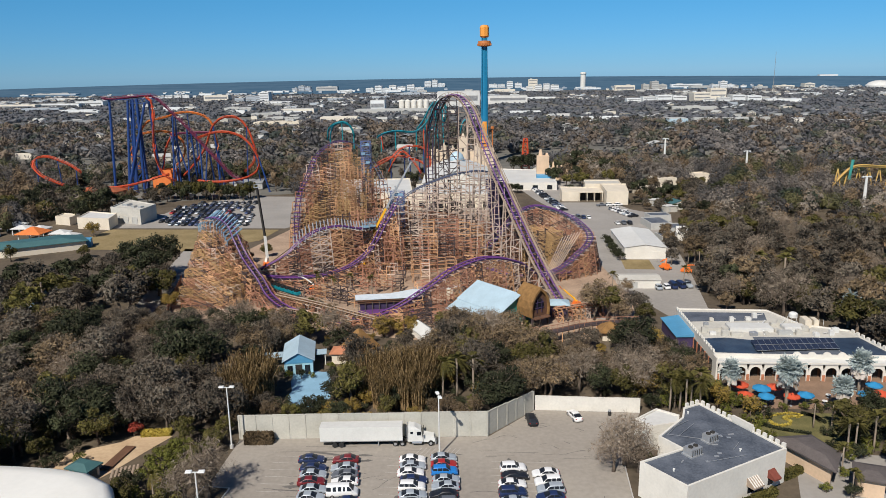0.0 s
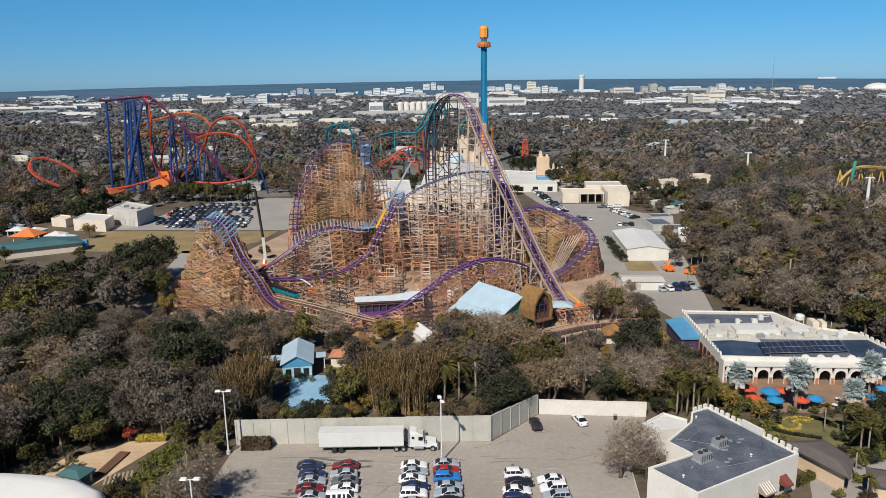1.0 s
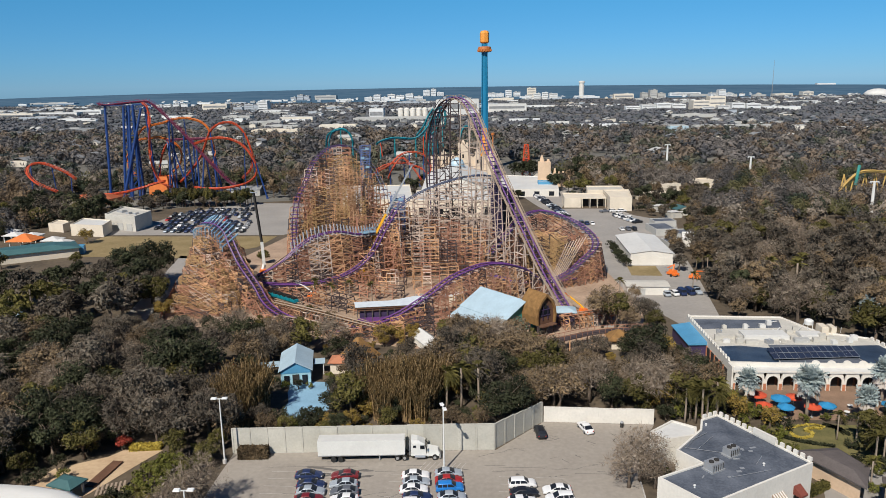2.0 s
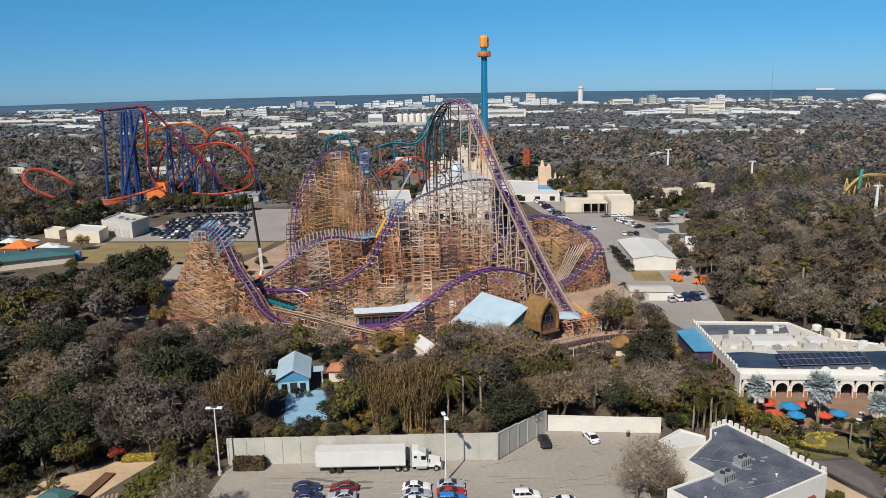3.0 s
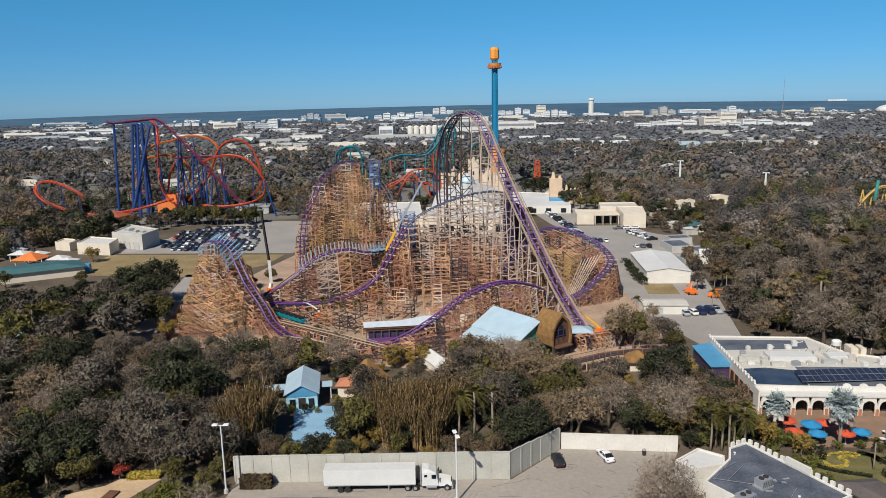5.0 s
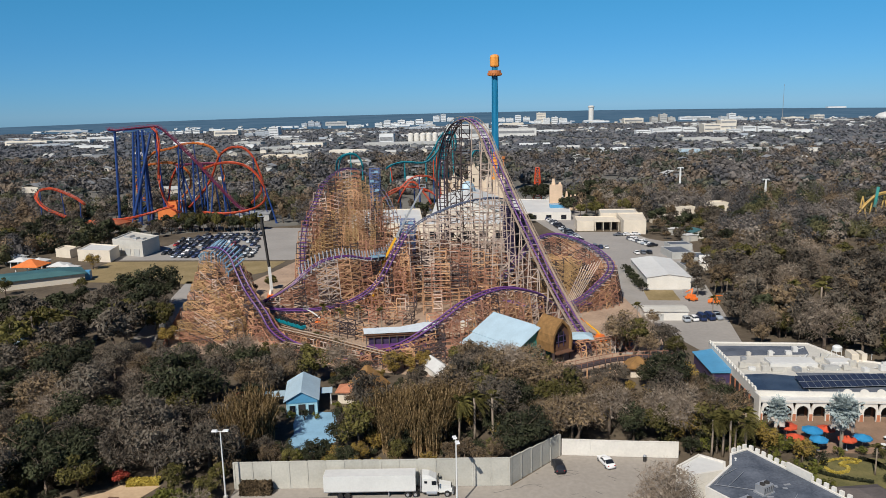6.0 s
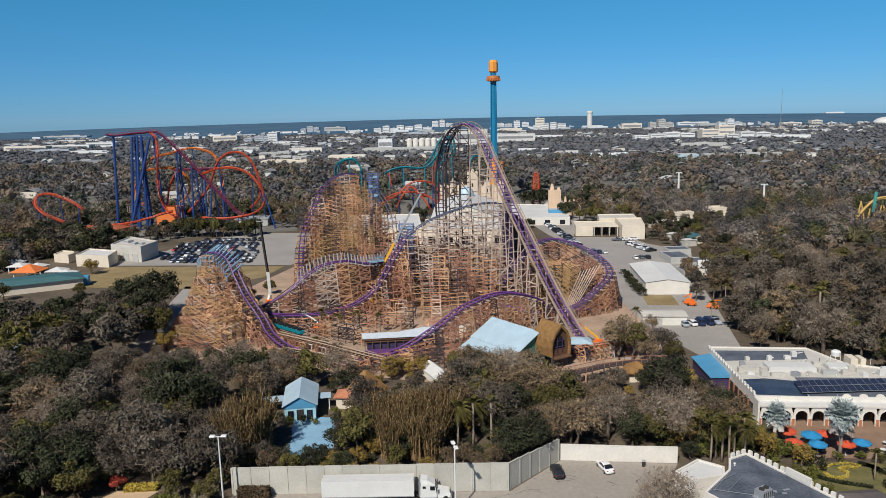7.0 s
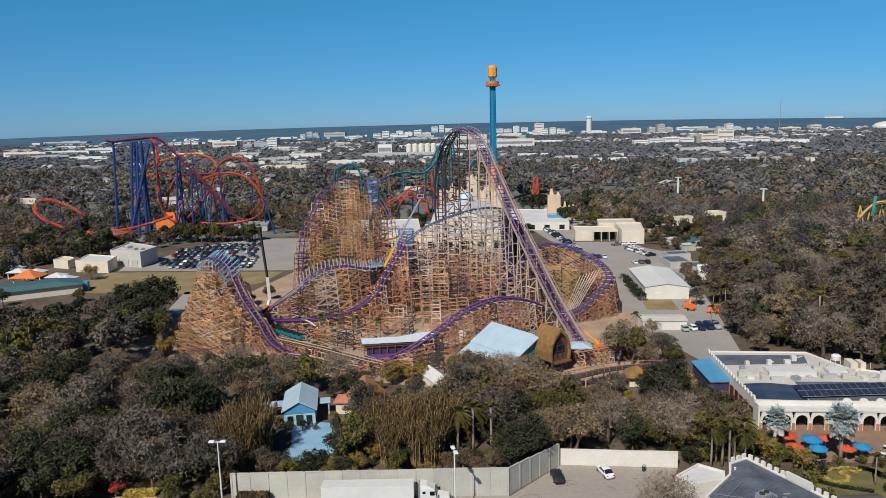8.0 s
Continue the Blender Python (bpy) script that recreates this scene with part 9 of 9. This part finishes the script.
surf("umbrella_blue", (0.025, 0.21, 0.42), 0.7, var=0.1)
surf("umbrella_red", (0.52, 0.075, 0.03), 0.7, var=0.1)
for x, y in ((53.8, 152.6), (53.5, 147.5), (60.8, 151.6), (62.7, 147.1), (81.4, 149.1), (85.5, 151.5)):
    umbrella(x, y, "umbrella_red", 0.85)
for x, y in ((57.9, 150.8), (57.5, 146.8), (65.8, 147.8), (78.3, 148.7), (82.1, 153.4), (86.5, 147.6), (90, 152)):
    umbrella(x, y, "umbrella_blue", 0.85)
tb = None
for x, y in ((55.6, 149.8), (59.4, 149), (63.2, 149.8), (67.5, 150.6), (72, 151.5), (76, 151), (80, 151.2), (84, 149.5), (70, 148.4), (88, 150)):
    if tb is None:
        tb = thing("cafe_table", (x, y, 0.05), "small round cafe table on the terrace", "table", "tables on the terrace")
        Shape().lathe([(0.55, 0.7), (0.55, 0.75)], 12).make("tabletop", M["pole_white"], tb)
        Shape().lathe([(0.3, 0), (0.05, 0.05), (0.05, 0.7)], 8).make("pedestal", M["steel_grey"], tb)
    else:
        copy_thing(tb, pose(x, y, 0.05))


def leafy_line(name, parent, pts, r, n, seed, leaf, label=""):
    """A low clipped row of small leaves along a line."""
    q = np.random.default_rng(seed)
    line = np.array([tuple(p) for p in smooth_path(pts, 0.3)]) - np.array(tuple(parent.location))
    c = line[q.integers(0, len(line), n)] + q.uniform(-1, 1, (n, 3)) * np.array([r, r, r * 0.9])
    d1, d2 = q.normal(size=(n, 3)) * 0.1, q.normal(size=(n, 3)) * 0.1
    v = np.stack([c + d1, c - d1 * 0.5 + d2, c - d1 * 0.5 - d2], 1).reshape(-1, 3)
    return tagged(crown_object(name, parent, v, np.arange(len(v)).reshape(-1, 3), np.zeros(n, np.int32), [M[leaf]]), label, kind="stuff")


surf("leaf_yellow", (0.30, 0.22, 0.03), 0.85, col2=(0.52, 0.42, 0.10), scale=1.5, spec=0.1, bump=0)
bed = thing("flower_bed", (58.8, 140.2, 0.06), "curling yellow flower bed with low hedges on the lawn", "flower bed")
leafy_line("flower_border", bed, [(52.6, 139.4, 0.3), (54.6, 140.9, 0.3), (57.6, 142.3, 0.3), (61.2, 143.5, 0.3), (63.2, 142.5, 0.3)], 0.14, 1100, 1, "leaf_yellow")
leafy_line("flower_curl", bed, [(55.9, 139.7, 0.3), (56.2, 138.3, 0.3), (57.6, 137.9, 0.3), (59.3, 138.7, 0.3), (59.9, 140.0, 0.3), (59.0, 141.0, 0.3), (60.6, 141.9, 0.3), (62.3, 141.8, 0.3)], 0.2, 1700, 2, "leaf_yellow")
leafy_line("low_hedge", bed, [(52.2, 139.9, 0.35), (54.4, 137.7, 0.35), (57.1, 136.2, 0.35), (61.6, 134.8, 0.35)], 0.28, 2000, 3, "leaf_dark", "low dark green edging hedge")
leafy_line("low_hedge", bed, [(63.6, 143.6, 0.35), (65.4, 142.0, 0.35), (66.4, 139.6, 0.35)], 0.26, 1000, 4, "leaf_dark", "low dark green edging hedge")
hb = thing("clipped_hedge", (-43.8, 126.6, 0), "brown-green clipped box hedge beside the wall", "hedge", rz=4)


def hedge_leaves(parent, sx, sy, sz, n, seed, leaf):
    r = np.random.default_rng(seed)
    p = r.uniform(-0.5, 0.5, (n, 3)) * np.array([sx, sy, sz]) + np.array([0, 0, sz / 2])
    ax = r.integers(0, 3, n)
    for i in range(n):
        if ax[i] == 2:
            p[i, 2] = sz
        elif ax[i] == 1:
            p[i, 1] = -sy / 2
        else:
            p[i, 0] = sx / 2 * r.choice([-1, 1])
    d1, d2 = r.normal(size=(n, 3)) * 0.14, r.normal(size=(n, 3)) * 0.14
    vv = np.stack([p + d1, p - d1 * 0.5 + d2, p - d1 * 0.5 - d2], 1).reshape(-1, 3)
    crown_object("leaves", parent, vv, np.arange(len(vv)).reshape(-1, 3), np.zeros(n, np.int32), [M[leaf]])
    Shape().box((0, 0, sz / 2 - 0.05), (sx * 0.94, sy * 0.9, sz * 0.96)).make("core", M[leaf], parent)


hedge_leaves(hb, 5.2, 1.8, 2.0, 1600, 5, "leaf_brown")
yb = thing("yellow_flower_bed", (-65.2, 128.9, 0), "yellow flowering bed beside the sand court", "flower bed", rz=8)
hedge_leaves(yb, 5.4, 1.8, 0.9, 1400, 9, "leaf_yellow")
for x, y, sx, rz in ((44.5, 111.6, 7.5, 34), (52.5, 119.6, 4.5, 34)):
    h2 = thing("clipped_hedge", (x, y, 0), "green clipped hedge beside the white building", "hedge", rz=rz)
    hedge_leaves(h2, sx, 1.2, 1.2, 1200, int(x), "leaf_olive")
# white fabric dome, pergola and green tent of the lower garden
dome = thing("fabric_dome", (-92, 70, 0), "large smooth white fabric roof dome", "tent")
dm_ = Shape()
rings = [(1.0, 0.0), (1.0, 5.2), (0.99, 6.2), (0.965, 6.8), (0.9, 7.3), (0.6, 8.4), (0.3, 9.0), (0.02, 9.2)]
for k, z in rings:
    for j in range(48):
        a = 2 * math.pi * j / 48
        ca, sa = math.cos(a), math.sin(a)
        e = (abs(ca) ** 5 + abs(sa) ** 5) ** -0.2
        dm_.v.append((38 * k * ca * e, 36 * k * sa * e, z))
for i in range(len(rings) - 1):
    for j in range(48):
        dm_.f.append((i * 48 + j, i * 48 + (j + 1) % 48, (i + 1) * 48 + (j + 1) % 48, (i + 1) * 48 + j))
        dm_.m.append(0)
dm_.make("membrane", surf("membrane_white", (0.82, 0.80, 0.735), 0.5, var=0.05, scale=0.1), dome, smooth=True)
hip_building("green_canopy", turned(-71.0, 113.2, 4.4, 3.0, -15), 2.0, 3.0, "pole_white", "teal_roof", "dark teal canvas canopy on posts", 0.4, "canopy", posts=True, flat=0.35)
pg = thing("boardwalk", (-68.2, 119.4, 0), "long dark timber boardwalk over sand", "boardwalk", rz=86)
Shape().box((0, 0, 0.3), (8.6, 1.9, 0.15)).make("deck", M["barn_board"], pg)
for x in (-4, -1.4, 1.4, 4):
    for y in (-0.7, 0.7):
        Shape().box((x, y, 0.12), (0.18, 0.18, 0.24)).make("post", M["brown_roof"], pg)
for k in range(7):
    bn = thing("timber_rack", (-66.0 + k * 0.62, 113.2 + k * 0.3, 0), "weathered timber plank rack in the garden", "rack", "racks in the garden", 20)
    Shape().box((0, 0, 0.75), (0.35, 3.2, 0.12)).make("plank", M["walkway"], bn)
    for y in (-1.3, 1.3):
        Shape().box((0, y, 0.35), (0.2, 0.15, 0.7)).make("leg", M["walkway"], bn)
bin_ = thing("litter_bin", (24.6, 141.2, 0.04), "dark round litter bin beside the wall", "bin")
bin_.scale = (0.7, 0.7, 0.8)
Shape().lathe([(0.45, 0), (0.5, 1.2), (0.5, 1.25)], 12).make("drum", M["shade_void"], bin_)
Shape().lathe([(0.52, 1.254), (0.4, 1.5), (0.1, 1.6)], 12).make("lid", M["steel_grey"], bin_)

# ---- perimeter wall, panel by panel ----
wall = setting(new("perimeter_wall"), "tall pale precast concrete wall along the lot", "wall")


def wall_run(a, b, h0, h1, step, material, gap=0.32):
    a, b = Vector((*a, 0)), Vector((*b, 0))
    u = (b - a).normalized()
    n = max(1, round((b - a).length / step))
    rz = math.degrees(math.atan2(u.y, u.x))
    L = (b - a).length / n
    for k in range(n):
        p = a + u * (k + 0.5) * L
        h = h0 + (h1 - h0) * (k + 0.5) / n + rng.uniform(-0.05, 0.05)
        s = Shape()
        s.box((p.x, p.y, h / 2 - 0.05), (L - gap, 0.18, h + 0.1), rz)
        s.box((p.x, p.y, h + 0.08), (L - gap, 0.26, 0.16), rz)
        s.make("panel", M[material], wall)
    for k in range(n + 1 if gap > 0.1 else 0):
        p = a + u * k * L
        h = h0 + (h1 - h0) * k / n
        s = Shape()
        s.box((p.x, p.y, h / 2), (0.3, 0.34, h + 0.2), rz)
        s.make("pilaster", M["precast"], wall)


wall_run((-48, 127.9), (-0.2, 131.4), 4.9, 5.1, 3.2, "precast")
wall_run((0.0, 131.7), (9.2, 142.9), 5.0, 4.2, 3.2, "precast")
wall_run((9.6, 143.2), (31, 142.8), 3.1, 3.0, 5.3, "white_wall", 0.01)
